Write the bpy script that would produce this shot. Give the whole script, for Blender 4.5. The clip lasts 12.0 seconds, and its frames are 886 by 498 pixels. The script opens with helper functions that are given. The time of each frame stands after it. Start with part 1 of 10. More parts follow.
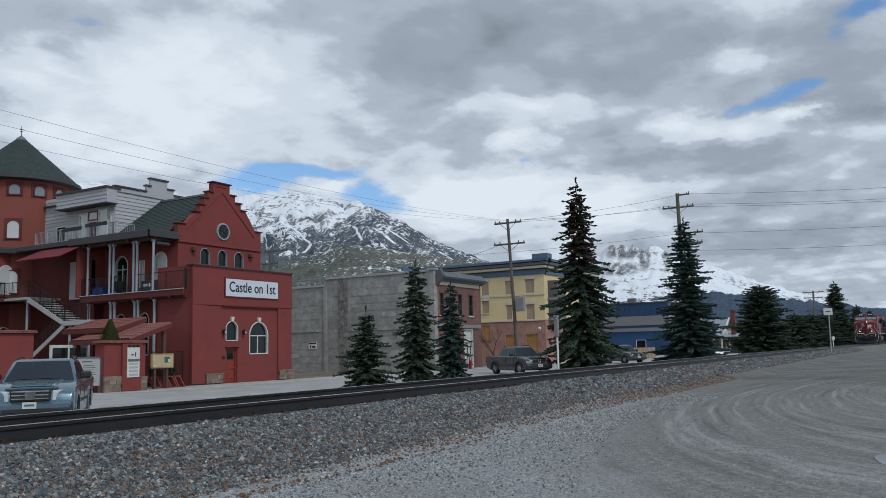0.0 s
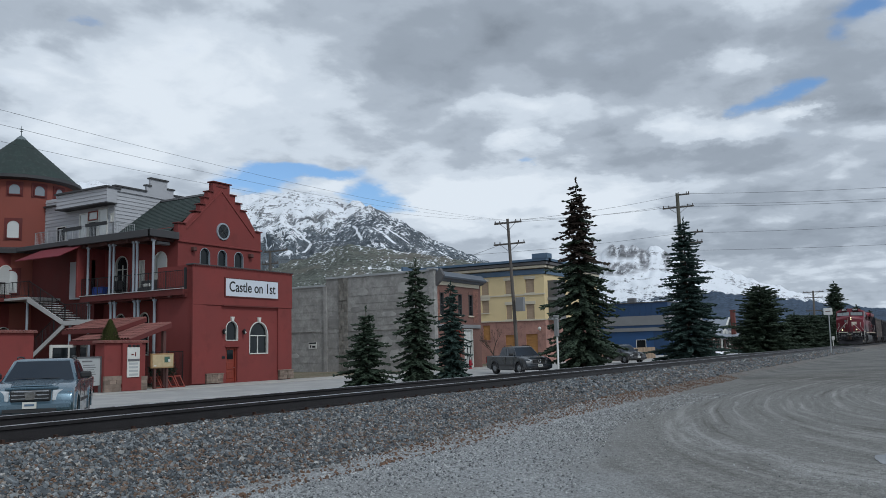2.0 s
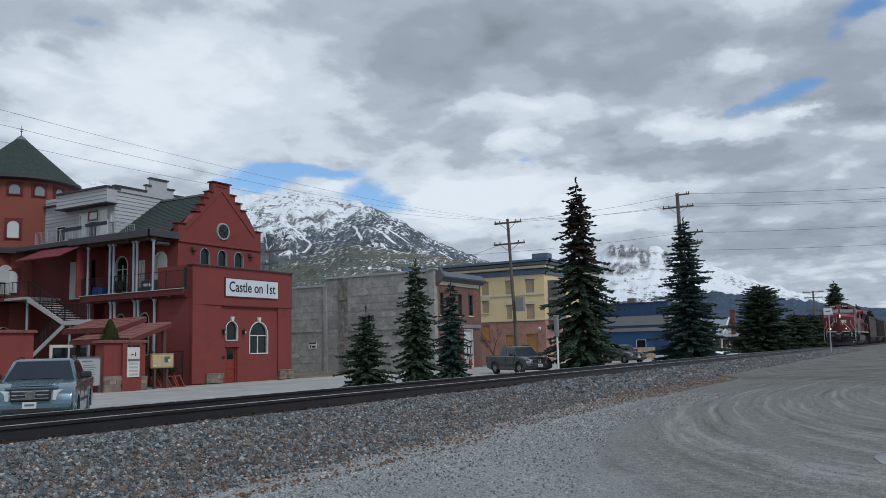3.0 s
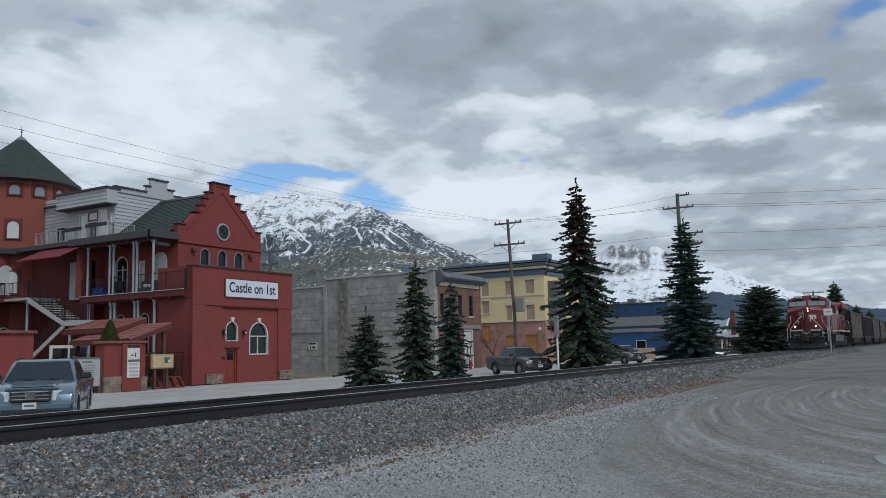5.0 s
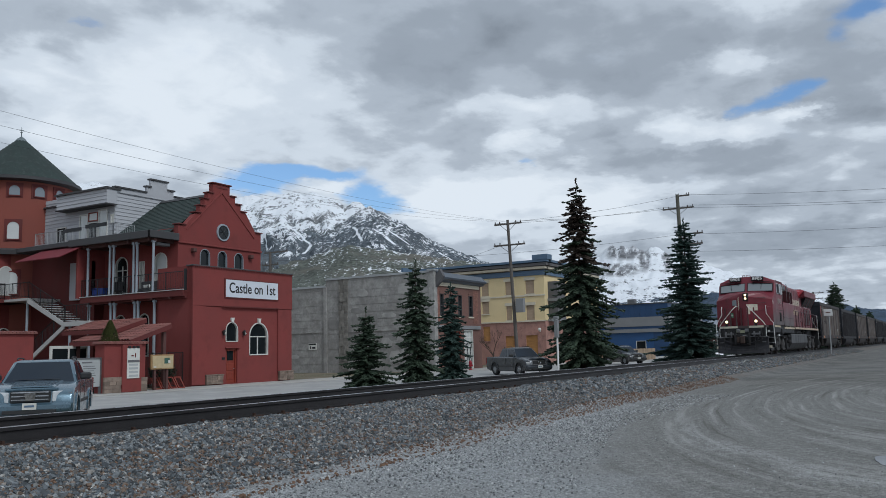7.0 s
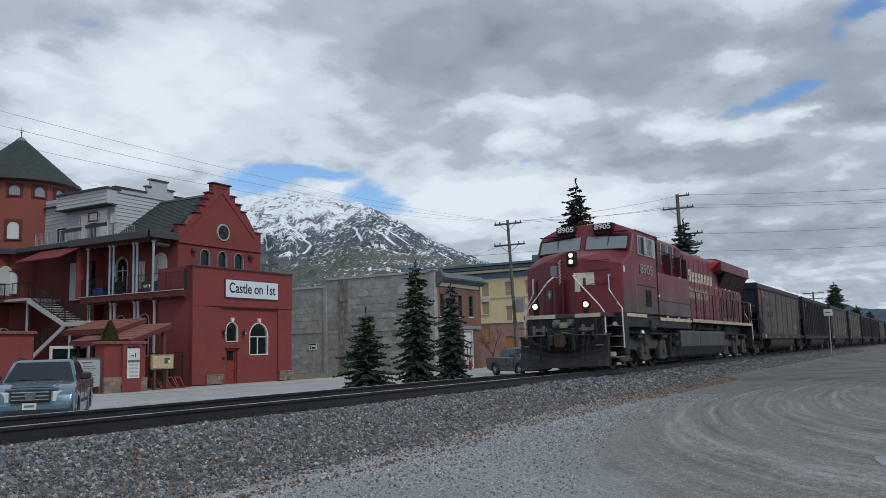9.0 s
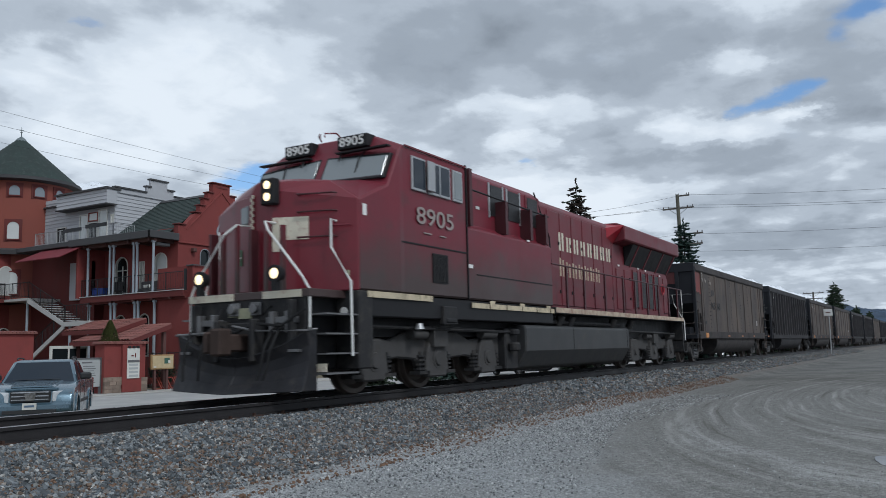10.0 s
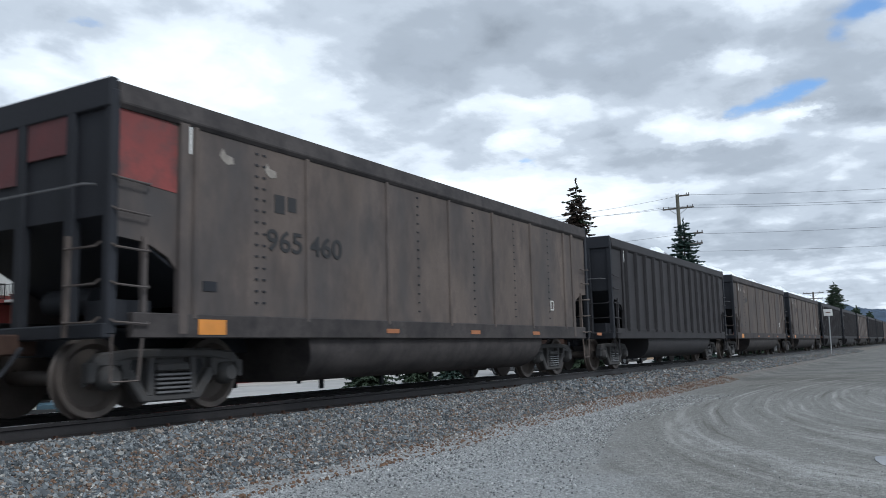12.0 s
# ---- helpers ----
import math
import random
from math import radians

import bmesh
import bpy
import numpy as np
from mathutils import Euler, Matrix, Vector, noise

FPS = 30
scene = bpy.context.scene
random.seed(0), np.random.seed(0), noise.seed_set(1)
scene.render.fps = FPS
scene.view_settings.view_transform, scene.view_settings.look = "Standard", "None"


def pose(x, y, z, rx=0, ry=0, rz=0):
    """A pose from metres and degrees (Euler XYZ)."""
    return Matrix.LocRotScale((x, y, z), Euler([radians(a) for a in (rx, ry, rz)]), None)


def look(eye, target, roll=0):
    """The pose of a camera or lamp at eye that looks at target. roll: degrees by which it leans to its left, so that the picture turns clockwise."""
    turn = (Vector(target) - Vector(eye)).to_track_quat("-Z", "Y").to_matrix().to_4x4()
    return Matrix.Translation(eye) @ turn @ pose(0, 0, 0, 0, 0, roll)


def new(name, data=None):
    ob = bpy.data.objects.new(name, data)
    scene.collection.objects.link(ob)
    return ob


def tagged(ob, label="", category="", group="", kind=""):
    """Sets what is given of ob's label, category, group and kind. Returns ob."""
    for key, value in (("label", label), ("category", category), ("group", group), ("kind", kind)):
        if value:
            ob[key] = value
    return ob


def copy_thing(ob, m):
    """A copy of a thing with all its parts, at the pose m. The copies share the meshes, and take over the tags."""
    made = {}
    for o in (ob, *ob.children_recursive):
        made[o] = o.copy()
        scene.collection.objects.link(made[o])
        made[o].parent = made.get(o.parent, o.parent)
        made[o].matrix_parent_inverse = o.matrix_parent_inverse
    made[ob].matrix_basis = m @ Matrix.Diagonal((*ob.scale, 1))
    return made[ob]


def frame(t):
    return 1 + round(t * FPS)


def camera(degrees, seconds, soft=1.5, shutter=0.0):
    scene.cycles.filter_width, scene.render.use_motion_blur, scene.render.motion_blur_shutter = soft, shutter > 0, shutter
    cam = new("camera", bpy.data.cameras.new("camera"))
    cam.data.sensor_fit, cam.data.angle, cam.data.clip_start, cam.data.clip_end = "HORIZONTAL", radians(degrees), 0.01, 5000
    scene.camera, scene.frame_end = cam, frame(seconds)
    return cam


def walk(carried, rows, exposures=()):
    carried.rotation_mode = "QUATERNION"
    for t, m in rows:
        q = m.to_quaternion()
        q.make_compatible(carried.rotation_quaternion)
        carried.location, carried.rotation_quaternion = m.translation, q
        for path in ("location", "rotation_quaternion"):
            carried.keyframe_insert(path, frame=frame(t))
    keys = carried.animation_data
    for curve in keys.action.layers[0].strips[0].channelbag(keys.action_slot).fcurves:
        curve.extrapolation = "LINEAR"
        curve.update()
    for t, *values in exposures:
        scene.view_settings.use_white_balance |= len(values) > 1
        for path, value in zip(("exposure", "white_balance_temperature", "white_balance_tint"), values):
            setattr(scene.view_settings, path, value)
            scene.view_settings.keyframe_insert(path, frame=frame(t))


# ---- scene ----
# camera: it stands still on the gravel lot, tipped up a little
ROLL = -1.40
EYE = Vector((0.0, 0.0, 1.264))


def view(yaw, pitch, roll):
    fwd = Vector((math.cos(yaw) * math.cos(pitch), math.sin(yaw) * math.cos(pitch), math.sin(pitch)))
    return look(EYE, EYE + fwd, roll)


cam = camera(56.36, 12.0, soft=0.7, shutter=0.14)
walk(cam, [(0.0, view(0.5256, 0.1212, ROLL)), (3.0, view(0.5256, 0.1210, ROLL)),
           (5.0, view(0.5256, 0.1217, ROLL)), (6.0, view(0.5256, 0.12234, ROLL)),
           (12.0, view(0.5256, 0.12234, ROLL))],
     exposures=[(0.0, 0.04, 6050, 8), (9.2, 0.06, 6050, 8), (10.2, 0.18, 6050, 8), (10.8, 0.38, 6050, 8), (12.0, 0.52, 6050, 8)])

RAIL = 0.6        # rail top
STREET = -0.44    # street level
TRACK_Y = 8.97    # centre line of the track beside the camera


def track_y(x):
    """Centre line of the track, which bends a little towards the lot."""
    d = x - 30.0
    return TRACK_Y - 0.0105 * 0.5 * (d + math.sqrt(d * d + 400.0)) + 0.0105 * 3.0


# world: broken cloud over a clear sky
world = bpy.data.worlds.new("sky")
scene.world = world
world.use_nodes = True


def build_sky():
    nt = world.node_tree
    nt.nodes.clear()
    N, L = nt.nodes.new, nt.links.new

    def m(op, a, b=None, clamp=False):
        n = N("ShaderNodeMath")
        n.operation, n.use_clamp = op, clamp
        for i, v in enumerate((a, b)):
            if v is None:
                continue
            if isinstance(v, (int, float)):
                n.inputs[i].default_value = v
            else:
                L(v, n.inputs[i])
        return n.outputs[0]

    out, bg = N("ShaderNodeOutputWorld"), N("ShaderNodeBackground")
    sky = N("ShaderNodeTexSky")
    sky.sky_type, sky.sun_disc = "NISHITA", False
    sky.sun_elevation, sky.sun_rotation = SUN_EL, SUN_ROT
    tc, sep = N("ShaderNodeTexCoord"), N("ShaderNodeSeparateXYZ")
    L(tc.outputs["Generated"], sep.inputs[0])
    # the cloud layer overhead, drawn together towards the horizon
    zz = m("ADD", m("MAXIMUM", sep.outputs[2], 0.0), 0.20)
    u, v = m("DIVIDE", sep.outputs[0], zz), m("DIVIDE", sep.outputs[1], zz)
    comb = N("ShaderNodeCombineXYZ")
    L(u, comb.inputs[0]), L(v, comb.inputs[1])

    def noise_at(scale, detail, rough, warp, shift=(0, 0, 0)):
        mp, n = N("ShaderNodeMapping"), N("ShaderNodeTexNoise")
        mp.inputs["Location"].default_value = tuple(a + c for a, c in zip(CLOUD_AT, shift))
        n.inputs["Scale"].default_value, n.inputs["Detail"].default_value = scale, detail
        n.inputs["Roughness"].default_value, n.inputs["Distortion"].default_value = rough, warp
        L(comb.outputs[0], mp.inputs[0]), L(mp.outputs[0], n.inputs["Vector"])
        return n.outputs["Fac"]

    shade = noise_at(2.2, 8.0, 0.5, 0.0)
    fine = noise_at(5.5, 9.0, 0.56, 0.25)
    # billows: side light on each puff is put into the cloud tone
    puff = m("SUBTRACT", noise_at(3.4, 7.0, 0.5, 0.2), noise_at(3.4, 7.0, 0.5, 0.2, (0.05, -0.035, 0)))

    # azimuth and slope of the sight line, frayed by noise, in which cloud masses are placed
    flat = m("SQRT", m("ADD", m("MULTIPLY", sep.outputs[0], sep.outputs[0]), m("MULTIPLY", sep.outputs[1], sep.outputs[1])))
    azim, rise = m("ARCTAN2", sep.outputs[1], sep.outputs[0]), m("DIVIDE", sep.outputs[2], m("MAXIMUM", flat, 0.05))
    nb, sc = N("ShaderNodeTexNoise"), N("ShaderNodeSeparateColor")
    nb.inputs["Scale"].default_value, nb.inputs["Detail"].default_value, nb.inputs["Roughness"].default_value = 3.6, 8.0, 0.6
    L(comb.outputs[0], nb.inputs["Vector"]), L(nb.outputs["Color"], sc.inputs[0])
    azim = m("ADD", azim, m("MULTIPLY", m("SUBTRACT", sc.outputs[0], 0.5), 0.15))
    rise = m("ADD", rise, m("MULTIPLY", m("SUBTRACT", sc.outputs[1], 0.5), 0.07))

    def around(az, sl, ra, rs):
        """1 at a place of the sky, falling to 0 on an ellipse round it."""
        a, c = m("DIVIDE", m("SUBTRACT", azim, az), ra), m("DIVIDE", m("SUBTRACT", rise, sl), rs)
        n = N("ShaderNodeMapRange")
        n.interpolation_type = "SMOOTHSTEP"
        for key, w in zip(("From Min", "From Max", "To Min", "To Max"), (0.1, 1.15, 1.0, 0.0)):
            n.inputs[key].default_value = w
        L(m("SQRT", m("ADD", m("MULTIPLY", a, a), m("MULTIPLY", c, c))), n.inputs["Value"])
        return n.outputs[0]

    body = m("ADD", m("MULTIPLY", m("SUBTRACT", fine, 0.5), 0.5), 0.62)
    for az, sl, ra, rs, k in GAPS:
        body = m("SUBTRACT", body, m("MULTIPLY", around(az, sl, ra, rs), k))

    def ramp(stops, fac):
        r = N("ShaderNodeValToRGB")
        els = r.color_ramp.elements
        while len(els) < len(stops):
            els.new(0.5)
        for e, (p, c) in zip(els, stops):
            e.position, e.color = p, (*c, 1)
        r.color_ramp.interpolation = "EASE"
        L(fac, r.inputs[0])
        return r.outputs[0]

    low = N("ShaderNodeMapRange")
    for key, w in zip(("From Min", "From Max", "To Min", "To Max"), (0.02, 0.15, 0.25, 0.0)):
        low.inputs[key].default_value = w
    L(sep.outputs[2], low.inputs["Value"])
    body = m("ADD", body, low.outputs[0])
    cover = ramp([(0.10, (0, 0, 0)), (0.58, (1, 1, 1))], body)
    tone = m("ADD", m("MULTIPLY", m("SUBTRACT", shade, 0.5), 0.36), m("ADD", m("MULTIPLY", m("SUBTRACT", fine, 0.5), 0.44), 0.505))
    tone = m("ADD", tone, m("MULTIPLY", puff, 0.45))
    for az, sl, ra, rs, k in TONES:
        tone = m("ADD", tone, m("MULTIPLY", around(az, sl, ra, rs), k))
    cloud = ramp([(0.26, (0.75, 0.78, 0.81)), (0.42, (0.625, 0.665, 0.71)), (0.56, (0.425, 0.462, 0.51)), (0.70, (0.325, 0.358, 0.402)), (0.95, (0.215, 0.24, 0.275))], tone)
    dim = N("ShaderNodeMix")
    dim.data_type, dim.blend_type = "RGBA", "MULTIPLY"
    dim.inputs["Factor"].default_value = 1.0
    L(sky.outputs[0], dim.inputs["A"])
    dim.inputs["B"].default_value = (0.10, 0.115, 0.13, 1)
    mix = N("ShaderNodeMix")
    mix.data_type = "RGBA"
    L(cover, mix.inputs["Factor"]), L(dim.outputs["Result"], mix.inputs["A"]), L(cloud, mix.inputs["B"])
    bg.inputs["Strength"].default_value = SKY_POWER
    L(mix.outputs["Result"], bg.inputs[0]), L(bg.outputs[0], out.inputs[0])


SUN_EL, SUN_AZ = radians(46), radians(-108)   # azimuth from +x towards +y
SUN_ROT = math.pi / 2 - SUN_AZ
CLOUD_AT = (3.1, 1.7, 0.0)
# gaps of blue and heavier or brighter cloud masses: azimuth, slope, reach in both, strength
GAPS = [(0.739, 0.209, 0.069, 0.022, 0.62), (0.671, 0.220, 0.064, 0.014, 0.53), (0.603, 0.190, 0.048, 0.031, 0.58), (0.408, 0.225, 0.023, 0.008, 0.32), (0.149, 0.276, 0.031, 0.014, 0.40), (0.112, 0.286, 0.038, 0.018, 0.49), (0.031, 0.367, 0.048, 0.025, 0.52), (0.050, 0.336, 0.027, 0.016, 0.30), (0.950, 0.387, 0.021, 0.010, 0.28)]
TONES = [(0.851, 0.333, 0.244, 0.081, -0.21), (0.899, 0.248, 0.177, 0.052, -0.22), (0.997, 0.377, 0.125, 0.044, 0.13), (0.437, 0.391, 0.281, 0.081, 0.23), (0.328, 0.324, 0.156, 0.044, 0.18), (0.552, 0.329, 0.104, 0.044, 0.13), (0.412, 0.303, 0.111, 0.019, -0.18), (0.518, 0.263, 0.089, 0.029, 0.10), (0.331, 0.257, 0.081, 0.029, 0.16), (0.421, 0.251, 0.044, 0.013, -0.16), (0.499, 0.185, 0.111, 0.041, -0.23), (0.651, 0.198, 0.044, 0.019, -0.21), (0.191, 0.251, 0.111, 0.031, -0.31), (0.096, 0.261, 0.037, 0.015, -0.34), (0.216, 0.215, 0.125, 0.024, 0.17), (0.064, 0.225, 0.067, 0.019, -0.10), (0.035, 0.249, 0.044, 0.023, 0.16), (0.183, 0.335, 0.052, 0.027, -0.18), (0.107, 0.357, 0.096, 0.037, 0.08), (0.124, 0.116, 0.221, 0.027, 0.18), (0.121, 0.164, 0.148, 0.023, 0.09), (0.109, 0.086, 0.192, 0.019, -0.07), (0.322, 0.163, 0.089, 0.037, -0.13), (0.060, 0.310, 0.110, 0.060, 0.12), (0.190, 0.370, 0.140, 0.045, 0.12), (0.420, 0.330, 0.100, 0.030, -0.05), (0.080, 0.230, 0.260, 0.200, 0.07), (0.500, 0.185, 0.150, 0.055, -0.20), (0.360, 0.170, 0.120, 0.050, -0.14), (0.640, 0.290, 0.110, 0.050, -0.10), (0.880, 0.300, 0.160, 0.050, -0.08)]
SKY_POWER = 1.0
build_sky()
sun = new("sun", bpy.data.lights.new("sun", "SUN"))
sun.data.energy, sun.data.angle, sun.data.color = 1.3, radians(14), (1.0, 0.98, 0.95)
sun.matrix_world = look((math.cos(SUN_AZ) * 100, math.sin(SUN_AZ) * 100, math.tan(SUN_EL) * 100), (0, 0, 0))


# ---------------------------------------------------------------- geometry helpers
class Geo:
    """Gathers vertices and faces of one mesh."""

    def __init__(self):
        self.v, self.f = [], []

    def add(self, verts, faces, m=None):
        n = len(self.v)
        self.v += [tuple(m @ Vector(p)) for p in verts] if m else [tuple(p) for p in verts]
        self.f += [tuple(i + n for i in f) for f in faces]
        return self

    def box(self, x0, x1, y0, y1, z0, z1, m=None):
        vs = [(x, y, z) for x in (x0, x1) for y in (y0, y1) for z in (z0, z1)]
        return self.add(vs, [(0, 1, 3, 2), (4, 6, 7, 5), (0, 4, 5, 1), (2, 3, 7, 6), (0, 2, 6, 4), (1, 5, 7, 3)], m)

    def prism(self, pts, axis, a, b, m=None):
        """A closed outline pts, drawn out along an axis from a to b. Outline axes: x: (y, z), y: (x, z), z: (x, y)."""
        put = {"x": lambda p, c: (c, p[0], p[1]), "y": lambda p, c: (p[0], c, p[1]), "z": lambda p, c: (p[0], p[1], c)}[axis]
        n = len(pts)
        vs = [put(p, a) for p in pts] + [put(p, b) for p in pts]
        fs = [tuple(range(n))[::-1], tuple(range(n, 2 * n))] + [(i, (i + 1) % n, n + (i + 1) % n, n + i) for i in range(n)]
        return self.add(vs, fs, m)

    def cyl(self, p0, p1, r0, r1=None, n=10, caps=True):
        p0, p1 = Vector(p0), Vector(p1)
        r1 = r0 if r1 is None else r1
        q = (p1 - p0).to_track_quat("Z", "Y").to_matrix()
        ring = [(math.cos(2 * math.pi * i / n), math.sin(2 * math.pi * i / n)) for i in range(n)]
        vs = [p0 + q @ Vector((c * r0, s * r0, 0)) for c, s in ring] + [p1 + q @ Vector((c * r1, s * r1, 0)) for c, s in ring]
        fs = [(i, (i + 1) % n, n + (i + 1) % n, n + i) for i in range(n)]
        if caps:
            fs += [tuple(range(n))[::-1], tuple(range(n, 2 * n))]
        return self.add(vs, fs)

    def pipe(self, pts, r, n=6):
        """One bent tube through the points."""
        pts, rings = [Vector(p) for p in pts], []
        for i, p in enumerate(pts):
            d = (pts[min(i + 1, len(pts) - 1)] - pts[max(i - 1, 0)]).normalized()
            q = d.to_track_quat("Z", "Y" if abs(d.y) < 0.9 else "X").to_matrix()
            rings.append([tuple(p + q @ Vector((r * math.cos(6.2832 * k / n), r * math.sin(6.2832 * k / n), 0))) for k in range(n)])
        for i in range(1, len(rings)):      # keep the rings from twisting
            a = Vector(rings[i - 1][0])
            k = min(range(n), key=lambda j: (Vector(rings[i][j]) - a).length)
            rings[i] = rings[i][k:] + rings[i][:k]
        return self.loft(rings)

    def lathe(self, prof, n=24, at=(0, 0, 0), axis="z"):
        """prof: (radius, height) pairs turned round an axis through at."""
        k = len(prof)
        vs = []
        for i in range(n):
            c, s = math.cos(2 * math.pi * i / n), math.sin(2 * math.pi * i / n)
            for r, h in prof:
                p = {"z": (r * c, r * s, h), "y": (r * c, h, r * s), "x": (h, r * c, r * s)}[axis]
                vs.append((p[0] + at[0], p[1] + at[1], p[2] + at[2]))
        fs = [(i * k + j, ((i + 1) % n) * k + j, ((i + 1) % n) * k + j + 1, i * k + j + 1) for i in range(n) for j in range(k - 1)]
        return self.add(vs, fs)

    def loft(self, rings, caps=True):
        n = len(rings[0])
        vs = [p for r in rings for p in r]
        fs = [(j * n + i, j * n + (i + 1) % n, (j + 1) * n + (i + 1) % n, (j + 1) * n + i) for j in range(len(rings) - 1) for i in range(n)]
        if caps:
            fs += [tuple(range(n))[::-1], tuple(range((len(rings) - 1) * n, len(rings) * n))]
        return self.add(vs, fs)

    def mesh(self, name):
        me = bpy.data.meshes.new(name)
        me.from_pydata(self.v, [], self.f)
        bm = bmesh.new()
        bm.from_mesh(me)
        bmesh.ops.recalc_face_normals(bm, faces=bm.faces)
        bm.to_mesh(me)
        bm.free()
        return me


def smooth(ob, angle=40):
    for p in ob.data.polygons:
        p.use_smooth = True
    ob.data.set_sharp_from_angle(angle=radians(angle))
    return ob


def bevel(ob, width, seg=1):
    b = ob.modifiers.new("bevel", "BEVEL")
    b.width, b.segments, b.limit_method, b.angle_limit = width, seg, "ANGLE", radians(35)
    return ob


def part(name, geo, material, parent=None, label="", bev=0.0, soft=0):
    """One mesh object under a thing or a part (or at top level)."""
    ob = new(name, geo.mesh(name) if isinstance(geo, Geo) else geo)
    if not ob.data.materials:
        ob.data.materials.append(material)
    if parent:
        ob.parent = parent
    if label:
        ob["label"] = label
    if bev:
        bevel(ob, bev)
    if soft:
        smooth(ob, soft)
    return ob


def thing(name, m, label, category, group="", kind=""):
    ob = new(name)
    ob.empty_display_size = 0.2
    ob.matrix_basis = m
    return tagged(ob, label, category, group, kind)


def words(name, text, size, m, material, parent, label="", depth=0.004, bold=0.0, fit=None):
    cu = bpy.data.curves.new(name, "FONT")
    cu.body, cu.size, cu.align_x, cu.align_y, cu.extrude, cu.offset = text, size, "CENTER", "CENTER", depth, bold
    tmp = bpy.data.objects.new(name, cu)
    scene.collection.objects.link(tmp)
    dg = bpy.context.evaluated_depsgraph_get()
    me = bpy.data.meshes.new_from_object(tmp.evaluated_get(dg))
    bpy.data.objects.remove(tmp)
    if fit:
        xs = [v.co.x for v in me.vertices]
        k = fit / (max(xs) - min(xs))
        for v in me.vertices:
            v.co.x *= k
    me.materials.clear()
    ob = part(name, me, material, parent, label)
    ob.matrix_basis = m
    return ob


# ---------------------------------------------------------------- materials
def surface(name, color, rough=0.7, metal=0.0, var=0.2, scale=2.0, fine=30.0, bump=0.15, dirt=None, dirt_amount=0.0, spread=None,
            per_piece=0.0, stretch=(1, 1, 1), coat=0.0, bump_dist=0.01, grime=None, spec=None):
    """A worn surface: colour varied at two scales, stains of a second colour, fine relief.
    grime: (colour, low z, high z, amount), road dirt that thins out upwards on the thing."""
    ma = bpy.data.materials.new(name)
    ma.use_nodes = True
    nt = ma.node_tree
    N, L = nt.nodes.new, nt.links.new
    b = nt.nodes["Principled BSDF"]
    tc, mp = N("ShaderNodeTexCoord"), N("ShaderNodeMapping")
    mp.inputs["Scale"].default_value = stretch
    L(tc.outputs["Object"], mp.inputs[0])

    def noise_of(s, d=5.0, r=0.55):
        n = N("ShaderNodeTexNoise")
        n.inputs["Scale"].default_value, n.inputs["Detail"].default_value, n.inputs["Roughness"].default_value = s, d, r
        L(mp.outputs[0], n.inputs["Vector"])
        return n.outputs["Fac"]

    def mixed(kind, fac, a, c):
        n = N("ShaderNodeMix")
        n.data_type, n.blend_type = "RGBA", kind
        for key, val in (("Factor", fac), ("A", a), ("B", c)):
            if hasattr(val, "is_linked"):
                L(val, n.inputs[key])
            elif key == "Factor":
                n.inputs[key].default_value = val
            else:
                n.inputs[key].default_value = (*val, 1)
        return n.outputs["Result"]

    def span(src, lo, hi, to0, to1):
        n = N("ShaderNodeMapRange")
        n.inputs["From Min"].default_value, n.inputs["From Max"].default_value = lo, hi
        n.inputs["To Min"].default_value, n.inputs["To Max"].default_value = to0, to1
        L(src, n.inputs["Value"])
        return n.outputs[0]

    coarse, grain = noise_of(scale), noise_of(fine, 4.0, 0.6)
    dark = tuple(c * (1 - var) for c in color)
    lite = tuple(min(1, c * (1 + var)) for c in color)
    col = mixed("MIX", span(coarse, 0.3, 0.7, 0, 1), dark, lite)
    col = mixed("MIX", span(grain, 0.3, 0.7, 0, 0.5), col, tuple(c * (1 - var * 0.9) for c in color))
    if spread:
        col = mixed("MIX", span(noise_of(spread[1], 6.0, 0.6), spread[2], spread[3], 0, 1), col, spread[0])
    if dirt:
        col = mixed("MIX", span(noise_of(scale * 2.3, 7.0, 0.65), 0.62 - dirt_amount * 0.3, 0.72, 0, 0.85), col, dirt)
    if grime:
        sx = N("ShaderNodeSeparateXYZ")
        L(tc.outputs["Object"], sx.inputs[0])
        add = N("ShaderNodeMath")
        L(sx.outputs[2], add.inputs[0]), L(span(noise_of(1.6, 5.0, 0.6), 0, 1, -0.5, 0.5), add.inputs[1])
        col = mixed("MIX", span(add.outputs[0], grime[1], grime[2], grime[3], 0), col, grime[0])
    if per_piece:
        oi = N("ShaderNodeObjectInfo")
        k = N("ShaderNodeHueSaturation")
        L(span(oi.outputs["Random"], 0, 1, 1 - per_piece, 1 + per_piece), k.inputs["Value"])
        L(col, k.inputs["Color"])
        col = k.outputs[0]
    L(col, b.inputs["Base Color"])
    L(span(coarse, 0.3, 0.7, max(0.03, rough - 0.08), min(1, rough + 0.08)), b.inputs["Roughness"])
    b.inputs["Metallic"].default_value = metal
    if spec is not None:
        b.inputs["Specular IOR Level"].default_value = spec
    if coat:
        b.inputs["Coat Weight"].default_value, b.inputs["Coat Roughness"].default_value = coat, 0.08
    if bump:
        bp = N("ShaderNodeBump")
        bp.inputs["Strength"].default_value, bp.inputs["Distance"].default_value = bump, bump_dist
        L(grain, bp.inputs["Height"])
        L(bp.outputs[0], b.inputs["Normal"])
    return ma


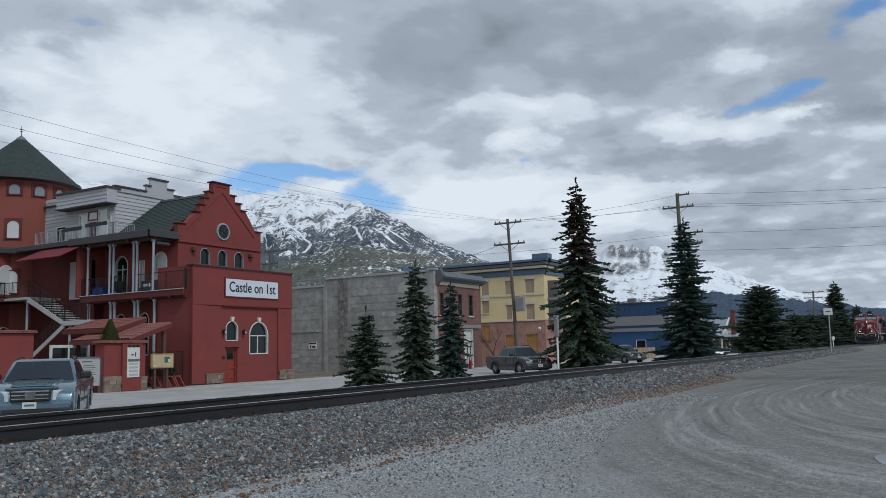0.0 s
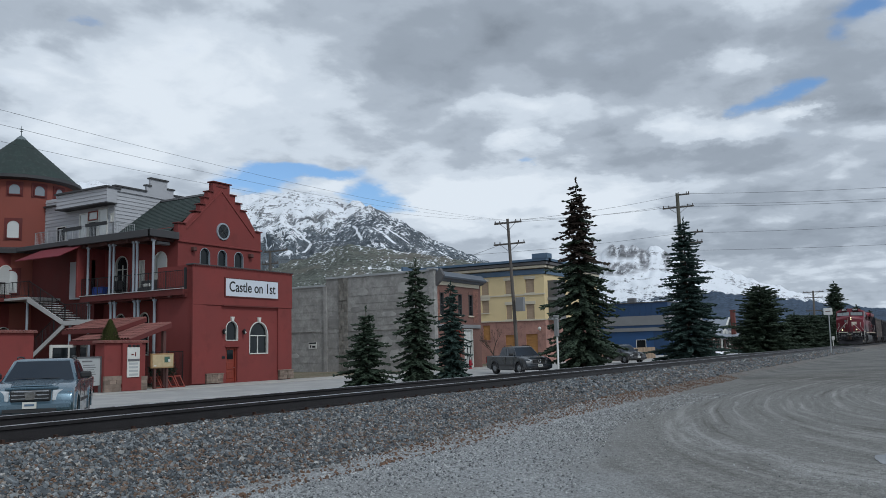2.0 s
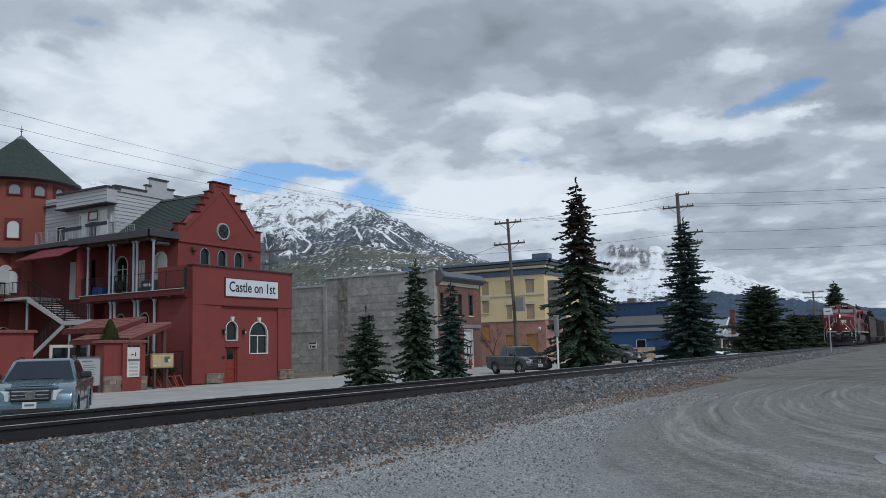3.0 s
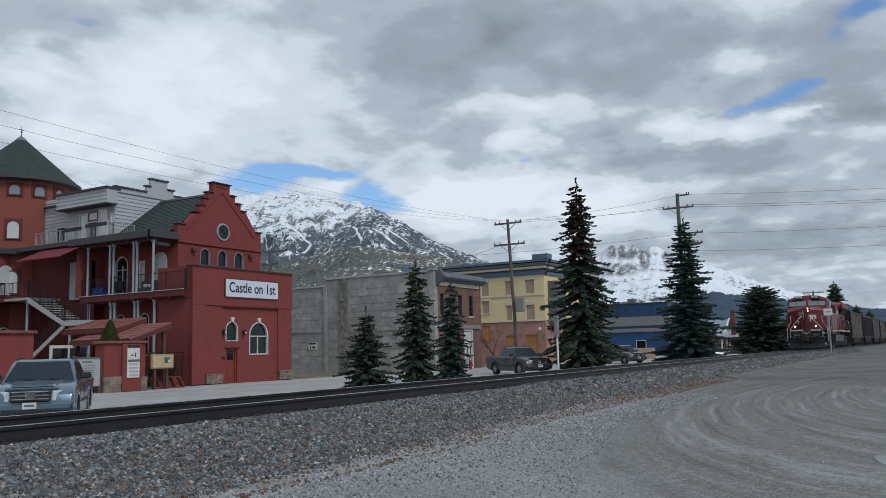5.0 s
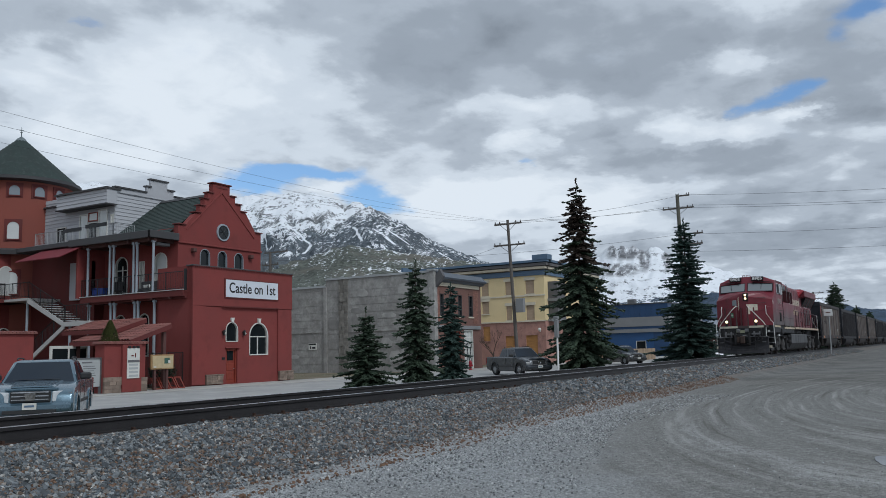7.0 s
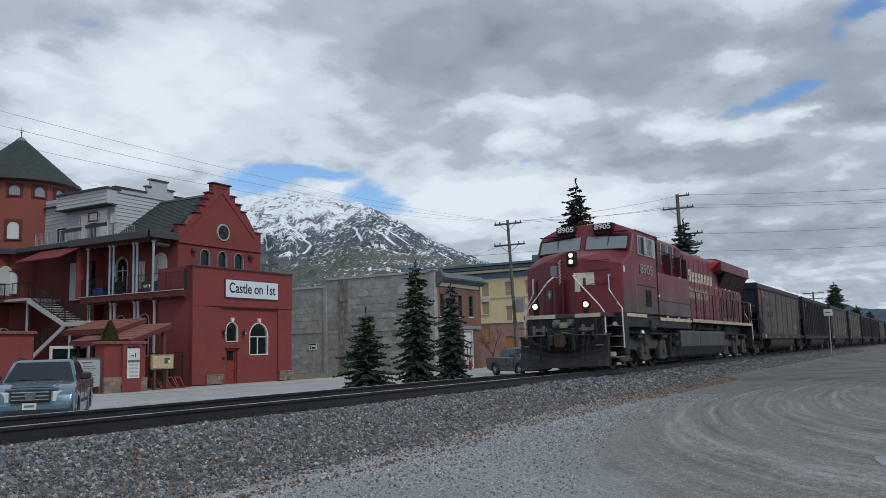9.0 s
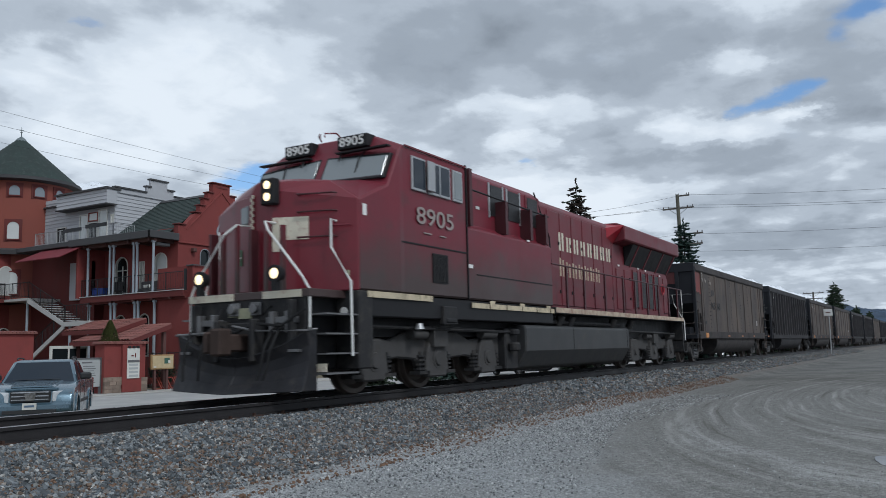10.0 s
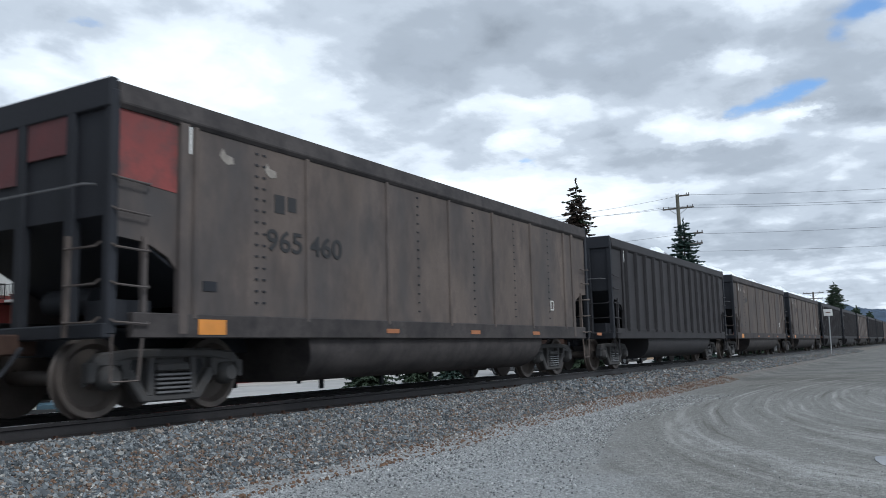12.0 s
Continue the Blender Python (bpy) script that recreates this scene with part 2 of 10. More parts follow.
def glowing(name, color, power):
    ma = bpy.data.materials.new(name)
    ma.use_nodes = True
    b = ma.node_tree.nodes["Principled BSDF"]
    b.inputs["Base Color"].default_value = (*color, 1)
    b.inputs["Emission Color"].default_value, b.inputs["Emission Strength"].default_value = (*color, 1), power
    return ma


def pane(name, tint=(0.03, 0.035, 0.04), rough=0.04, spec=0.6):
    """Window glass with a dark room behind it: a glossy dark sheet. Paler tints hold a painted sky reflection."""
    ma = bpy.data.materials.new(name)
    ma.use_nodes = True
    b = ma.node_tree.nodes["Principled BSDF"]
    b.inputs["Base Color"].default_value, b.inputs["Roughness"].default_value = (*tint, 1), rough
    b.inputs["Specular IOR Level"].default_value = spec
    return ma

M = {}
M["rail"] = surface("rail_steel", (0.032, 0.030, 0.031), 0.5, 0.3, 0.3, 3, 40, 0.2, spec=0.2)
M["rail_top"] = surface("rail_polish", (0.45, 0.45, 0.46), 0.28, 1.0, 0.15, 3, 60, 0.05)
M["tie"] = surface("tie_wood", (0.055, 0.042, 0.034), 0.9, 0, 0.35, 3, 30, 0.5, per_piece=0.25, stretch=(6, 1, 6))
M["steel"] = surface("dull_steel", (0.17, 0.17, 0.175), 0.5, 0.5, 0.2, 4, 50, 0.1)
M["galv"] = surface("galvanised_steel", (0.42, 0.43, 0.44), 0.45, 0.6, 0.12, 4, 40, 0.05)
M["black"] = surface("black_paint", (0.018, 0.018, 0.02), 0.55, 0, 0.3, 4, 40, 0.1, spec=0.2)
M["white"] = surface("white_paint", (0.75, 0.75, 0.73), 0.5, 0, 0.08, 3, 40, 0.05)
M["concrete_slab"] = surface("pavement_concrete", (0.36, 0.35, 0.33), 0.9, 0, 0.15, 0.6, 25, 0.3)


def ground_material():
    """Crushed stone: colour patches, wheel tracks, wet spots; coarser and browner beside the rails."""
    ma = bpy.data.materials.new("gravel_ground")
    ma.use_nodes = True
    nt = ma.node_tree
    N, L = nt.nodes.new, nt.links.new
    b = nt.nodes["Principled BSDF"]
    tc = N("ShaderNodeTexCoord")
    sep = N("ShaderNodeSeparateXYZ")
    L(tc.outputs["Object"], sep.inputs[0])

    def val(op, a, c=None, clamp=False):
        n = N("ShaderNodeMath")
        n.operation, n.use_clamp = op, clamp
        for i, w in enumerate((a, c)):
            if w is None:
                continue
            if isinstance(w, (int, float)):
                n.inputs[i].default_value = w
            else:
                L(w, n.inputs[i])
        return n.outputs[0]

    def noise_of(s, d=5.0, r=0.6):
        n = N("ShaderNodeTexNoise")
        n.inputs["Scale"].default_value, n.inputs["Detail"].default_value, n.inputs["Roughness"].default_value = s, d, r
        L(tc.outputs["Object"], n.inputs["Vector"])
        return n.outputs["Fac"]

    def span(src, lo, hi, t0=0.0, t1=1.0):
        n = N("ShaderNodeMapRange")
        n.interpolation_type = "SMOOTHSTEP"
        for key, w in zip(("From Min", "From Max", "To Min", "To Max"), (lo, hi, t0, t1)):
            n.inputs[key].default_value = w
        L(src, n.inputs["Value"])
        return n.outputs[0]

    def mixed(fac, a, c):
        n = N("ShaderNodeMix")
        n.data_type = "RGBA"
        for key, w in (("Factor", fac), ("A", a), ("B", c)):
            if hasattr(w, "is_linked"):
                L(w, n.inputs[key])
            else:
                n.inputs[key].default_value = (*w, 1)
        return n.outputs["Result"]

    x, y = sep.outputs[0], sep.outputs[1]
    vor = N("ShaderNodeTexVoronoi")
    vor.inputs["Scale"].default_value = 38.0
    L(tc.outputs["Object"], vor.inputs["Vector"])
    sepc = N("ShaderNodeSeparateColor")
    L(vor.outputs["Color"], sepc.inputs[0])
    vor2 = N("ShaderNodeTexVoronoi")
    vor2.inputs["Scale"].default_value = 105.0
    L(tc.outputs["Object"], vor2.inputs["Vector"])
    sepd = N("ShaderNodeSeparateColor")
    L(vor2.outputs["Color"], sepd.inputs[0])
    stone = val("ADD", val("MULTIPLY", sepc.outputs[0], 0.5), val("MULTIPLY", sepd.outputs[0], 0.5))
    loose = mixed(stone, (0.075, 0.082, 0.086), (0.47, 0.485, 0.49))
    packed = mixed(val("MULTIPLY", val("ADD", val("MULTIPLY", sepd.outputs[1], 0.6), val("MULTIPLY", sepc.outputs[1], 0.4)), span(noise_of(9), 0.2, 0.8, 0.5, 1.2)), (0.075, 0.076, 0.073), (0.34, 0.34, 0.325))
    # packed driving surface, swept round a turning point; loose stone outside it
    dx, dy = val("SUBTRACT", x, RUT[0]), val("MULTIPLY", val("SUBTRACT", y, RUT[1]), RUT[2])
    rad = val("ADD", val("SQRT", val("ADD", val("MULTIPLY", dx, dx), val("MULTIPLY", dy, dy))), val("MULTIPLY", noise_of(0.22, 3), 0.9))
    rad0 = val("ADD", rad, val("MULTIPLY", val("SUBTRACT", noise_of(0.9, 4), 0.5), 2.6))
    lot = mixed(span(rad0, 17.4, 20.6), packed, loose)
    lot = mixed(span(noise_of(0.35, 6), 0.45, 0.7, 0, 0.4), lot, (0.17, 0.17, 0.162))
    # trodden ground further down the lot
    lot = mixed(val("MULTIPLY", span(val("ADD", x, val("MULTIPLY", noise_of(0.12, 4), 10.0)), 24.0, 36.0), 0.85), lot, mixed(span(noise_of(0.5, 6), 0.35, 0.65), (0.088, 0.086, 0.080), (0.165, 0.162, 0.150)))
    # wheel tracks: streaks that follow the turn
    ang = N("ShaderNodeMath")
    ang.operation = "ARCTAN2"
    L(dy, ang.inputs[0]), L(dx, ang.inputs[1])
    cmb = N("ShaderNodeCombineXYZ")
    L(val("MULTIPLY", ang.outputs[0], 0.7), cmb.inputs[0]), L(val("MULTIPLY", rad, 0.95), cmb.inputs[1])

    def streak(s, d):
        n = N("ShaderNodeTexNoise")
        n.inputs["Scale"].default_value, n.inputs["Detail"].default_value, n.inputs["Roughness"].default_value = s, d, 0.65
        L(cmb.outputs[0], n.inputs["Vector"])
        return n.outputs["Fac"]
    tr = val("MULTIPLY", val("SUBTRACT", streak(2.3, 6.0), 0.5), 4.6)
    near_lot = val("MULTIPLY", span(rad0, 20.2, 16.5), span(noise_of(0.3, 4), 0.25, 0.5, 0.55, 1.0))
    lot = mixed(val("MULTIPLY", span(tr, 0.0, 1.1), val("MULTIPLY", near_lot, 0.78)), lot, (0.37, 0.37, 0.355))
    lot = mixed(val("MULTIPLY", span(tr, -0.05, -1.0), val("MULTIPLY", near_lot, 0.92)), lot, (0.10, 0.093, 0.086))
    # a strip of loose pale stone thrown up between the wheel tracks
    strip = val("MULTIPLY", span(val("ABSOLUTE", val("SUBTRACT", rad0, 15.9)), 0.5, 0.05), val("MULTIPLY", span(x, 6.5, 9.0), span(x, 16.0, 12.5)))
    lot = mixed(val("MULTIPLY", strip, span(stone, 0.45, 0.7, 0, 0.45)), lot, (0.50, 0.51, 0.51))
    # ballast bed and the dirt beyond it
    bed = mixed(stone, (0.075, 0.07, 0.066), (0.27, 0.255, 0.24))
    bed = mixed(span(noise_of(0.8, 5), 0.45, 0.62, 0, 0.5), bed, (0.125, 0.102, 0.088))
    col = mixed(span(val("ADD", y, val("MULTIPLY", noise_of(0.9), 1.2)), 6.2, 6.8), lot, bed)
    far = mixed(span(noise_of(0.25, 6), 0.35, 0.65), (0.20, 0.165, 0.12), (0.12, 0.115, 0.075))
    col = mixed(span(y, 12.0, 13.0), col, far)
    L(col, b.inputs["Base Color"])
    b.inputs["Roughness"].default_value = 0.93
    b.inputs["Specular IOR Level"].default_value = 0.25
    bp = N("ShaderNodeBump")
    bp.inputs["Strength"].default_value, bp.inputs["Distance"].default_value = 0.8, 0.02
    L(val("SUBTRACT", 1.0, val("ADD", vor.outputs["Distance"], val("MULTIPLY", vor2.outputs["Distance"], 0.4))), bp.inputs["Height"])
    L(bp.outputs[0], b.inputs["Normal"])
    return ma


RUT = (23.0, -1.5, 2.49)
M["ground"] = ground_material()
M["asphalt"] = surface("street_asphalt", (0.30, 0.30, 0.295), 0.85, 0, 0.15, 0.35, 30, 0.3, dirt=(0.40, 0.39, 0.375), dirt_amount=0.5)

# ---------------------------------------------------------------- ground and track
def height(x, y):
    """Height of the ground sheet: lot, ballast bed, hollow, street."""
    ty = track_y(x)
    prof = ((-9.0, 0.0), (-3.35, 0.0), (-2.6, 0.16), (-1.55, 0.42), (1.55, 0.42), (2.6, 0.1), (4.0, -0.3), (11.0, -0.46))
    d = y - ty
    for (a, za), (b2, zb) in zip(prof[:-1], prof[1:]):
        if d <= b2:
            k = max(0.0, (d - a) / (b2 - a))
            return za + (zb - za) * k
    return prof[-1][1]


def surface_z(x, y):
    """Height of the ground with its gentle unevenness."""
    z = height(x, y)
    if abs(x) < 150 and -40 < y < 8.5:
        z += 0.05 * (noise.noise(Vector((x * 0.25, y * 0.3, 0))) + 0.4 * noise.noise(Vector((x, y, 3)))) * (1 if y < 6.5 else 0.4)
    return z


def axis_steps(fine0, fine1, step, far):
    out, v = [], fine0
    while v < fine1:
        out.append(v)
        v += step
    s = step
    while v < far:
        out.append(v)
        s *= 1.35
        v += s
    out.append(far)
    lo, v, s = [], fine0, step
    while v > -far:
        s *= 1.35
        v -= s
        lo.append(max(v, -far))
    return lo[::-1] + out


def build_ground():
    xs, ys = axis_steps(-4.0, 60.0, 0.5, 4500.0), axis_steps(-4.0, 22.0, 0.25, 4500.0)
    vs = []
    for x in xs:
        for y in ys:
            vs.append((x, y, surface_z(x, y)))
    n = len(ys)
    fs = [(i * n + j, (i + 1) * n + j, (i + 1) * n + j + 1, i * n + j + 1) for i in range(len(xs) - 1) for j in range(n - 1)]
    me = bpy.data.meshes.new("ground")
    me.from_pydata(vs, [], fs)
    me.materials.append(M["ground"])
    ob = new("ground", me)
    for p in me.polygons:
        p.use_smooth = True
    tagged(ob, "grey crushed gravel lot with curved wheel tracks beside a railway", "ground", kind="structure")


build_ground()


def build_street():
    ob = part("road", Geo().box(-120, 420, 19.0, 33.0, STREET - 0.2, STREET), M["asphalt"])
    tagged(ob, "pale worn asphalt street behind the railway track", "road", kind="structure")
    ob = part("pavement", Geo().box(-120, 420, 33.0, 36.0, STREET - 0.2, STREET + 0.05), M["concrete_slab"], bev=0.02)
    tagged(ob, "concrete pavement with a low kerb along the buildings", "pavement", kind="structure")


build_street()


def build_track():
    xs = [-60 + 2.0 * i for i in range(190)]
    prof = [(-0.075, -0.171), (0.075, -0.171), (0.075, -0.158), (0.02, -0.14), (0.012, -0.05), (0.036, -0.04), (0.036, -0.004), (-0.036, -0.004),
            (-0.036, -0.04), (-0.012, -0.05), (-0.02, -0.14), (-0.075, -0.158)]
    top = [(-0.033, -0.005), (0.033, -0.005), (0.030, 0.0), (-0.030, 0.0)]
    track = thing("railway_track", Matrix.Identity(4), "single railway track of worn steel rails on dark timber ties", "track", kind="structure")
    for side in (-0.7525, 0.7525):
        g, t = Geo(), Geo()
        g.loft([[(x, track_y(x) + side + p[0], RAIL + p[1]) for p in prof] for x in xs])
        t.loft([[(x, track_y(x) + side + p[0], RAIL + p[1]) for p in top] for x in xs])
        r = part("rail", g, M["rail"], track, soft=30)
        part("running_surface", t, M["rail_top"], r, "polished steel running surface")
    return track


TRACK = build_track()


# ---------------------------------------------------------------- train
SPEED = 12.75


def ditch_x(t):
    """Place of the locomotive's front lamps along the track."""
    return 15.52 - SPEED * (t - 9.5)


M["cp_red"] = surface("locomotive_red", (0.152, 0.011, 0.024), 0.5, 0, 0.18, 0.9, 30, 0.06, grime=((0.050, 0.036, 0.034), 1.85, 2.80, 0.95), dirt=(0.085, 0.025, 0.028), dirt_amount=0.3)
M["nose_red"] = surface("nose_red", (0.155, 0.010, 0.021), 0.4, 0, 0.15, 0.9, 30, 0.05, dirt=(0.10, 0.012, 0.018), dirt_amount=0.25, coat=0.1)
M["hood_red"] = surface("hood_red", (0.135, 0.012, 0.021), 0.5, 0, 0.2, 1.1, 30, 0.06, dirt=(0.10, 0.026, 0.03), dirt_amount=0.4)
M["cp_grey"] = surface("underframe_grey", (0.030, 0.030, 0.032), 0.65, 0.1, 0.25, 2, 30, 0.15, dirt=(0.065, 0.06, 0.055), dirt_amount=0.45, spec=0.2)
M["tank_grey"] = surface("fuel_tank_grey", (0.052, 0.053, 0.055), 0.5, 0.1, 0.15, 1.5, 30, 0.08, dirt=(0.070, 0.066, 0.062), dirt_amount=0.3, spec=0.2)
M["cream"] = surface("cream_paint", (0.55, 0.47, 0.33), 0.6, 0, 0.2, 3, 40, 0.08, dirt=(0.2, 0.16, 0.1), dirt_amount=0.5)
M["hopper"] = surface("hopper_steel", (0.128, 0.104, 0.092), 0.75, 0.05, 0.3, 0.8, 25, 0.15, stretch=(1.6, 1.6, 0.7), dirt=(0.066, 0.057, 0.055), dirt_amount=0.55, per_piece=0.08, spread=((0.072, 0.066, 0.066), 0.5, 0.46, 0.66), spec=0.2)
M["hopper_rim"] = surface("sooty_hopper_rim", (0.064, 0.057, 0.056), 0.75, 0.05, 0.3, 1.2, 25, 0.15, dirt=(0.022, 0.021, 0.023), dirt_amount=0.7, spec=0.2)
M["hopper_dark"] = surface("dark_hopper_steel", (0.042, 0.040, 0.043), 0.7, 0.1, 0.25, 0.8, 25, 0.15, dirt=(0.03, 0.03, 0.032), dirt_amount=0.5, per_piece=0.15, spec=0.2)
M["hopper_end"] = surface("hopper_end_steel", (0.028, 0.030, 0.036), 0.7, 0.1, 0.25, 1, 25, 0.12, spec=0.2)
M["end_red"] = surface("faded_red_panel", (0.20, 0.042, 0.038), 0.65, 0, 0.25, 1.5, 25, 0.1, dirt=(0.06, 0.04, 0.04), dirt_amount=0.5)
M["lamp"] = glowing("headlamp_glow", (1.0, 0.76, 0.44), 1.5)
M["car_glass"] = pane("car_glass", (0.010, 0.018, 0.030), 0.03, 0.35)
# reflected sky is put into the pale tint of the cab glass
M["cab_glass"] = pane("cab_glass", (0.20, 0.225, 0.235), 0.08, 0.5)


def wheelset_mesh(radius, half_gauge=0.7525):
    g = Geo()
    for s in (-1, 1):
        y = s * half_gauge
        g.lathe([(0.0, y + s * 0.07), (0.10, y + s * 0.07), (0.14, y + s * 0.02), (radius * 0.72, y - s * 0.01), (radius * 0.84, y + s * 0.06), (radius - 0.01, y + s * 0.065),
                 (radius, y + s * 0.05), (radius + 0.004, y - s * 0.03), (radius + 0.026, y - s * 0.045), (radius + 0.024, y - s * 0.07), (radius * 0.8, y - s * 0.065), (0.0, y - s * 0.06)], 28, axis="y")
    g.cyl((0, -half_gauge, 0), (0, half_gauge, 0), 0.09, n=10)
    return g


def build_locomotive():
    lo = thing("locomotive", pose(0, 0, 0), "dusty dark red six-axle diesel freight locomotive on the rails", "locomotive")
    red, grey, blk = M["cp_red"], M["cp_grey"], M["black"]

    # cab and nose
    def ring(x, hw, zs, zm, zt, ch=0.62):
        half = [(hw, 1.62), (hw, zs), (hw * ch, zm), (hw * 0.22, zt)]
        pts = [(-y, z) for y, z in half] + [(y, z) for y, z in half[::-1]]
        return [(x, y, z) for y, z in pts]

    part("nose", Geo().loft([ring(0.62, 0.22, 3.24, 3.36, 3.40), ring(0.64, 0.28, 3.23, 3.38, 3.42), ring(1.14, 1.49, 3.05, 3.41, 3.50), ring(1.18, 1.49, 3.06, 3.41, 3.50)]), M["nose_red"], lo, "blunt crimson nose", bev=0.03)
    cab = part("cab", Geo().loft([ring(1.15, 1.50, 3.05, 3.40, 3.49), ring(1.95, 1.52, 3.40, 3.53, 3.56),
                                  ring(2.28, 1.52, 4.02, 4.16, 4.20), ring(2.42, 1.50, 4.16, 4.40, 4.45), ring(4.62, 1.50, 4.16, 4.40, 4.45)]), red, lo, "wide red cab, grey with dirt below", bev=0.03)
    for ya in (-1.53, 1.50):
        part("roof_seam", Geo().box(2.45, 4.6, ya, ya + 0.03, 4.14, 4.17), M["hood_red"], cab)
    # windscreens on the raked front
    for s in (-1, 1):
        def at(y, z, off):
            k = (z - 3.48) / (4.12 - 3.48)
            return (1.95 + 0.33 * k - off, s * y, z)
        for nm, (ya, yb, za, zb), off, mt in (("windscreen_frame", (0.05, 1.43, 3.54, 4.09), 0.045, blk), ("windscreen", (0.09, 1.39, 3.58, 4.05), 0.06, M["cab_glass"])):
            outer = [at(ya, za + 0.03, off), at(yb, za - 0.02, off), at(yb, zb - 0.10, off), at(ya, zb, off)]
            inner = [(p[0] + 0.12, p[1], p[2]) for p in outer]
            part(nm, Geo().loft([outer, inner]), mt, cab, bev=0.015)
        wp = Geo().pipe([(2.22, s * 0.9, 4.13), (2.10, s * 0.82, 3.95), (2.00, s * 0.80, 3.68)], 0.012).pipe([(2.18, s * 0.4, 4.15), (2.06, s * 0.42, 3.95)], 0.012)
        wp.box(2.10, 2.22, s * 0.3 - 0.02, s * 1.42 + 0.02, 4.10, 4.125)
        part("wiper", wp, blk, cab)
        nb = part("number_board", Geo().box(2.20, 2.48, min(s * 0.28, s * 0.92), max(s * 0.28, s * 0.92), 4.19, 4.42), blk, cab, "black number board with white figures", bev=0.015)
        words("number_lettering", "8905", 0.22, Matrix.Translation((2.192, s * 0.60, 4.305)) @ Euler((radians(90), 0, radians(-90))).to_matrix().to_4x4(), M["white"], nb, depth=0.003, bold=0.004, fit=0.52)
        part("grab_rail", Geo().pipe([(2.15, s * 0.05 - 0.0, 4.45), (2.15, s * 0.05, 4.52), (2.3, s * 0.2, 4.53), (2.4, s * 0.22, 4.46)], 0.015), red, cab)
        # side windows
        y0, y1 = (s * 1.47, s * 1.535)
        for xa, xb in ((2.66, 3.12), (3.20, 3.98), (4.08, 4.44)):
            fr = part("side_window", Geo().box(xa, xb, min(y0, y1), max(y0, y1), 3.42, 4.02), M["galv"], cab, "cab side window in a bright metal frame", bev=0.01)
            part("pane", Geo().box(xa + 0.045, xb - 0.045, min(y0, s * 1.542), max(y0, s * 1.542), 3.47, 3.98), M["car_glass"] if xa < 4 else M["cab_glass"], fr)
        part("window_post", Geo().box(3.56, 3.60, min(y0, s * 1.55), max(y0, s * 1.55), 3.44, 4.0), M["galv"], cab)
        part("mirror", Geo().box(3.10, 3.34, min(s * 1.56, s * 1.60), max(s * 1.56, s * 1.60), 3.46, 4.0), M["galv"], cab, "tall folding wind deflector", bev=0.01)
        words("number_lettering", "8905", 0.42, Matrix.Translation((3.45, s * 1.522, 2.99)) @ Euler((radians(90), 0, 0 if s < 0 else radians(180))).to_matrix().to_4x4(), M["number_cream"], cab, depth=0.003, bold=0.003, fit=1.28)
        for xa, xb in ((3.05, 3.3), (3.6, 3.8)):
            part("marking", Geo().box(xa, xb, min(s * 1.5, s * 1.524), max(s * 1.5, s * 1.524), 2.70, 2.72), M["number_cream"], cab, "small pale lettering")
        gr = Geo().box(3.32, 3.86, min(s * 1.49, s * 1.515), max(s * 1.49, s * 1.515), 1.86, 2.38)
        part("grille", gr, blk, cab, "black louvred grille")
        sl = Geo()
        for i in range(10):
            sl.box(3.35 + i * 0.05, 3.37 + i * 0.05, min(s * 1.5, s * 1.525), max(s * 1.5, s * 1.525), 1.88, 2.36)
        part("louvre", sl, grey, cab)
        part("body_seam", Geo().box(2.2, 4.6, min(s * 1.5, s * 1.512), max(s * 1.5, s * 1.512), 2.48, 2.505).box(4.61, 4.635, min(s * 1.48, s * 1.52), max(s * 1.48, s * 1.52), 1.62, 4.2), blk, cab)
        part("warning_label", Geo().box(1.24, 1.34, min(s * 1.49, s * 1.512), max(s * 1.49, s * 1.512), 2.80, 2.98), M["white"], cab)
        part("warning_label", Geo().box(4.66, 4.84, min(s * 1.48, s * 1.502), max(s * 1.48, s * 1.502), 2.22, 2.29), M["white"], cab)
    # nose front: door, head lamps, emblem, grab irons
    def slant(y, out=0.0):
        return 0.62 + max(0.0, abs(y) - 0.22) * 0.52 / 1.27 - out

    def on_nose(ya, yb, za, zb, out, back=0.06):
        """A plate laid on the slanting nose front."""
        sq = ((ya, za), (yb, za), (yb, zb), (ya, zb))
        return Geo().loft([[(slant(y, out), y, z) for y, z in sq], [(slant(y, out - back), y, z) for y, z in sq]])
    door = part("nose_door", on_nose(0.16, 0.80, 1.66, 3.20, 0.035), M["nose_red"], cab, "nose door with a round-cornered window", bev=0.015)
    part("door_window", on_nose(0.30, 0.56, 2.74, 3.06, 0.045), M["cab_glass"], door, bev=0.03)
    for i in range(14):
        ya = 0.16 if i % 2 else 0.19
        part("check_strip", on_nose(ya, ya + 0.03, 2.50 + i * 0.05, 2.55 + i * 0.05, 0.041), M["cream_clean"], door)
    hl = part("headlamp_housing", Geo().box(0.50, 0.66, -0.34, -0.06, 3.00, 3.42), blk, cab, "twin headlamp in a black housing", bev=0.02)
    for z in (3.12, 3.31):
        part("lens", Geo().lathe([(0, -0.02), (0.045, -0.018), (0.066, 0.0), (0.066, 0.04), (0, 0.04)], 16, (0.495, -0.2, z), "x"), M["lamp"], hl, "lit headlamp", soft=40)
    # emblem: plain pale blocks
    for ya, yb, za, zb in ((-0.38, -0.22, 2.26, 2.80), (-0.76, -0.38, 2.44, 2.80)):
        part("emblem", on_nose(ya, yb, za, zb, 0.010), M["cream_clean"], cab, "worn pale emblem, a plain bent shape")
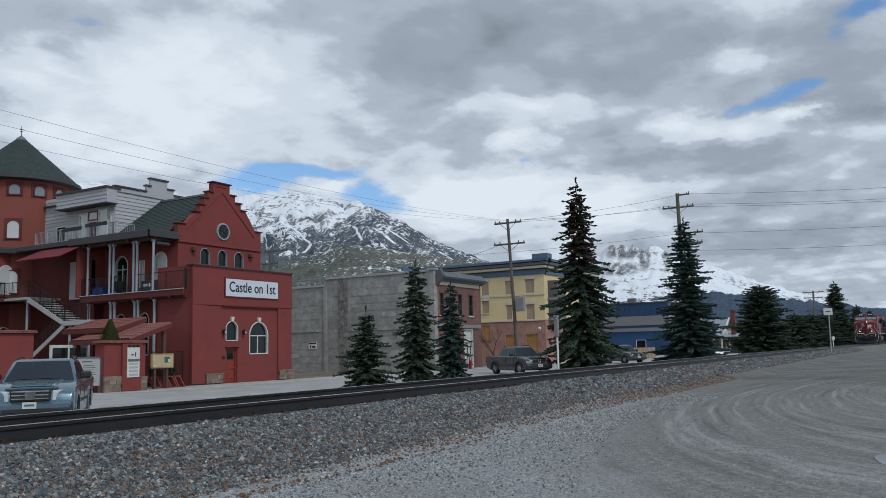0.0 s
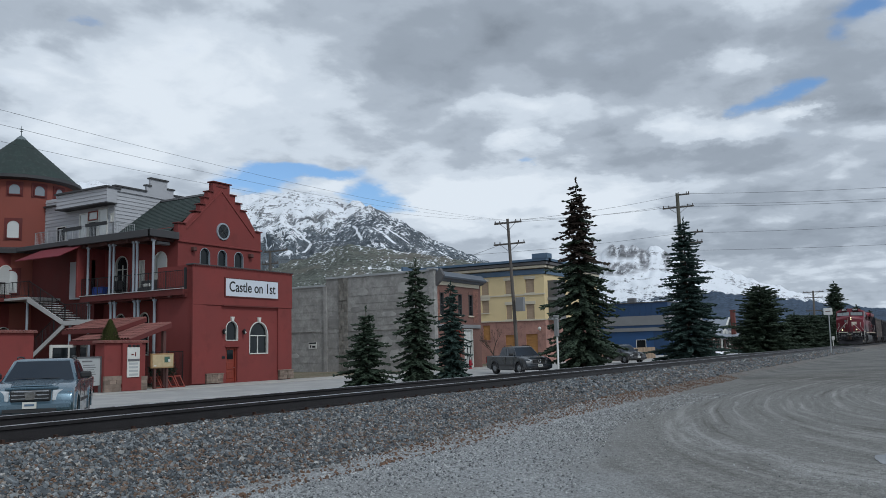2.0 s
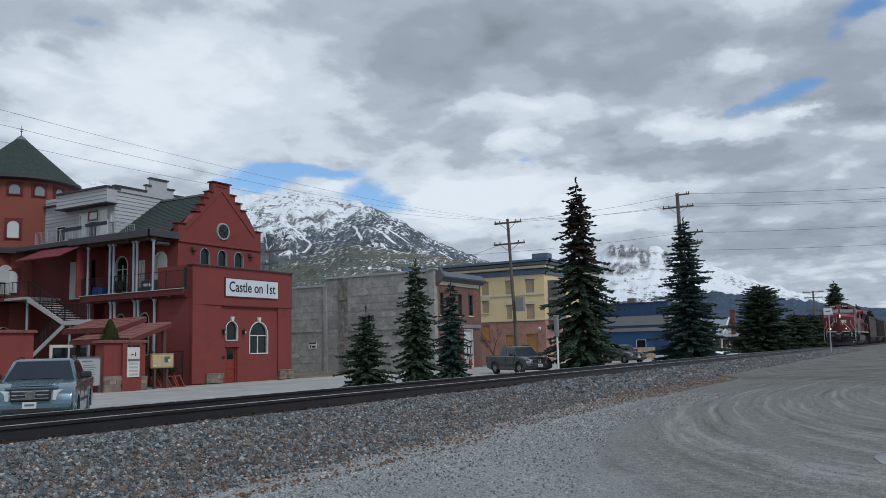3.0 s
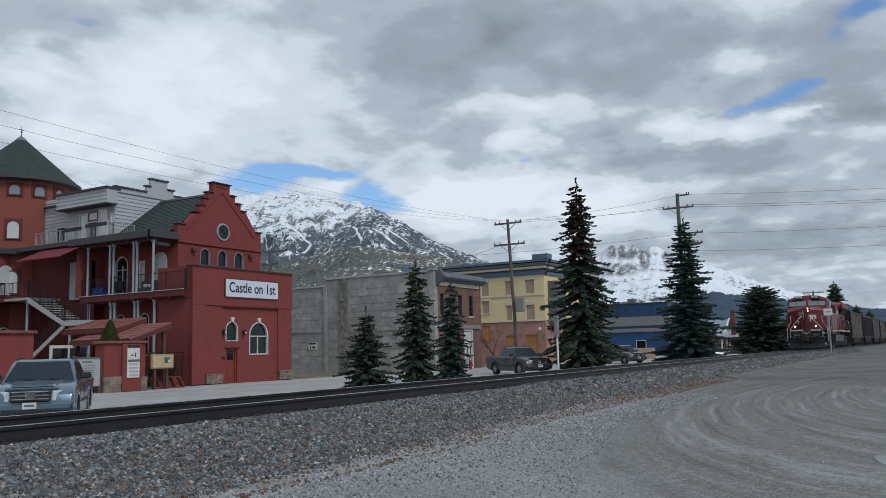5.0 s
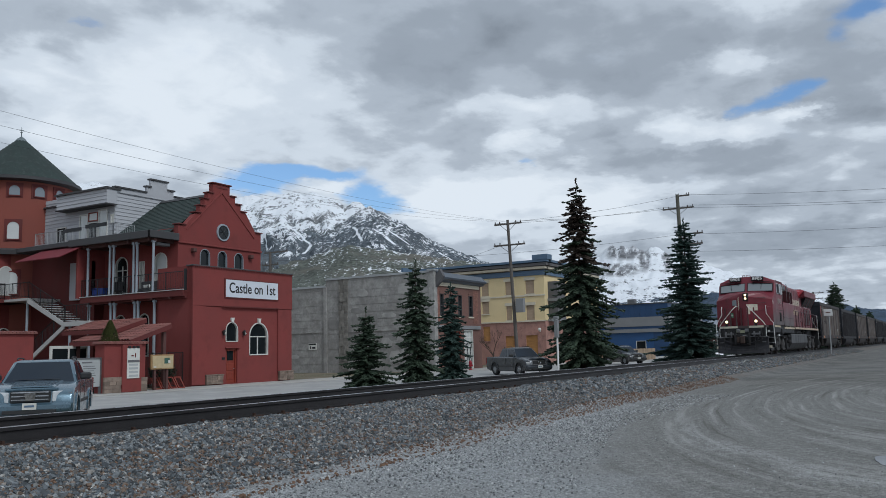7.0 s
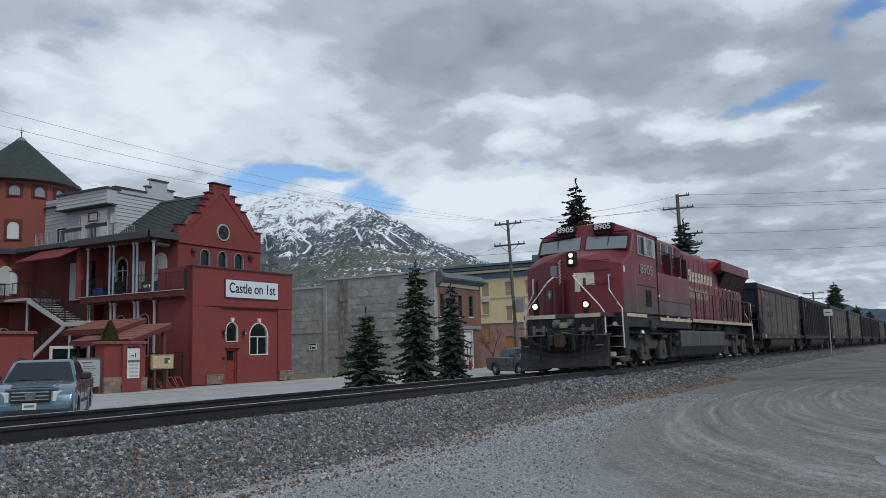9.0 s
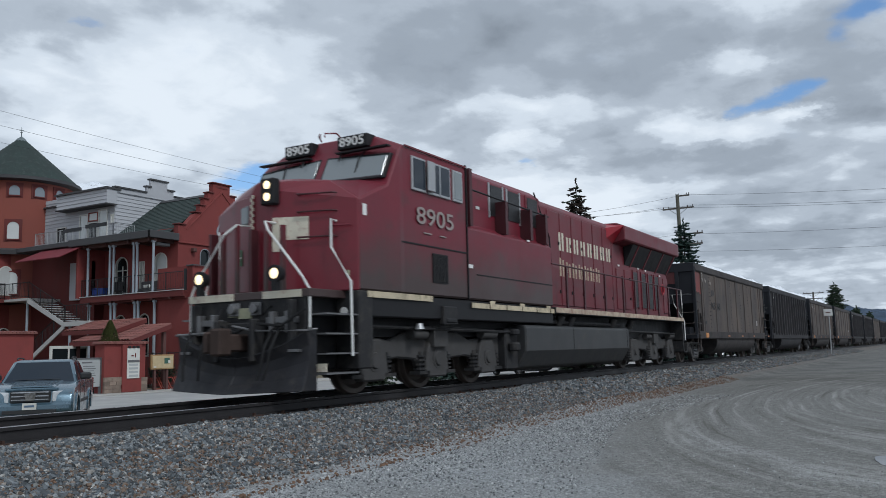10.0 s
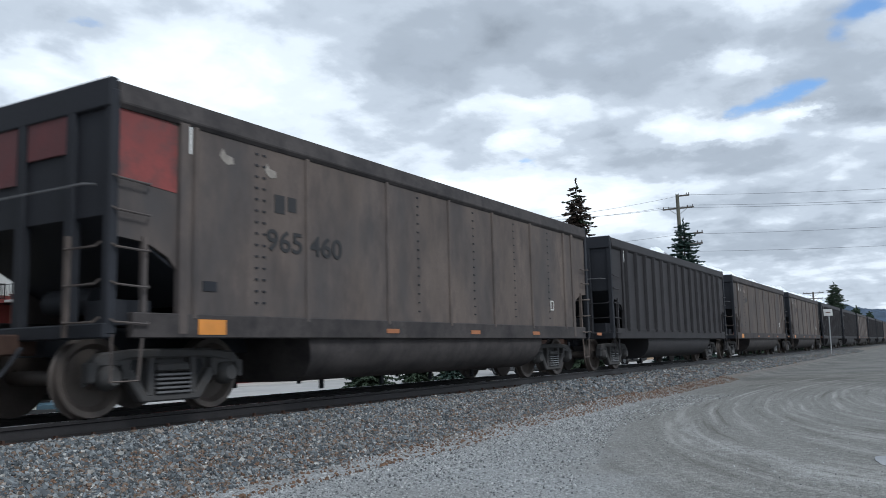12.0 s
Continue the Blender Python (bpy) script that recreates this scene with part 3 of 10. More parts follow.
    for z in (2.46, 2.86, 3.14):
        part("grab_iron", Geo().pipe([(slant(0.62), -0.62, z), (slant(0.62, 0.08), -0.64, z), (slant(1.18, 0.08), -1.16, z + 0.01), (slant(1.18), -1.18, z + 0.01)], 0.014), M["dark_red"], cab)
    for s in (-1, 1):
        part("nose_hinge", Geo().box(slant(1.34, 0.03), slant(1.34, -0.02), s * 1.34 - 0.02, s * 1.34 + 0.02, 1.85, 1.93), M["tag"], cab)
    part("safety_notice", on_nose(0.52, 0.68, 2.10, 2.36, 0.042), M["green_notice"], door, "green notice with a white cross")
    part("notice_cross", on_nose(0.585, 0.615, 2.14, 2.32, 0.048), M["white"], door)
    part("notice_cross", on_nose(0.54, 0.66, 2.215, 2.245, 0.0475), M["white"], door)
    for y in (0.06, 0.92):
        part("door_post", Geo().box(0.40, 0.58, y - 0.03, y + 0.03, 1.62, 2.62), M["dark_red"], cab, bev=0.01)
    gi = Geo()
    gi.pipe([(0.98, -1.15, 2.62), (0.90, -1.15, 2.63), (1.05, -1.42, 2.63)], 0.014)
    part("grab_iron", gi, red, cab)

    # front platform, lamps, plow, coupler
    plat = part("front_platform", Geo().prism([(-1.25, 1.50), (1.25, 1.50), (1.25, 1.62), (-1.25, 1.62)], "x", -0.02, 1.05), red, lo, bev=0.01)
    part("sill_stripe", Geo().box(-0.04, -0.015, -1.1, -0.35, 1.50, 1.61), M["cream_clean"], plat, "worn cream edge stripe")
    part("sill_stripe", Geo().box(-0.04, -0.015, 0.25, 1.2, 1.50, 1.61), M["cream_clean"], plat, "worn cream edge stripe")
    for s in (-1, 1):
        dl = part("ditch_lamp", Geo().lathe([(0.0, 0.12), (0.10, 0.12), (0.13, 0.02), (0.13, -0.03), (0.0, -0.03)], 16, (0.06, s * 0.77, 1.85), "x").box(0.02, 0.12, s * 0.77 - 0.05, s * 0.77 + 0.05, 1.60, 1.75), blk, plat, "round ditch lamp on a bracket", soft=40)
        part("lens", Geo().lathe([(0, -0.02), (0.055, -0.015), (0.08, 0.005), (0.0, 0.01)], 16, (0.025, s * 0.77, 1.85), "x"), M["lamp"], dl, "lit lamp", soft=40)
        # white handrails at the corner steps
        a = Geo().pipe([(0.45, s * 0.25, 2.72), (0.08, s * 0.30, 2.70), (-0.03, s * 0.45, 2.55), (0.0, s * 1.10, 1.80), (0.02, s * 1.22, 1.60), (0.02, s * 1.22, 1.05), (0.1, s * 1.10, 0.95)], 0.02)
        part("handrail", a, M["white_clean"], plat, "white handrail")
        a = Geo().pipe([(0.72, s * 1.18, 2.70), (0.58, s * 1.18, 2.72), (0.58, s * 1.18, 2.28), (0.62, s * 1.52, 1.74), (0.62, s * 1.54, 0.62)], 0.02)
        part("handrail", a, M["white_clean"], plat, "white handrail")
        part("rail_post", Geo().box(0.08, 0.16, s * 0.62 - 0.03, s * 0.62 + 0.03, 1.6, 2.62).box(0.08, 0.13, s * 0.3 - 0.03, s * 0.3 + 0.03, 1.6, 2.7), red, plat)
        # step well
        st = part("step_well", Geo().box(0.84, 1.22, min(s * 1.05, s * 1.5), max(s * 1.05, s * 1.5), 0.42, 1.62).box(0.05, 0.9, s * 1.02 - 0.02, s * 1.02 + 0.02, 0.42, 1.55), grey, lo, "grey corner step well", bev=0.02)
        for i in range(4):
            part("step", Geo().box(0.08, 0.86, min(s * 1.04, s * 1.48), max(s * 1.04, s * 1.48), 0.36 + i * 0.29, 0.385 + i * 0.29), M["steel"], st)
        part("step_edge", Geo().box(0.09, 0.11, min(s * 1.10, s * 1.46), max(s * 1.10, s * 1.46), 0.40, 0.52), M["cream_clean"], st)
        part("badge", Geo().lathe([(0, -0.004), (0.07, -0.004), (0.07, 0.004)], 16, (0.835, s * 1.22, 1.30), "x"), M["white"], st)
    part("pilot_plate", Geo().box(0.0, 0.12, -1.16, 1.16, 0.55, 1.52), grey, lo, bev=0.02)
    plow = Geo()
    for s in (-1, 1):
        rows = []
        for k, out in ((0.0, 0.50), (0.25, 0.34), (0.5, 0.24), (0.75, 0.22), (1.0, 0.30)):
            row = [(-out * (1 - 0.45 * (y / 1.3) ** 1.5), s * y, 0.10 + 0.03 * y + k * (0.52 + 0.34 * (y / 1.3) ** 2)) for y in (0.0, 0.3, 0.6, 0.9, 1.15, 1.32)]
            rows.append(row + [(0.06, p[1], p[2]) for p in row[::-1]])
        plow.loft(rows)
    part("snowplow", plow, M["plow"], lo, "scuffed dark steel snowplow", bev=0.01)
    cp = part("coupler", Geo().box(-0.55, 0.2, -0.13, 0.13, 0.72, 0.98).box(-0.75, -0.5, -0.20, 0.02, 0.66, 1.06).box(-0.72, -0.45, 0.05, 0.19, 0.70, 1.02), M["coupler"], lo, "dark rusty knuckle coupler", bev=0.03)
    part("coupler_pocket", Geo().box(-0.10, 0.1, -0.42, 0.42, 0.58, 1.16), grey, cp, bev=0.02)
    for y, d in ((-0.85, 0.16), (-0.72, 0.3), (0.62, 0.3), (0.98, 0.18)):
        part("air_hose", Geo().pipe([(-0.02, y, 1.18), (-0.22, y * 0.98, 1.02), (-0.36, y * 0.95, 0.75), (-0.42, y * 0.93, 0.48), (-0.46, y * 0.88, 0.30)], 0.022), M["rubber"], lo)
    ho = Geo()
    ho.pipe([(-0.02, -0.5, 1.40), (-0.2, -0.42, 1.15), (-0.24, 0.0, 1.0), (-0.2, 0.42, 1.15), (-0.02, 0.5, 1.38)], 0.02)
    part("cable", ho, M["rubber"], lo)
    ho = Geo()
    ho.pipe([(-0.05, -1.2, 1.32), (-0.25, -0.9, 1.08), (-0.3, -0.5, 1.12)], 0.022)
    part("air_hose", ho, M["rubber"], lo)
    for s in (-1, 1):
        part("hose_bracket", Geo().box(-0.10, 0.02, s * 0.75 - 0.28, s * 0.75 + 0.28, 1.12, 1.22).box(-0.14, -0.02, s * 0.75 - 0.20, s * 0.75 - 0.12, 0.98, 1.30).box(-0.14, -0.02, s * 0.75 + 0.1, s * 0.75 + 0.18, 0.98, 1.30), M["steel"], lo, bev=0.01)
        part("draft_gear_cheek", Geo().box(-0.30, 0.05, s * 0.36 - 0.05, s * 0.36 + 0.05, 0.56, 1.20), grey, lo, bev=0.02)
        part("plow_brace", Geo().box(-0.16, -0.02, s * 0.98 - 0.04, s * 0.98 + 0.04, 0.60, 1.46), grey, lo, bev=0.01)
        part("plow_stripe", Geo().box(-0.21, -0.10, s * 1.10 - 0.10, s * 1.10 + 0.10, 0.70, 0.74), M["steel"], lo)
        part("cable_socket", Geo().cyl((-0.12, s * 0.22, 1.36), (0.0, s * 0.22, 1.36), 0.075).box(-0.05, 0.0, s * 0.22 - 0.10, s * 0.22 + 0.10, 1.26, 1.46), M["steel"], lo, bev=0.01)
    part("uncoupling_lever", Geo().pipe([(-0.04, -1.4, 1.02), (-0.2, -1.3, 1.0), (-0.24, -0.4, 1.02), (-0.35, -0.05, 1.1)], 0.018).pipe([(-0.04, 1.4, 1.02), (-0.2, 1.3, 1.0), (-0.24, 0.5, 1.02)], 0.018), M["steel"], lo)
    part("front_tag", Geo().box(-0.035, 0.0, -0.12, 0.14, 1.22, 1.38).box(-0.035, 0.0, 0.18, 0.34, 1.25, 1.40), M["tag"], lo, "pale worn tag plates")

    # the pilot with its platform sits back behind the line of the lamps
    for ob in lo.children:
        if ob.name.split(".")[0] in ("front_platform", "step_well", "pilot_plate", "snowplow", "coupler", "air_hose", "cable", "hose_bracket", "draft_gear_cheek", "plow_brace", "plow_stripe", "cable_socket", "uncoupling_lever", "front_tag"):
            ob.location.x = 0.28
    for ob in plat.children:
        if ob.name.startswith("ditch_lamp"):
            ob.location.x = -0.28

    # body behind the cab
    def body(x0, x1, sect, nm, mt, lab=""):
        pts = [(-y, z) for y, z in sect] + [(y, z) for y, z in sect[::-1]]
        return part(nm, Geo().prism(pts, "x", x0, x1), mt, lo, lab, bev=0.03)

    eq = body(4.64, 8.75, [(1.49, 1.62), (1.49, 3.00), (1.24, 3.12), (1.24, 4.16), (1.0, 4.34), (0.3, 4.38)], "equipment_cabinet", red, "red equipment cabinet behind the cab")
    hood = body(8.75, 14.0, [(1.16, 1.62), (1.16, 4.08), (1.0, 4.24), (0.3, 4.30)], "long_hood", M["hood_red"], "dull red engine hood with doors")
    rad = body(14.0, 19.75, [(1.16, 1.62), (1.16, 3.20), (1.16, 3.75), (0.9, 4.0)], "radiator_cabin", M["hood_red"])
    for s in (-1, 1):
        # radiator wings
        wing = [(0.2, 4.30), (1.30, 4.26), (1.54, 4.16), (1.54, 3.74), (1.2, 3.66), (0.2, 3.66)]
        part("radiator_wing", Geo().prism([(s * y, z) for y, z in wing], "x", 14.15, 20.12), M["hood_red"], rad, "overhanging red radiator wing", bev=0.03)
        part("wing_screen", Geo().prism([(s * 1.17, 3.1), (s * 1.48, 3.70), (s * 1.17, 3.70)], "x", 15.1, 19.85), blk, rad, "dark sloping air screen")
        part("wing_nose", Geo().loft([[(13.55, s * 1.17, 3.75), (13.55, s * 1.17, 4.05), (13.55, s * 0.7, 4.22), (13.55, s * 0.7, 3.75)], [(14.15, s * 1.17, 3.66), (14.15, s * 1.52, 4.16), (14.15, s * 0.7, 4.29), (14.15, s * 0.7, 3.66)]]), M["bright_red"], rad)
        for xa in (15.9, 16.75, 17.5, 18.2):
            part("louvre_door", Geo().box(xa, xa + 0.42, min(s * 1.15, s * 1.185), max(s * 1.15, s * 1.185), 1.85, 2.95), M["louvre"], rad, "dark louvred door", bev=0.01)
            part("louvre_frame", Geo().box(xa - 0.06, xa - 0.01, min(s * 1.15, s * 1.19), max(s * 1.15, s * 1.19), 1.8, 3.0).box(xa + 0.43, xa + 0.48, min(s * 1.15, s * 1.19), max(s * 1.15, s * 1.19), 1.8, 3.0), M["hood_red"], rad)
        part("hose_reel", Geo().lathe([(0.16, -0.02), (0.2, 0.0), (0.16, 0.02), (0.12, 0.0), (0.16, -0.02)], 16, (19.05, s * 1.2, 2.55), "y"), M["bright_red"], rad)
        for xa in (14.30, 15.05, 19.2):
            pd = part("cabin_door", Geo().box(xa, xa + 0.55, min(s * 1.15, s * 1.182), max(s * 1.15, s * 1.182), 1.75, 2.95), M["hood_red"], rad, bev=0.012)
            for z in (2.05, 2.65):
                part("latch", Geo().box(xa + 0.44, xa + 0.50, min(s * 1.18, s * 1.21), max(s * 1.18, s * 1.21), z, z + 0.08), blk, pd)
        for xa, z in ((14.5, 3.02), (16.4, 3.06), (17.2, 3.05), (18.8, 2.98)):
            part("notice", Geo().box(xa, xa + 0.13, min(s * 1.155, s * 1.175), max(s * 1.155, s * 1.175), z, z + 0.05), M["white"], rad)
        for xa in (15.6, 16.9, 18.3, 19.6):
            part("wing_bracket", Geo().prism([(s * 1.16, 3.05), (s * 1.50, 3.70), (s * 1.40, 3.72), (s * 1.16, 3.3)], "x", xa, xa + 0.10), M["hood_red"], rad)
        # hood doors
        for i in range(6):
            xa = 9.30 + i * 0.78
            dr = part("hood_door", Geo().box(xa, xa + 0.72, min(s * 1.15, s * 1.182), max(s * 1.15, s * 1.182), 1.70, 4.02), M["hood_red"], hood, bev=0.012)
            for z in (2.0, 3.2):
                part("latch", Geo().box(xa + 0.62, xa + 0.68, min(s * 1.18, s * 1.20), max(s * 1.18, s * 1.20), z, z + 0.08), blk, dr)
        # the worn road name: plain blocks in its colour, two rows
        ROW1, ROW2 = 3.07, 2.43
        for i in range(8):
            xa = 9.96 + i * 0.50
            xb = 9.96 + i * 0.43
            hgt = 0.46 if i == 0 else 0.38
            ya, yb = min(s * 1.18, s * 1.19), max(s * 1.18, s * 1.19)
            part("road_name", Geo().box(xa, xa + 0.11, ya, yb, ROW1, ROW1 + hgt).box(xa + 0.2, xa + 0.31, ya, yb, ROW1, ROW1 + hgt), M["cream_clean"], hood, "worn cream lettering as plain bars")
            if i < 7:
                part("road_name", Geo().box(xb, xb + 0.10, ya, yb, ROW2, ROW2 + hgt).box(xb + 0.19, xb + 0.28, ya, yb, ROW2, ROW2 + hgt * 0.9), M["cream_worn"], hood, "worn cream lettering as plain bars")
        # cabinet louvres and posts
        ya, yb = min(s * 1.2, s * 1.26), max(s * 1.2, s * 1.26)
        for xa in (6.15, 7.0, 8.0):
            part("air_intake", Geo().box(xa, xa + 0.55, ya, yb, 3.45, 4.10), M["louvre"], eq, "black louvred air intake")
            part("intake_frame", Geo().box(xa - 0.1, xa - 0.03, ya, max(yb, s * 1.28) if s > 0 else yb, 3.4, 4.14), M["galv"] if xa < 8 else M["hood_red"], eq)
            part("intake_frame", Geo().box(xa + 0.56, xa + 0.62, ya, yb, 3.4, 4.14), M["galv"] if xa < 8 else M["hood_red"], eq)
        for xa in (4.78, 6.35, 7.6, 8.45):
            part("bracket", Geo().box(xa, xa + 0.12, min(s * 1.22, s * 1.50), max(s * 1.22, s * 1.50), 3.05, 4.18 if xa < 5 else 3.75), M["dark_red"], eq)
        part("roof_rail", Geo().pipe([(4.85, s * 1.46, 3.78), (8.7, s * 1.46, 3.72)], 0.018).pipe([(8.5, s * 1.2, 4.3), (9.1, s * 1.3, 3.3), (9.15, s * 1.3, 2.7)], 0.02), blk, eq)
        part("cabinet_seam", Geo().box(5.0, 8.7, min(s * 1.48, s * 1.50), max(s * 1.48, s * 1.50), 2.10, 2.12), blk, eq)
        part("cabinet_label", Geo().box(5.5, 5.65, min(s * 1.23, s * 1.248), max(s * 1.23, s * 1.248), 3.5, 3.56).box(7.4, 7.52, min(s * 1.48, s * 1.50), max(s * 1.48, s * 1.50), 3.0, 3.04), M["white"], eq)
        # side sill, stripe, walkway and rail
        part("side_sill", Geo().box(1.40, 8.75, min(s * 1.10, s * 1.47), max(s * 1.10, s * 1.47), 1.22, 1.60), blk, lo, "black side sill", bev=0.02)
        pieces = [(1.35, 3.3, 1.52, 1.62, 0.008)]
        for i in range(6):
            pieces.append((4.75 + i * 0.76, 4.75 + i * 0.76 + 0.72, 1.46, 1.56, 0.008))
        for xa in (5.5, 6.9, 8.3):
            pieces.append((xa, xa + 0.22, 1.56, 1.62, 0.01))
        for xa, xb, za, zb, o in pieces:
            part("sill_stripe", Geo().box(xa, xb, min(s * 1.5, s * (1.5 + o)), max(s * 1.5, s * (1.5 + o)), za, zb), M["cream"], lo, "dirty cream sill stripe")
        part("jack_pad", Geo().box(3.65, 4.15, min(s * 1.42, s * 1.53), max(s * 1.42, s * 1.53), 1.12, 1.46).box(3.72, 4.08, min(s * 1.4, s * 1.56), max(s * 1.4, s * 1.56), 1.16, 1.24), grey, lo, bev=0.02)
        wk = part("walkway", Geo().box(8.75, 20.3, min(s * 1.12, s * 1.54), max(s * 1.12, s * 1.54), 1.46, 1.60), grey, lo, "side walkway", bev=0.01)
        part("walkway_stripe", Geo().box(8.77, 20.28, min(s * 1.54, s * 1.548), max(s * 1.54, s * 1.548), 1.48, 1.60), M["cream_worn"], wk, "cream walkway edge")
        part("handrail", Geo().pipe([(8.7, s * 1.50, 2.62), (20.25, s * 1.50, 2.58)], 0.02), M["dark_red"], wk)
        for xa in (9.6, 10.77, 12.34, 13.88, 14.97, 16.2, 17.4, 18.6, 19.7):
            part("stanchion", Geo().box(xa - 0.045, xa + 0.045, s * 1.5 - 0.02, s * 1.5 + 0.02, 1.5, 2.6), M["dark_red"], wk)
        part("rear_handrail", Geo().pipe([(20.25, s * 1.5, 2.58), (20.3, s * 1.5, 2.05), (20.45, s * 1.45, 1.6), (20.5, s * 1.42, 0.9)], 0.02).pipe([(20.2, s * 1.2, 2.4), (20.4, s * 1.2, 2.1), (20.7, s * 1.45, 1.5), (20.7, s * 1.45, 0.8)], 0.02), M["white_clean"], lo, "white rear handrail")
        part("rear_step", Geo().box(20.2, 20.65, min(s * 1.1, s * 1.5), max(s * 1.1, s * 1.5), 0.40, 0.44).box(20.2, 20.65, min(s * 1.1, s * 1.5), max(s * 1.1, s * 1.5), 0.8, 0.84).box(20.2, 20.3, min(s * 1.05, s * 1.5), max(s * 1.05, s * 1.5), 0.4, 1.5), grey, lo)
    part("roof_gear", Geo().box(11.4, 12.1, -0.5, 0.5, 4.28, 4.40).box(12.6, 13.3, -0.7, 0.7, 4.26, 4.35).box(3.2, 3.8, -0.4, 0.4, 4.44, 4.52), M["steel"], lo, bev=0.02)
    part("underframe", Geo().box(0.45, 20.4, -1.05, 1.05, 0.92, 1.48), blk, lo)
    part("rear_plate", Geo().box(20.25, 20.4, -1.45, 1.45, 0.5, 1.62), blk, lo)
    part("rear_coupler", Geo().box(20.3, 21.15, -0.13, 0.13, 0.72, 0.98), M["rust"], lo)
    sec = [(1.0, 1.17), (1.48, 1.17), (1.50, 1.10), (1.50, 0.62), (1.28, 0.26), (0.9, 0.18)]
    tank = part("fuel_tank", Geo().prism([(-y, z) for y, z in sec] + [(y, z) for y, z in sec[::-1]], "x", 7.15, 14.2), M["tank_grey"], lo, "long grey fuel tank", bev=0.03)
    part("tank_band", Geo().box(9.9, 9.93, -1.505, -1.49, 0.64, 1.12).box(14.0, 14.03, -1.505, -1.49, 0.64, 1.12), blk, tank)
    part("tank_end", Geo().box(6.55, 7.15, -1.3, 1.3, 0.24, 1.1).cyl((6.85, -1.36, 0.95), (6.85, -1.36, 1.08), 0.12).cyl((6.75, -1.4, 0.62), (6.75, -1.4, 0.8), 0.14), grey, tank, bev=0.03)
    pi = Geo()
    for y in (-1.3, 1.3):
        pi.pipe([(1.4, y, 1.08), (6.9, y, 1.02)], 0.03).pipe([(7.2, y, 1.28), (13.9, y, 1.26)], 0.05).pipe([(14.3, y, 1.1), (19.8, y, 1.05)], 0.03)
        for xa in (9.4, 10.1, 13.2, 14.8):
            pi.cyl((xa, y, 1.2), (xa, y * 1.08, 1.42), 0.1)
    part("air_pipe", pi, grey, lo, soft=40)
    part("work_lamp", Geo().lathe([(0, 0), (0.09, 0.02), (0.05, 0.12), (0, 0.12)], 12, (2.98, -1.42, 1.02)), M["galv"], lo, soft=40)
    # trucks
    wheels = []
    wm = wheelset_mesh(0.533).mesh("wheelset")
    for xc in (3.91, 17.59):
        for s in (-1, 1):
            y0, y1 = min(s * 0.98, s * 1.12), max(s * 0.98, s * 1.12)
            outl = [(-2.80, 0.92), (-2.62, 0.42), (-2.3, 0.30), (-1.70, 0.30), (-1.5, 0.52), (-1.2, 0.56), (-0.6, 0.52), (-0.42, 0.30), (0.42, 0.30), (0.6, 0.52), (1.2, 0.56), (1.5, 0.52), (1.70, 0.30), (2.3, 0.30), (2.62, 0.42), (2.80, 0.92),
                    (2.45, 0.98), (1.4, 0.86), (0.9, 1.02), (-0.9, 1.02), (-1.4, 0.86), (-2.45, 0.98)]
            fr = part("truck_frame", Geo().prism([(xc + a, b) for a, b in outl], "y", y0, y1), M["truck"], lo, "cast grey truck side frame", bev=0.03)
            for k in (-1, 0, 1):
                xa = xc + 1.99 * k
                box_ = Geo().prism([(xa - 0.30, 0.20), (xa + 0.30, 0.20), (xa + 0.40, 0.32), (xa + 0.34, 0.66), (xa + 0.22, 0.88), (xa - 0.22, 0.88), (xa - 0.34, 0.66), (xa - 0.40, 0.32)], "y", min(s * 1.02, s * 1.22), max(s * 1.02, s * 1.22))
                ab = part("axle_box", box_, M["truck"], fr, bev=0.03)
                part("axle_cap", Geo().lathe([(0, s * 0.03), (0.12, s * 0.03), (0.14, 0.0), (0.18, 0.0), (0.18, -s * 0.02)], 14, (xa, s * 1.23, 0.533), "y"), M["truck"], ab, soft=40)
                for dx in (-0.46, 0.46):
                    spn = Geo()
                    for j in range(4):
                        spn.cyl((xa + dx, s * 1.1, 0.34 + j * 0.075), (xa + dx, s * 1.1, 0.375 + j * 0.075), 0.11, n=10)
                    spn.cyl((xa + dx, s * 1.1, 0.3), (xa + dx, s * 1.1, 0.66), 0.06, n=8)
                    spn.box(xa + dx - 0.16, xa + dx + 0.16, min(s * 1.0, s * 1.22), max(s * 1.0, s * 1.22), 0.26, 0.32)
                    part("spring", spn, grey, fr)
            cyl = Geo().cyl((xc + 1.7, s * 1.2, 0.98), (xc + 2.3, s * 1.2, 0.98), 0.1).cyl((xc - 0.9, s * 1.2, 0.96), (xc - 0.4, s * 1.2, 0.96), 0.09).pipe([(xc - 2.6, s * 1.24, 1.04), (xc, s * 1.24, 1.10), (xc + 2.5, s * 1.22, 1.04)], 0.02)
            cyl.box(xc - 0.25, xc + 0.25, min(s * 1.05, s * 1.3), max(s * 1.05, s * 1.3), 0.74, 1.1)
            part("brake_cylinder", cyl, M["truck"], fr, soft=40)
        for k in (-1, 0, 1):
            w = part("wheelset", wm, M["wheel"], lo, "worn steel wheels on an axle", soft=40)
            w.location = (xc + 1.99 * k, 0, 0.533)
            wheels.append(w)
    return lo, wheels


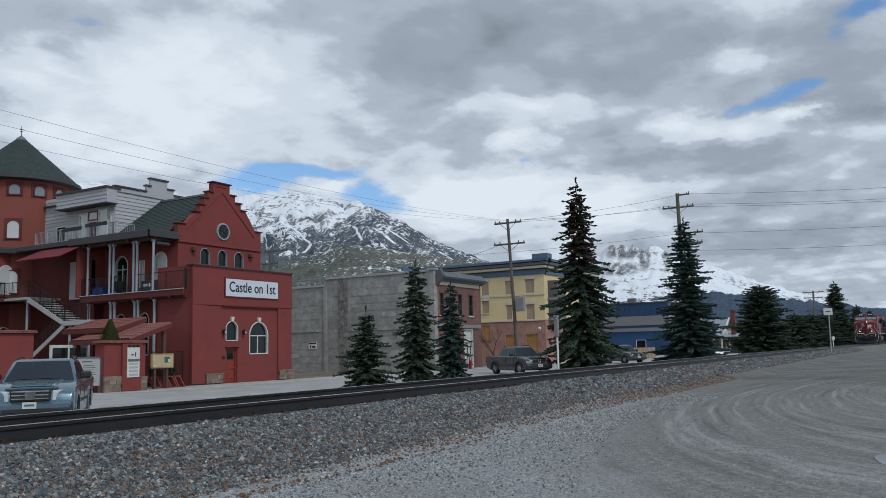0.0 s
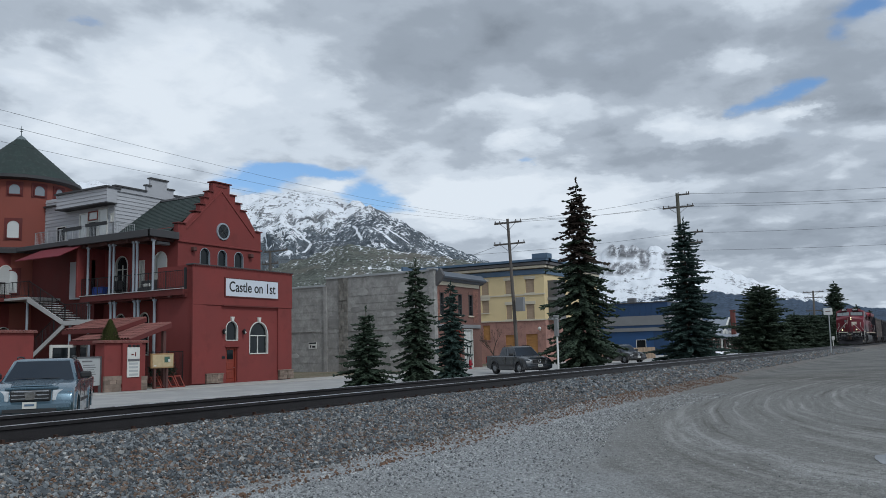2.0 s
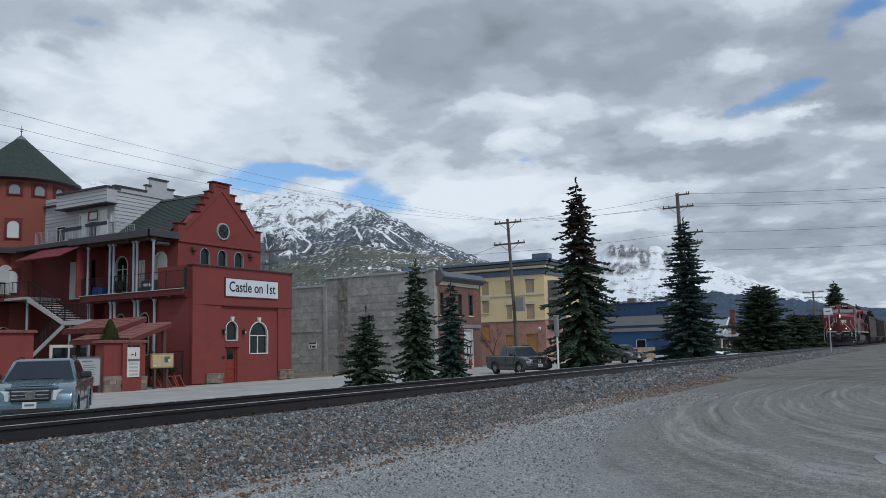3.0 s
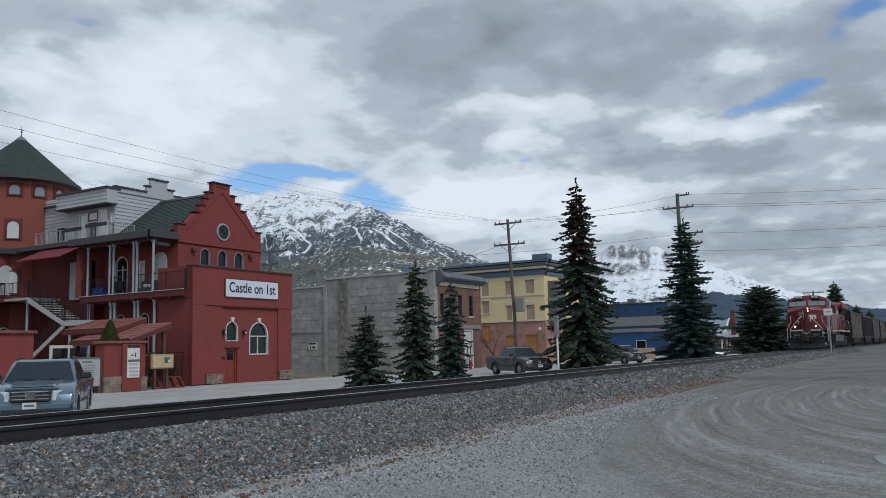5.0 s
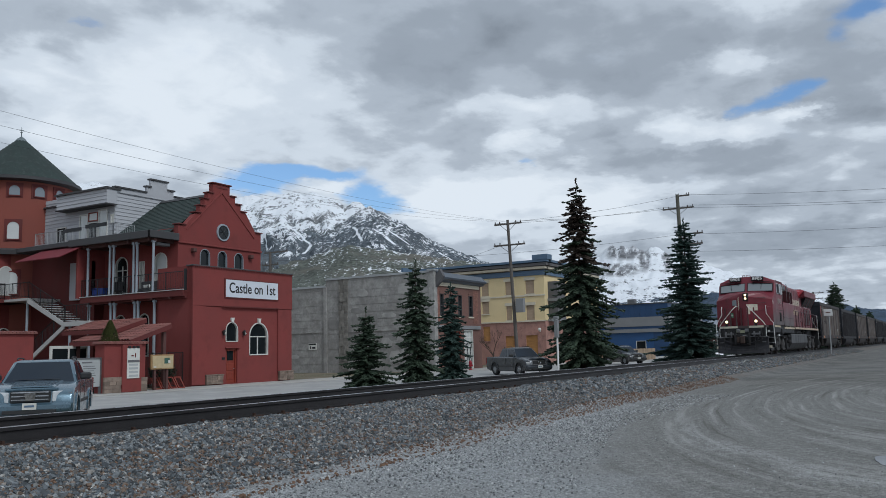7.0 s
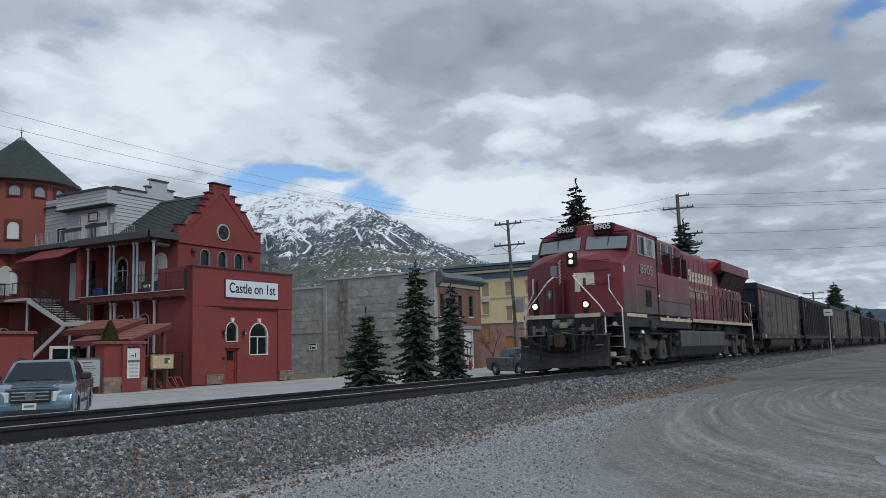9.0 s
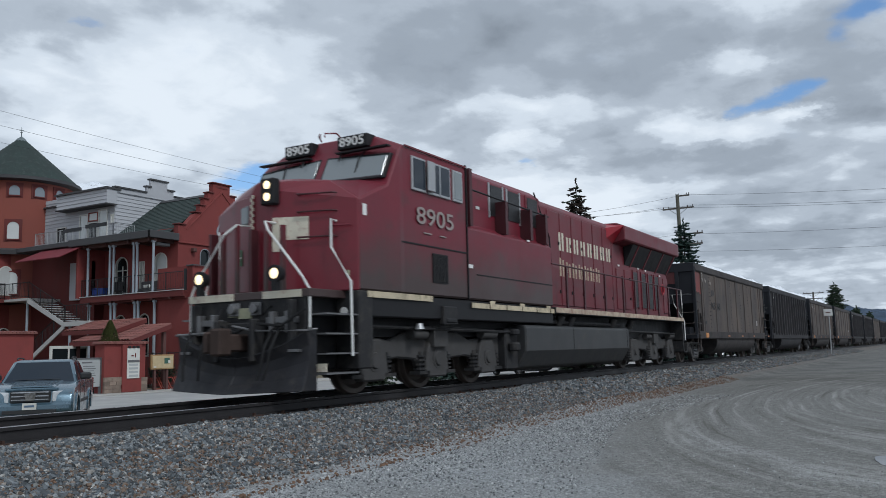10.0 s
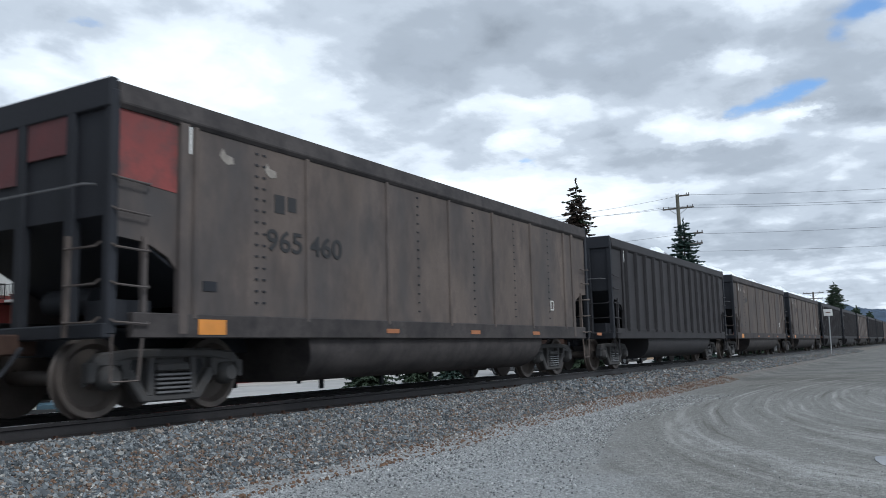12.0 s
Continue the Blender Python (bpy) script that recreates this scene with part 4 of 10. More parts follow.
M["green_notice"] = surface("green_notice", (0.05, 0.20, 0.10), 0.5, 0, 0.1, 6, 40, 0.03)
M["cream_clean"] = surface("faded_cream", (0.62, 0.58, 0.47), 0.6, 0, 0.15, 4, 40, 0.05, dirt=(0.3, 0.12, 0.1), dirt_amount=0.3)
M["cream_worn"] = surface("worn_cream", (0.48, 0.40, 0.30), 0.65, 0, 0.2, 3, 40, 0.05, dirt=(0.2, 0.06, 0.05), dirt_amount=0.6)
M["white_clean"] = surface("white_rail", (0.72, 0.72, 0.70), 0.45, 0, 0.1, 4, 40, 0.03)
M["rust"] = surface("rusty_steel", (0.065, 0.040, 0.032), 0.8, 0.2, 0.3, 4, 40, 0.2, spec=0.2)
M["rubber"] = surface("black_rubber", (0.015, 0.015, 0.016), 0.65, 0, 0.3, 5, 40, 0.05, spec=0.2)
M["tag"] = surface("pale_tag", (0.30, 0.30, 0.20), 0.6, 0, 0.2, 5, 40, 0.05)
M["number_cream"] = surface("number_cream", (0.30, 0.26, 0.245), 0.6, 0, 0.1, 3, 40, 0.05)
M["coupler"] = surface("coupler_steel", (0.06, 0.042, 0.036), 0.75, 0.1, 0.3, 4, 30, 0.15, spec=0.2)
M["plow"] = surface("scuffed_plow", (0.030, 0.030, 0.034), 0.55, 0.2, 0.3, 2, 30, 0.12, dirt=(0.055, 0.05, 0.048), dirt_amount=0.35, spec=0.2)
M["truck"] = surface("truck_casting", (0.070, 0.068, 0.068), 0.75, 0.1, 0.2, 3, 35, 0.15, dirt=(0.06, 0.055, 0.05), dirt_amount=0.4, spec=0.2)
M["wheel"] = surface("wheel_steel", (0.09, 0.075, 0.066), 0.6, 0.3, 0.25, 4, 40, 0.1)
M["louvre"] = surface("dark_louvre", (0.02, 0.02, 0.022), 0.5, 0.1, 0.3, 3, 30, 0.2, stretch=(1, 1, 8))
M["bright_red"] = surface("fresh_red", (0.30, 0.012, 0.024), 0.4, 0, 0.12, 2, 30, 0.04)
# darker copy of the hood red, with shade worked into the paint
M["dark_red"] = surface("shaded_red_paint", (0.055, 0.010, 0.014), 0.5, 0, 0.2, 2, 30, 0.05)
LOCO, LOCO_WHEELS = build_locomotive()

# ---------------------------------------------------------------- coal hoppers
CAR_L = 14.35
CAR_PITCH = 16.15


def car_wheelsets(car, wm):
    out = []
    for xc in (1.34, CAR_L - 1.34):
        for s in (-1, 1):
            y = s * 1.0
            y0, y1 = min(s * 0.93, s * 1.08), max(s * 0.93, s * 1.08)
            fr = part("truck_frame", Geo().prism([(xc + a, b) for a, b in ((-1.16, 0.60), (-1.16, 0.36), (-1.10, 0.36), (-1.05, 0.56), (-0.72, 0.56), (-0.70, 0.44), (-0.62, 0.40), (-0.40, 0.16), (0.40, 0.16), (0.62, 0.40), (0.70, 0.44),
                      (0.72, 0.56), (1.05, 0.56), (1.10, 0.36), (1.16, 0.36), (1.16, 0.60), (1.0, 0.72), (0.5, 0.76), (-0.5, 0.76), (-1.0, 0.72))], "y", min(s * 0.95, s * 1.00), max(s * 0.95, s * 1.00)), M["truck"], car, "cast steel truck side frame", bev=0.012)
            part("top_member", Geo().prism([(xc + a, b) for a, b in ((-1.14, 0.60), (-0.95, 0.60), (-0.6, 0.66), (0.6, 0.66), (0.95, 0.60), (1.14, 0.60), (1.0, 0.73), (0.5, 0.77), (-0.5, 0.77), (-1.0, 0.73))], "y", min(s * 0.94, s * 1.10), max(s * 0.94, s * 1.10)), M["truck"], fr, bev=0.02)
            part("bottom_member", Geo().prism([(xc + a, b) for a, b in ((-0.72, 0.50), (-0.44, 0.15), (0.44, 0.15), (0.72, 0.50), (0.58, 0.54), (0.36, 0.24), (-0.36, 0.24), (-0.58, 0.54))], "y", min(s * 0.94, s * 1.10), max(s * 0.94, s * 1.10)), M["truck"], fr, bev=0.02)
            for sx in (-1, 1):
                part("column", Geo().box(xc + sx * 0.32 - 0.05, xc + sx * 0.32 + 0.05, min(s * 0.94, s * 1.10), max(s * 0.94, s * 1.10), 0.22, 0.68), M["truck"], fr, bev=0.015)
                part("pedestal", Geo().prism([(xc + sx * a, b) for a, b in ((1.17, 0.62), (1.17, 0.40), (1.08, 0.40), (1.04, 0.58), (0.74, 0.58), (0.71, 0.42), (0.60, 0.44), (0.62, 0.66))], "y", min(s * 0.96, s * 1.10), max(s * 0.96, s * 1.10)), M["truck"], fr, bev=0.015)
                # black plate on the solid casting paints the dark of a hole
                part("frame_opening", Geo().prism([(xc + sx * 0.40, 0.36), (xc + sx * 0.56, 0.55), (xc + sx * 0.52, 0.64), (xc + sx * 0.40, 0.64)], "y", min(s * 0.99, s * 1.005), max(s * 0.99, s * 1.005)), M["black"], fr)
            part("bolster_end", Geo().box(xc - 0.25, xc + 0.25, min(s * 0.96, s * 1.12), max(s * 0.96, s * 1.12), 0.50, 0.60), M["truck"], fr, bev=0.02)
            sp = Geo()
            for i in range(5):
                sp.box(xc - 0.26, xc + 0.26, min(s * 1.06, s * 1.13), max(s * 1.06, s * 1.13), 0.24 + 0.052 * i, 0.27 + 0.052 * i)
            part("spring", sp, M["steel"], fr, bev=0.008)
            for sx in (-1, 1):
                part("bearing", Geo().lathe([(0, s * 0.10), (0.09, s * 0.10), (0.12, s * 0.06), (0.15, 0), (0.15, -s * 0.1)], 12, (xc + sx * 0.89, s * 1.08, 0.457), "y"), M["truck"], fr, soft=40)
        for sx in (-1, 1):
            w = part("wheelset", wm, M["wheel"], car, "worn steel wheels on an axle", soft=40)
            w.location = (xc + sx * 0.89, 0, 0.457)
            out.append(w)
    return out


def build_hopper(ribbed, label, nums, red=True):
    """A high-sided coal car with a drop belly. ribbed: many vertical stakes, or a few wide panels."""
    car = thing("coal_hopper", pose(0, 0, 0), label, "hopper wagon", "coal train")
    st, en = M["hopper_dark" if ribbed else "hopper"], M["hopper_end"]
    rim = st if ribbed else M["hopper_rim"]
    hw, z0, z1 = 1.55, 0.90, 3.68
    x0, x1 = 1.05, CAR_L - 1.05
    body = part("body", Geo().box(x0, x1, -hw, -hw + 0.05, z0, z1 - 0.28).box(x0, x1, hw - 0.05, hw, z0, z1 - 0.28), st, car, "soot-stained steel side walls")
    part("end_wall", Geo().loft([[(0.05, -hw + 0.06, z1 - 0.25), (0.05, hw - 0.06, z1 - 0.25), (0.1, hw - 0.06, z1 - 0.25), (0.1, -hw + 0.06, z1 - 0.25)], [(0.05, -hw + 0.06, 2.2), (0.05, hw - 0.06, 2.2), (0.1, hw - 0.06, 2.2), (0.1, -hw + 0.06, 2.2)], [(1.6, -hw + 0.06, 1.3), (1.6, hw - 0.06, 1.3), (1.7, hw - 0.06, 1.3), (1.7, -hw + 0.06, 1.3)]]), en, car, "dark sloping end wall")
    part("end_wall", Geo().loft([[(CAR_L - 0.05, -hw + 0.06, z1 - 0.25), (CAR_L - 0.05, hw - 0.06, z1 - 0.25), (CAR_L - 0.1, hw - 0.06, z1 - 0.25), (CAR_L - 0.1, -hw + 0.06, z1 - 0.25)], [(CAR_L - 0.05, -hw + 0.06, 2.2), (CAR_L - 0.05, hw - 0.06, 2.2), (CAR_L - 0.1, hw - 0.06, 2.2), (CAR_L - 0.1, -hw + 0.06, 2.2)], [(CAR_L - 1.6, -hw + 0.06, 1.3), (CAR_L - 1.6, hw - 0.06, 1.3), (CAR_L - 1.7, hw - 0.06, 1.3), (CAR_L - 1.7, -hw + 0.06, 1.3)]]), en, car, "dark sloping end wall")
    part("floor_plate", Geo().box(1.5, CAR_L - 1.5, -hw + 0.06, hw - 0.06, 1.0, 1.06).box(0.2, CAR_L - 0.2, -0.3, 0.3, 0.7, 1.0), en, car)
    # coal heap
    g, nx, ny = Geo(), 30, 7
    vs = [(0.3 + (CAR_L - 0.6) * i / (nx - 1), -1.45 + 2.9 * j / (ny - 1), z1 - 0.22 + 0.16 * math.sin(math.pi * j / (ny - 1)) + 0.06 * noise.noise(Vector((i * 0.9, j * 0.9, 5 + len(nums))))) for i in range(nx) for j in range(ny)]
    g.add(vs, [(i * ny + j, (i + 1) * ny + j, (i + 1) * ny + j + 1, i * ny + j + 1) for i in range(nx - 1) for j in range(ny - 1)])
    part("coal_load", g, M["coal"], car)
    for s in (-1, 1):
        a, b = min(s * 1.40, s * 1.60), max(s * 1.40, s * 1.60)
        # top chord, end corners and sills
        part("top_chord", Geo().prism([(s * 1.44, z1 - 0.24), (s * 1.555, z1 - 0.30), (s * 1.60, z1 - 0.24), (s * 1.56, z1), (s * 1.44, z1)], "x", 0.12, CAR_L - 0.12), rim, car, "worn top rail", bev=0.012)
        part("side_sill", Geo().box(0.35, CAR_L - 0.35, min(s * 1.47, s * 1.575), max(s * 1.47, s * 1.575), z0 - 0.02, z0 + 0.26), rim, car, bev=0.012)
        for e, sx in ((0.0, 1), (CAR_L, -1)):
            part("corner_post", Geo().box(min(e + sx * 0.02, e + sx * 0.14), max(e + sx * 0.02, e + sx * 0.14), min(s * 1.46, s * 1.57), max(s * 1.46, s * 1.57), 0.92, z1 - 0.1), en, car, bev=0.012)
            pl = [(e + sx * 0.1, 1.98), (e + sx * 0.55, 1.94), (e + sx * 0.85, 1.80), (e + sx * 1.08, 1.55), (e + sx * 1.08, 3.40), (e + sx * 0.1, 3.58)]
            part("end_side_plate", Geo().prism(pl, "y", min(s * 1.49, s * 1.53), max(s * 1.49, s * 1.53)), st, car)
            if red and not ribbed and sx > 0:
                part("red_panel", Geo().prism([(e + sx * 0.15, 2.62), (e + sx * 0.96, 2.56), (e + sx * 0.96, 3.36), (e + sx * 0.15, 3.50)], "y", min(s * 1.53, s * 1.536), max(s * 1.53, s * 1.536)), M["end_red"], car, "faded red paint panel")
            part("end_post", Geo().box(min(e + sx * 0.98, e + sx * 1.12), max(e + sx * 0.98, e + sx * 1.12), min(s * 1.48, s * 1.58), max(s * 1.48, s * 1.58), 0.92, 3.42), st, car, bev=0.01)
            for z in (1.05, 1.45, 1.85, 2.25, 2.6):
                part("rung", Geo().pipe([(e + sx * 0.06, s * 1.57, z + 0.03), (e + sx * 0.09, s * 1.61, z), (e + sx * 0.52, s * 1.61, z - 0.02), (e + sx * 0.55, s * 1.57, z)], 0.014), st, car, "thin steel ladder rung")
                if z < 2.1:
                    part("rung", Geo().pipe([(e - sx * 0.02, s * 1.5, z + 0.05), (e - sx * 0.06, s * 1.45, z), (e - sx * 0.06, s * 0.95, z), (e - sx * 0.02, s * 0.93, z + 0.03)], 0.014), st, car, "thin steel ladder rung")
            part("ladder_post", Geo().box(min(e + sx * 0.48, e + sx * 0.54), max(e + sx * 0.48, e + sx * 0.54), min(s * 1.5, s * 1.56), max(s * 1.5, s * 1.56), 0.9, 2.0), st, car)
            part("ladder_post", Geo().box(min(e, e - sx * 0.05), max(e, e - sx * 0.05), min(s * 0.92, s * 0.98), max(s * 0.92, s * 0.98), 0.9, 2.0), st, car)
            part("stirrup_step", Geo().pipe([(e + sx * 0.1, s * 1.55, 0.92), (e + sx * 0.1, s * 1.55, 0.42), (e + sx * 0.45, s * 1.55, 0.42), (e + sx * 0.5, s * 1.55, 0.92)], 0.018), st, car)
        tub = [(0.0, 0.96), (1.49, 0.96), (1.49, 0.74), (1.42, 0.54), (1.28, 0.38), (1.05, 0.28), (0.0, 0.26)]
        part("belly", Geo().loft([[(xa + 0.35 * (0.96 - z) * k, s * y, z) for y, z in tub] for xa, k in ((3.35, 1), (CAR_L - 2.85, -1))]), rim, car, "rounded drop belly", bev=0.01, soft=35)
        for xa in (4.4, 6.0, 7.6, 9.2):
            part("door_lug", Geo().box(xa - 0.025, xa + 0.025, s * 0.9 - 0.03, s * 0.9 + 0.03, 0.14, 0.28), en, car)
        if ribbed:
            rib = [x0 + 0.25 + i * (x1 - x0 - 0.5) / 13 for i in range(14)]
        else:
            rib = [1.23, 3.29, 5.29, 7.29, 9.04, 10.87, 12.76]
        for xr in rib:
            w = 0.075 if ribbed else 0.045
            part("side_stake", Geo().prism([(xr - w, s * 1.55), (xr + w, s * 1.55), (xr + w * 0.6, s * (1.64 if ribbed else 1.585)), (xr - w * 0.6, s * (1.64 if ribbed else 1.585))], "z", z0 + 0.2, z1 - 0.28), st, car, bev=0.008)
        if not ribbed:
            pt = Geo()
            for xa in (3.3, 6.1, 8.9, 12.9):
                pt.box(xa + 1.9, xa + 2.25, min(s * 1.574, s * 1.582), max(s * 1.574, s * 1.582), z0 + 0.06, z0 + 0.13)
            part("reflector", pt, M["amber_dull"], car, "dull orange reflector")
            part("reflector", Geo().box(1.28, 1.72, min(s * 1.574, s * 1.582), max(s * 1.574, s * 1.582), z0 + 0.02, z0 + 0.2), M["amber"], car, "orange reflector plate")
            tx = s * 1.556
            turn = Euler((radians(90), 0, 0 if s < 0 else radians(180))).to_matrix().to_4x4()
            if nums:
                words("car_number", nums, 0.40, Matrix.Translation((3.27, tx, 2.16)) @ turn, M["stencil"], car, "dark stencilled figures", bold=0.006, fit=1.62)
            part("stencil_mark", Geo().box(2.62, 2.82, min(s * 1.55, s * 1.556), max(s * 1.55, s * 1.556), 2.55, 2.80).box(2.88, 3.06, min(s * 1.55, s * 1.556), max(s * 1.55, s * 1.556), 2.60, 2.80), M["stencil"], car, "dark stencilled mark")
            rv = Geo()
            for xr in (2.25, 6.2, 8.2, 10.0, 11.8):
                for k in range(14):
                    rv.box(xr, xr + 0.05, min(s * 1.55, s * 1.562), max(s * 1.55, s * 1.562), 1.32 + k * 0.15, 1.345 + k * 0.15)
                    if xr < 3:
                        rv.box(xr + 0.14, xr + 0.19, min(s * 1.55, s * 1.562), max(s * 1.55, s * 1.562), 1.32 + k * 0.15, 1.345 + k * 0.15)
            tagged(part("rivets", rv, en, car), kind="stuff")
            part("data_box", Geo().box(11.9, 12.05, min(s * 1.55, s * 1.558), max(s * 1.55, s * 1.558), 1.52, 1.54).box(11.9, 12.05, min(s * 1.55, s * 1.558), max(s * 1.55, s * 1.558), 1.72, 1.74).box(11.89, 11.91, min(s * 1.55, s * 1.558), max(s * 1.55, s * 1.558), 1.52, 1.74).box(12.04, 12.06, min(s * 1.55, s * 1.558), max(s * 1.55, s * 1.558), 1.52, 1.74), M["white"], car)
            part("vent_plate", Geo().box(1.36, 1.58, min(s * 1.55, s * 1.562), max(s * 1.55, s * 1.562), 1.44, 1.56), en, car)
            for xa, za in ((1.62, 3.14), (2.42, 3.10)):
                part("chalk_streak", Geo().prism([(xa, za), (xa + 0.05, za + 0.10), (xa + 0.10, za + 0.03), (xa + 0.22, za + 0.01), (xa + 0.24, za - 0.07), (xa + 0.12, za - 0.10), (xa + 0.04, za - 0.05)], "y", min(s * 1.55, s * 1.554), max(s * 1.55, s * 1.554)), M["chalk"], car)
        part("grab_streak", Geo().box(1.10, 1.13, min(s * 1.585, s * 1.59), max(s * 1.585, s * 1.59), 3.05, 3.38), M["white"], car)
    for e, sx in ((0.0, 1), (CAR_L, -1)):
        part("end_beam", Geo().box(min(e - sx * 0.02, e + sx * 0.14), max(e - sx * 0.02, e + sx * 0.14), -1.56, 1.56, 0.88, 1.04), en, car, bev=0.015)
        part("end_top_rail", Geo().box(min(e, e + sx * 0.12), max(e, e + sx * 0.12), -1.56, 1.56, z1 - 0.3, z1 + 0.03), en, car, bev=0.015)
        for y in (-0.9, 0.0, 0.9):
            part("end_stake", Geo().box(min(e, e + sx * 0.12), max(e, e + sx * 0.12), y - 0.07, y + 0.07, 1.0, z1 - 0.28), en, car, bev=0.01)
        part("end_rail", Geo().pipe([(e - sx * 0.05, -1.42, 2.52), (e - sx * 0.10, -1.3, 2.53), (e - sx * 0.10, 1.3, 2.53), (e - sx * 0.05, 1.42, 2.52)], 0.015), M["steel"], car)
        if red and not ribbed:
            part("end_panel", Geo().box(min(e + sx * 0.02, e + sx * 0.045), max(e + sx * 0.02, e + sx * 0.045), -0.83, -0.1, 2.95, 3.38).box(min(e + sx * 0.02, e + sx * 0.045), max(e + sx * 0.02, e + sx * 0.045), 0.1, 0.83, 2.7, 3.38), M["end_red_dark"], car, "darker red end panel")
        part("coupler", Geo().box(min(e + sx * 0.3, e - sx * 0.85), max(e + sx * 0.3, e - sx * 0.85), -0.12, 0.12, 0.72, 0.96).box(min(e - sx * 0.66, e - sx * 0.95), max(e - sx * 0.66, e - sx * 0.95), -0.18, 0.18, 0.66, 1.02), M["rust"], car, bev=0.02)
        part("brake_gear", Geo().cyl((e + sx * 0.75, -0.5, 1.35), (e + sx * 0.75, 0.4, 1.35), 0.17), en, car, soft=40)
        part("brake_reservoir", Geo().box(min(e + sx * 0.4, e + sx * 0.9), max(e + sx * 0.4, e + sx * 0.9), -1.2, -0.7, 1.04, 1.32), en, car)
        part("air_hose", Geo().pipe([(e - sx * 0.1, -0.3, 0.8), (e - sx * 0.4, -0.4, 0.5), (e - sx * 0.7, -0.3, 0.55)], 0.03), en, car)
    return car


M["coal"] = surface("coal", (0.012, 0.012, 0.013), 0.7, 0, 0.4, 6, 30, 0.6)
M["amber"] = surface("orange_plate", (0.62, 0.24, 0.04), 0.5, 0, 0.15, 4, 40, 0.03)
M["amber_dull"] = surface("dull_orange", (0.34, 0.13, 0.05), 0.6, 0, 0.2, 4, 40, 0.03)
M["stencil"] = surface("black_stencil", (0.02, 0.02, 0.022), 0.7, 0, 0.2, 4, 40, 0.03)
M["chalk"] = surface("chalk", (0.26, 0.235, 0.21), 0.9, 0, 0.3, 9, 60, 0.05)
M["end_red_dark"] = surface("dark_red_panel", (0.11, 0.03, 0.032), 0.7, 0, 0.3, 2, 25, 0.1)
CAR_WHEEL = wheelset_mesh(0.457).mesh("wheelset")
HOPPERS, HOPPER_WHEELS = [], []


def build_cars():
    plain = build_hopper(False, "soot-stained brown steel coal hopper with plain panelled sides", "965 460")
    HOPPER_WHEELS.append(car_wheelsets(plain, CAR_WHEEL))
    stake = build_hopper(True, "dark grey steel coal hopper with close vertical side stakes", "")
    HOPPER_WHEELS.append(car_wheelsets(stake, CAR_WHEEL))
    bare = build_hopper(False, "soot-blackened brown steel coal hopper with plain panelled sides", "", red=False)
    HOPPER_WHEELS.append(car_wheelsets(bare, CAR_WHEEL))
    HOPPERS.extend([plain, stake, bare])
    for i in range(3, 14):
        HOPPERS.append(copy_thing(bare if i in (3, 6, 9, 12) else stake, pose(0, 0, 0)))


build_cars()


# ---------------------------------------------------------------- building helpers
def facing(x, y, z, turn):
    """A facade frame: local x runs along the wall, -y points out of it. turn 0 faces the street, -90 faces -x."""
    return pose(x, y, z, 0, 0, turn)


def wall(geo, u0, u1, v0, v1, holes=(), depth=0.3, m=None):
    """A wall with openings (ua, ub, va, vb) that go through it."""
    us = sorted({u0, u1, *[h[0] for h in holes], *[h[1] for h in holes]})
    vs = sorted({v0, v1, *[h[2] for h in holes], *[h[3] for h in holes]})
    for a, b in zip(us[:-1], us[1:]):
        run = None
        for c, d in zip(vs[:-1], vs[1:]):
            mu, mv = (a + b) / 2, (c + d) / 2
            if any(h[0] < mu < h[1] and h[2] < mv < h[3] for h in holes):
                if run:
                    geo.box(a, b, 0, depth, *run, m)
                run = None
            else:
                run = (run[0], d) if run else (c, d)
        if run:
            geo.box(a, b, 0, depth, *run, m)
    return geo


def arc(cx, cz, r, n=10, a0=180, a1=0):
    return [(cx + r * math.cos(radians(a0 + (a1 - a0) * i / n)), cz + r * math.sin(radians(a0 + (a1 - a0) * i / n))) for i in range(n + 1)]


def ring_strip(geo, outer, inner, y0, y1, m=None):
    n = len(outer)
    vs = [(p[0], y, p[1]) for y in (y0, y1) for q in (outer, inner) for p in q]
    fs = []
    for i in range(n - 1):
        fs += [(i, i + 1, n + i + 1, n + i), (2 * n + i, 3 * n + i, 3 * n + i + 1, 2 * n + i + 1), (i, 2 * n + i, 2 * n + i + 1, i + 1), (n + i, n + i + 1, 3 * n + i + 1, 3 * n + i)]
    fs += [(0, n, 3 * n, 2 * n), (n - 1, 3 * n - 1, 4 * n - 1, 2 * n - 1)]
    return geo.add(vs, fs, m)


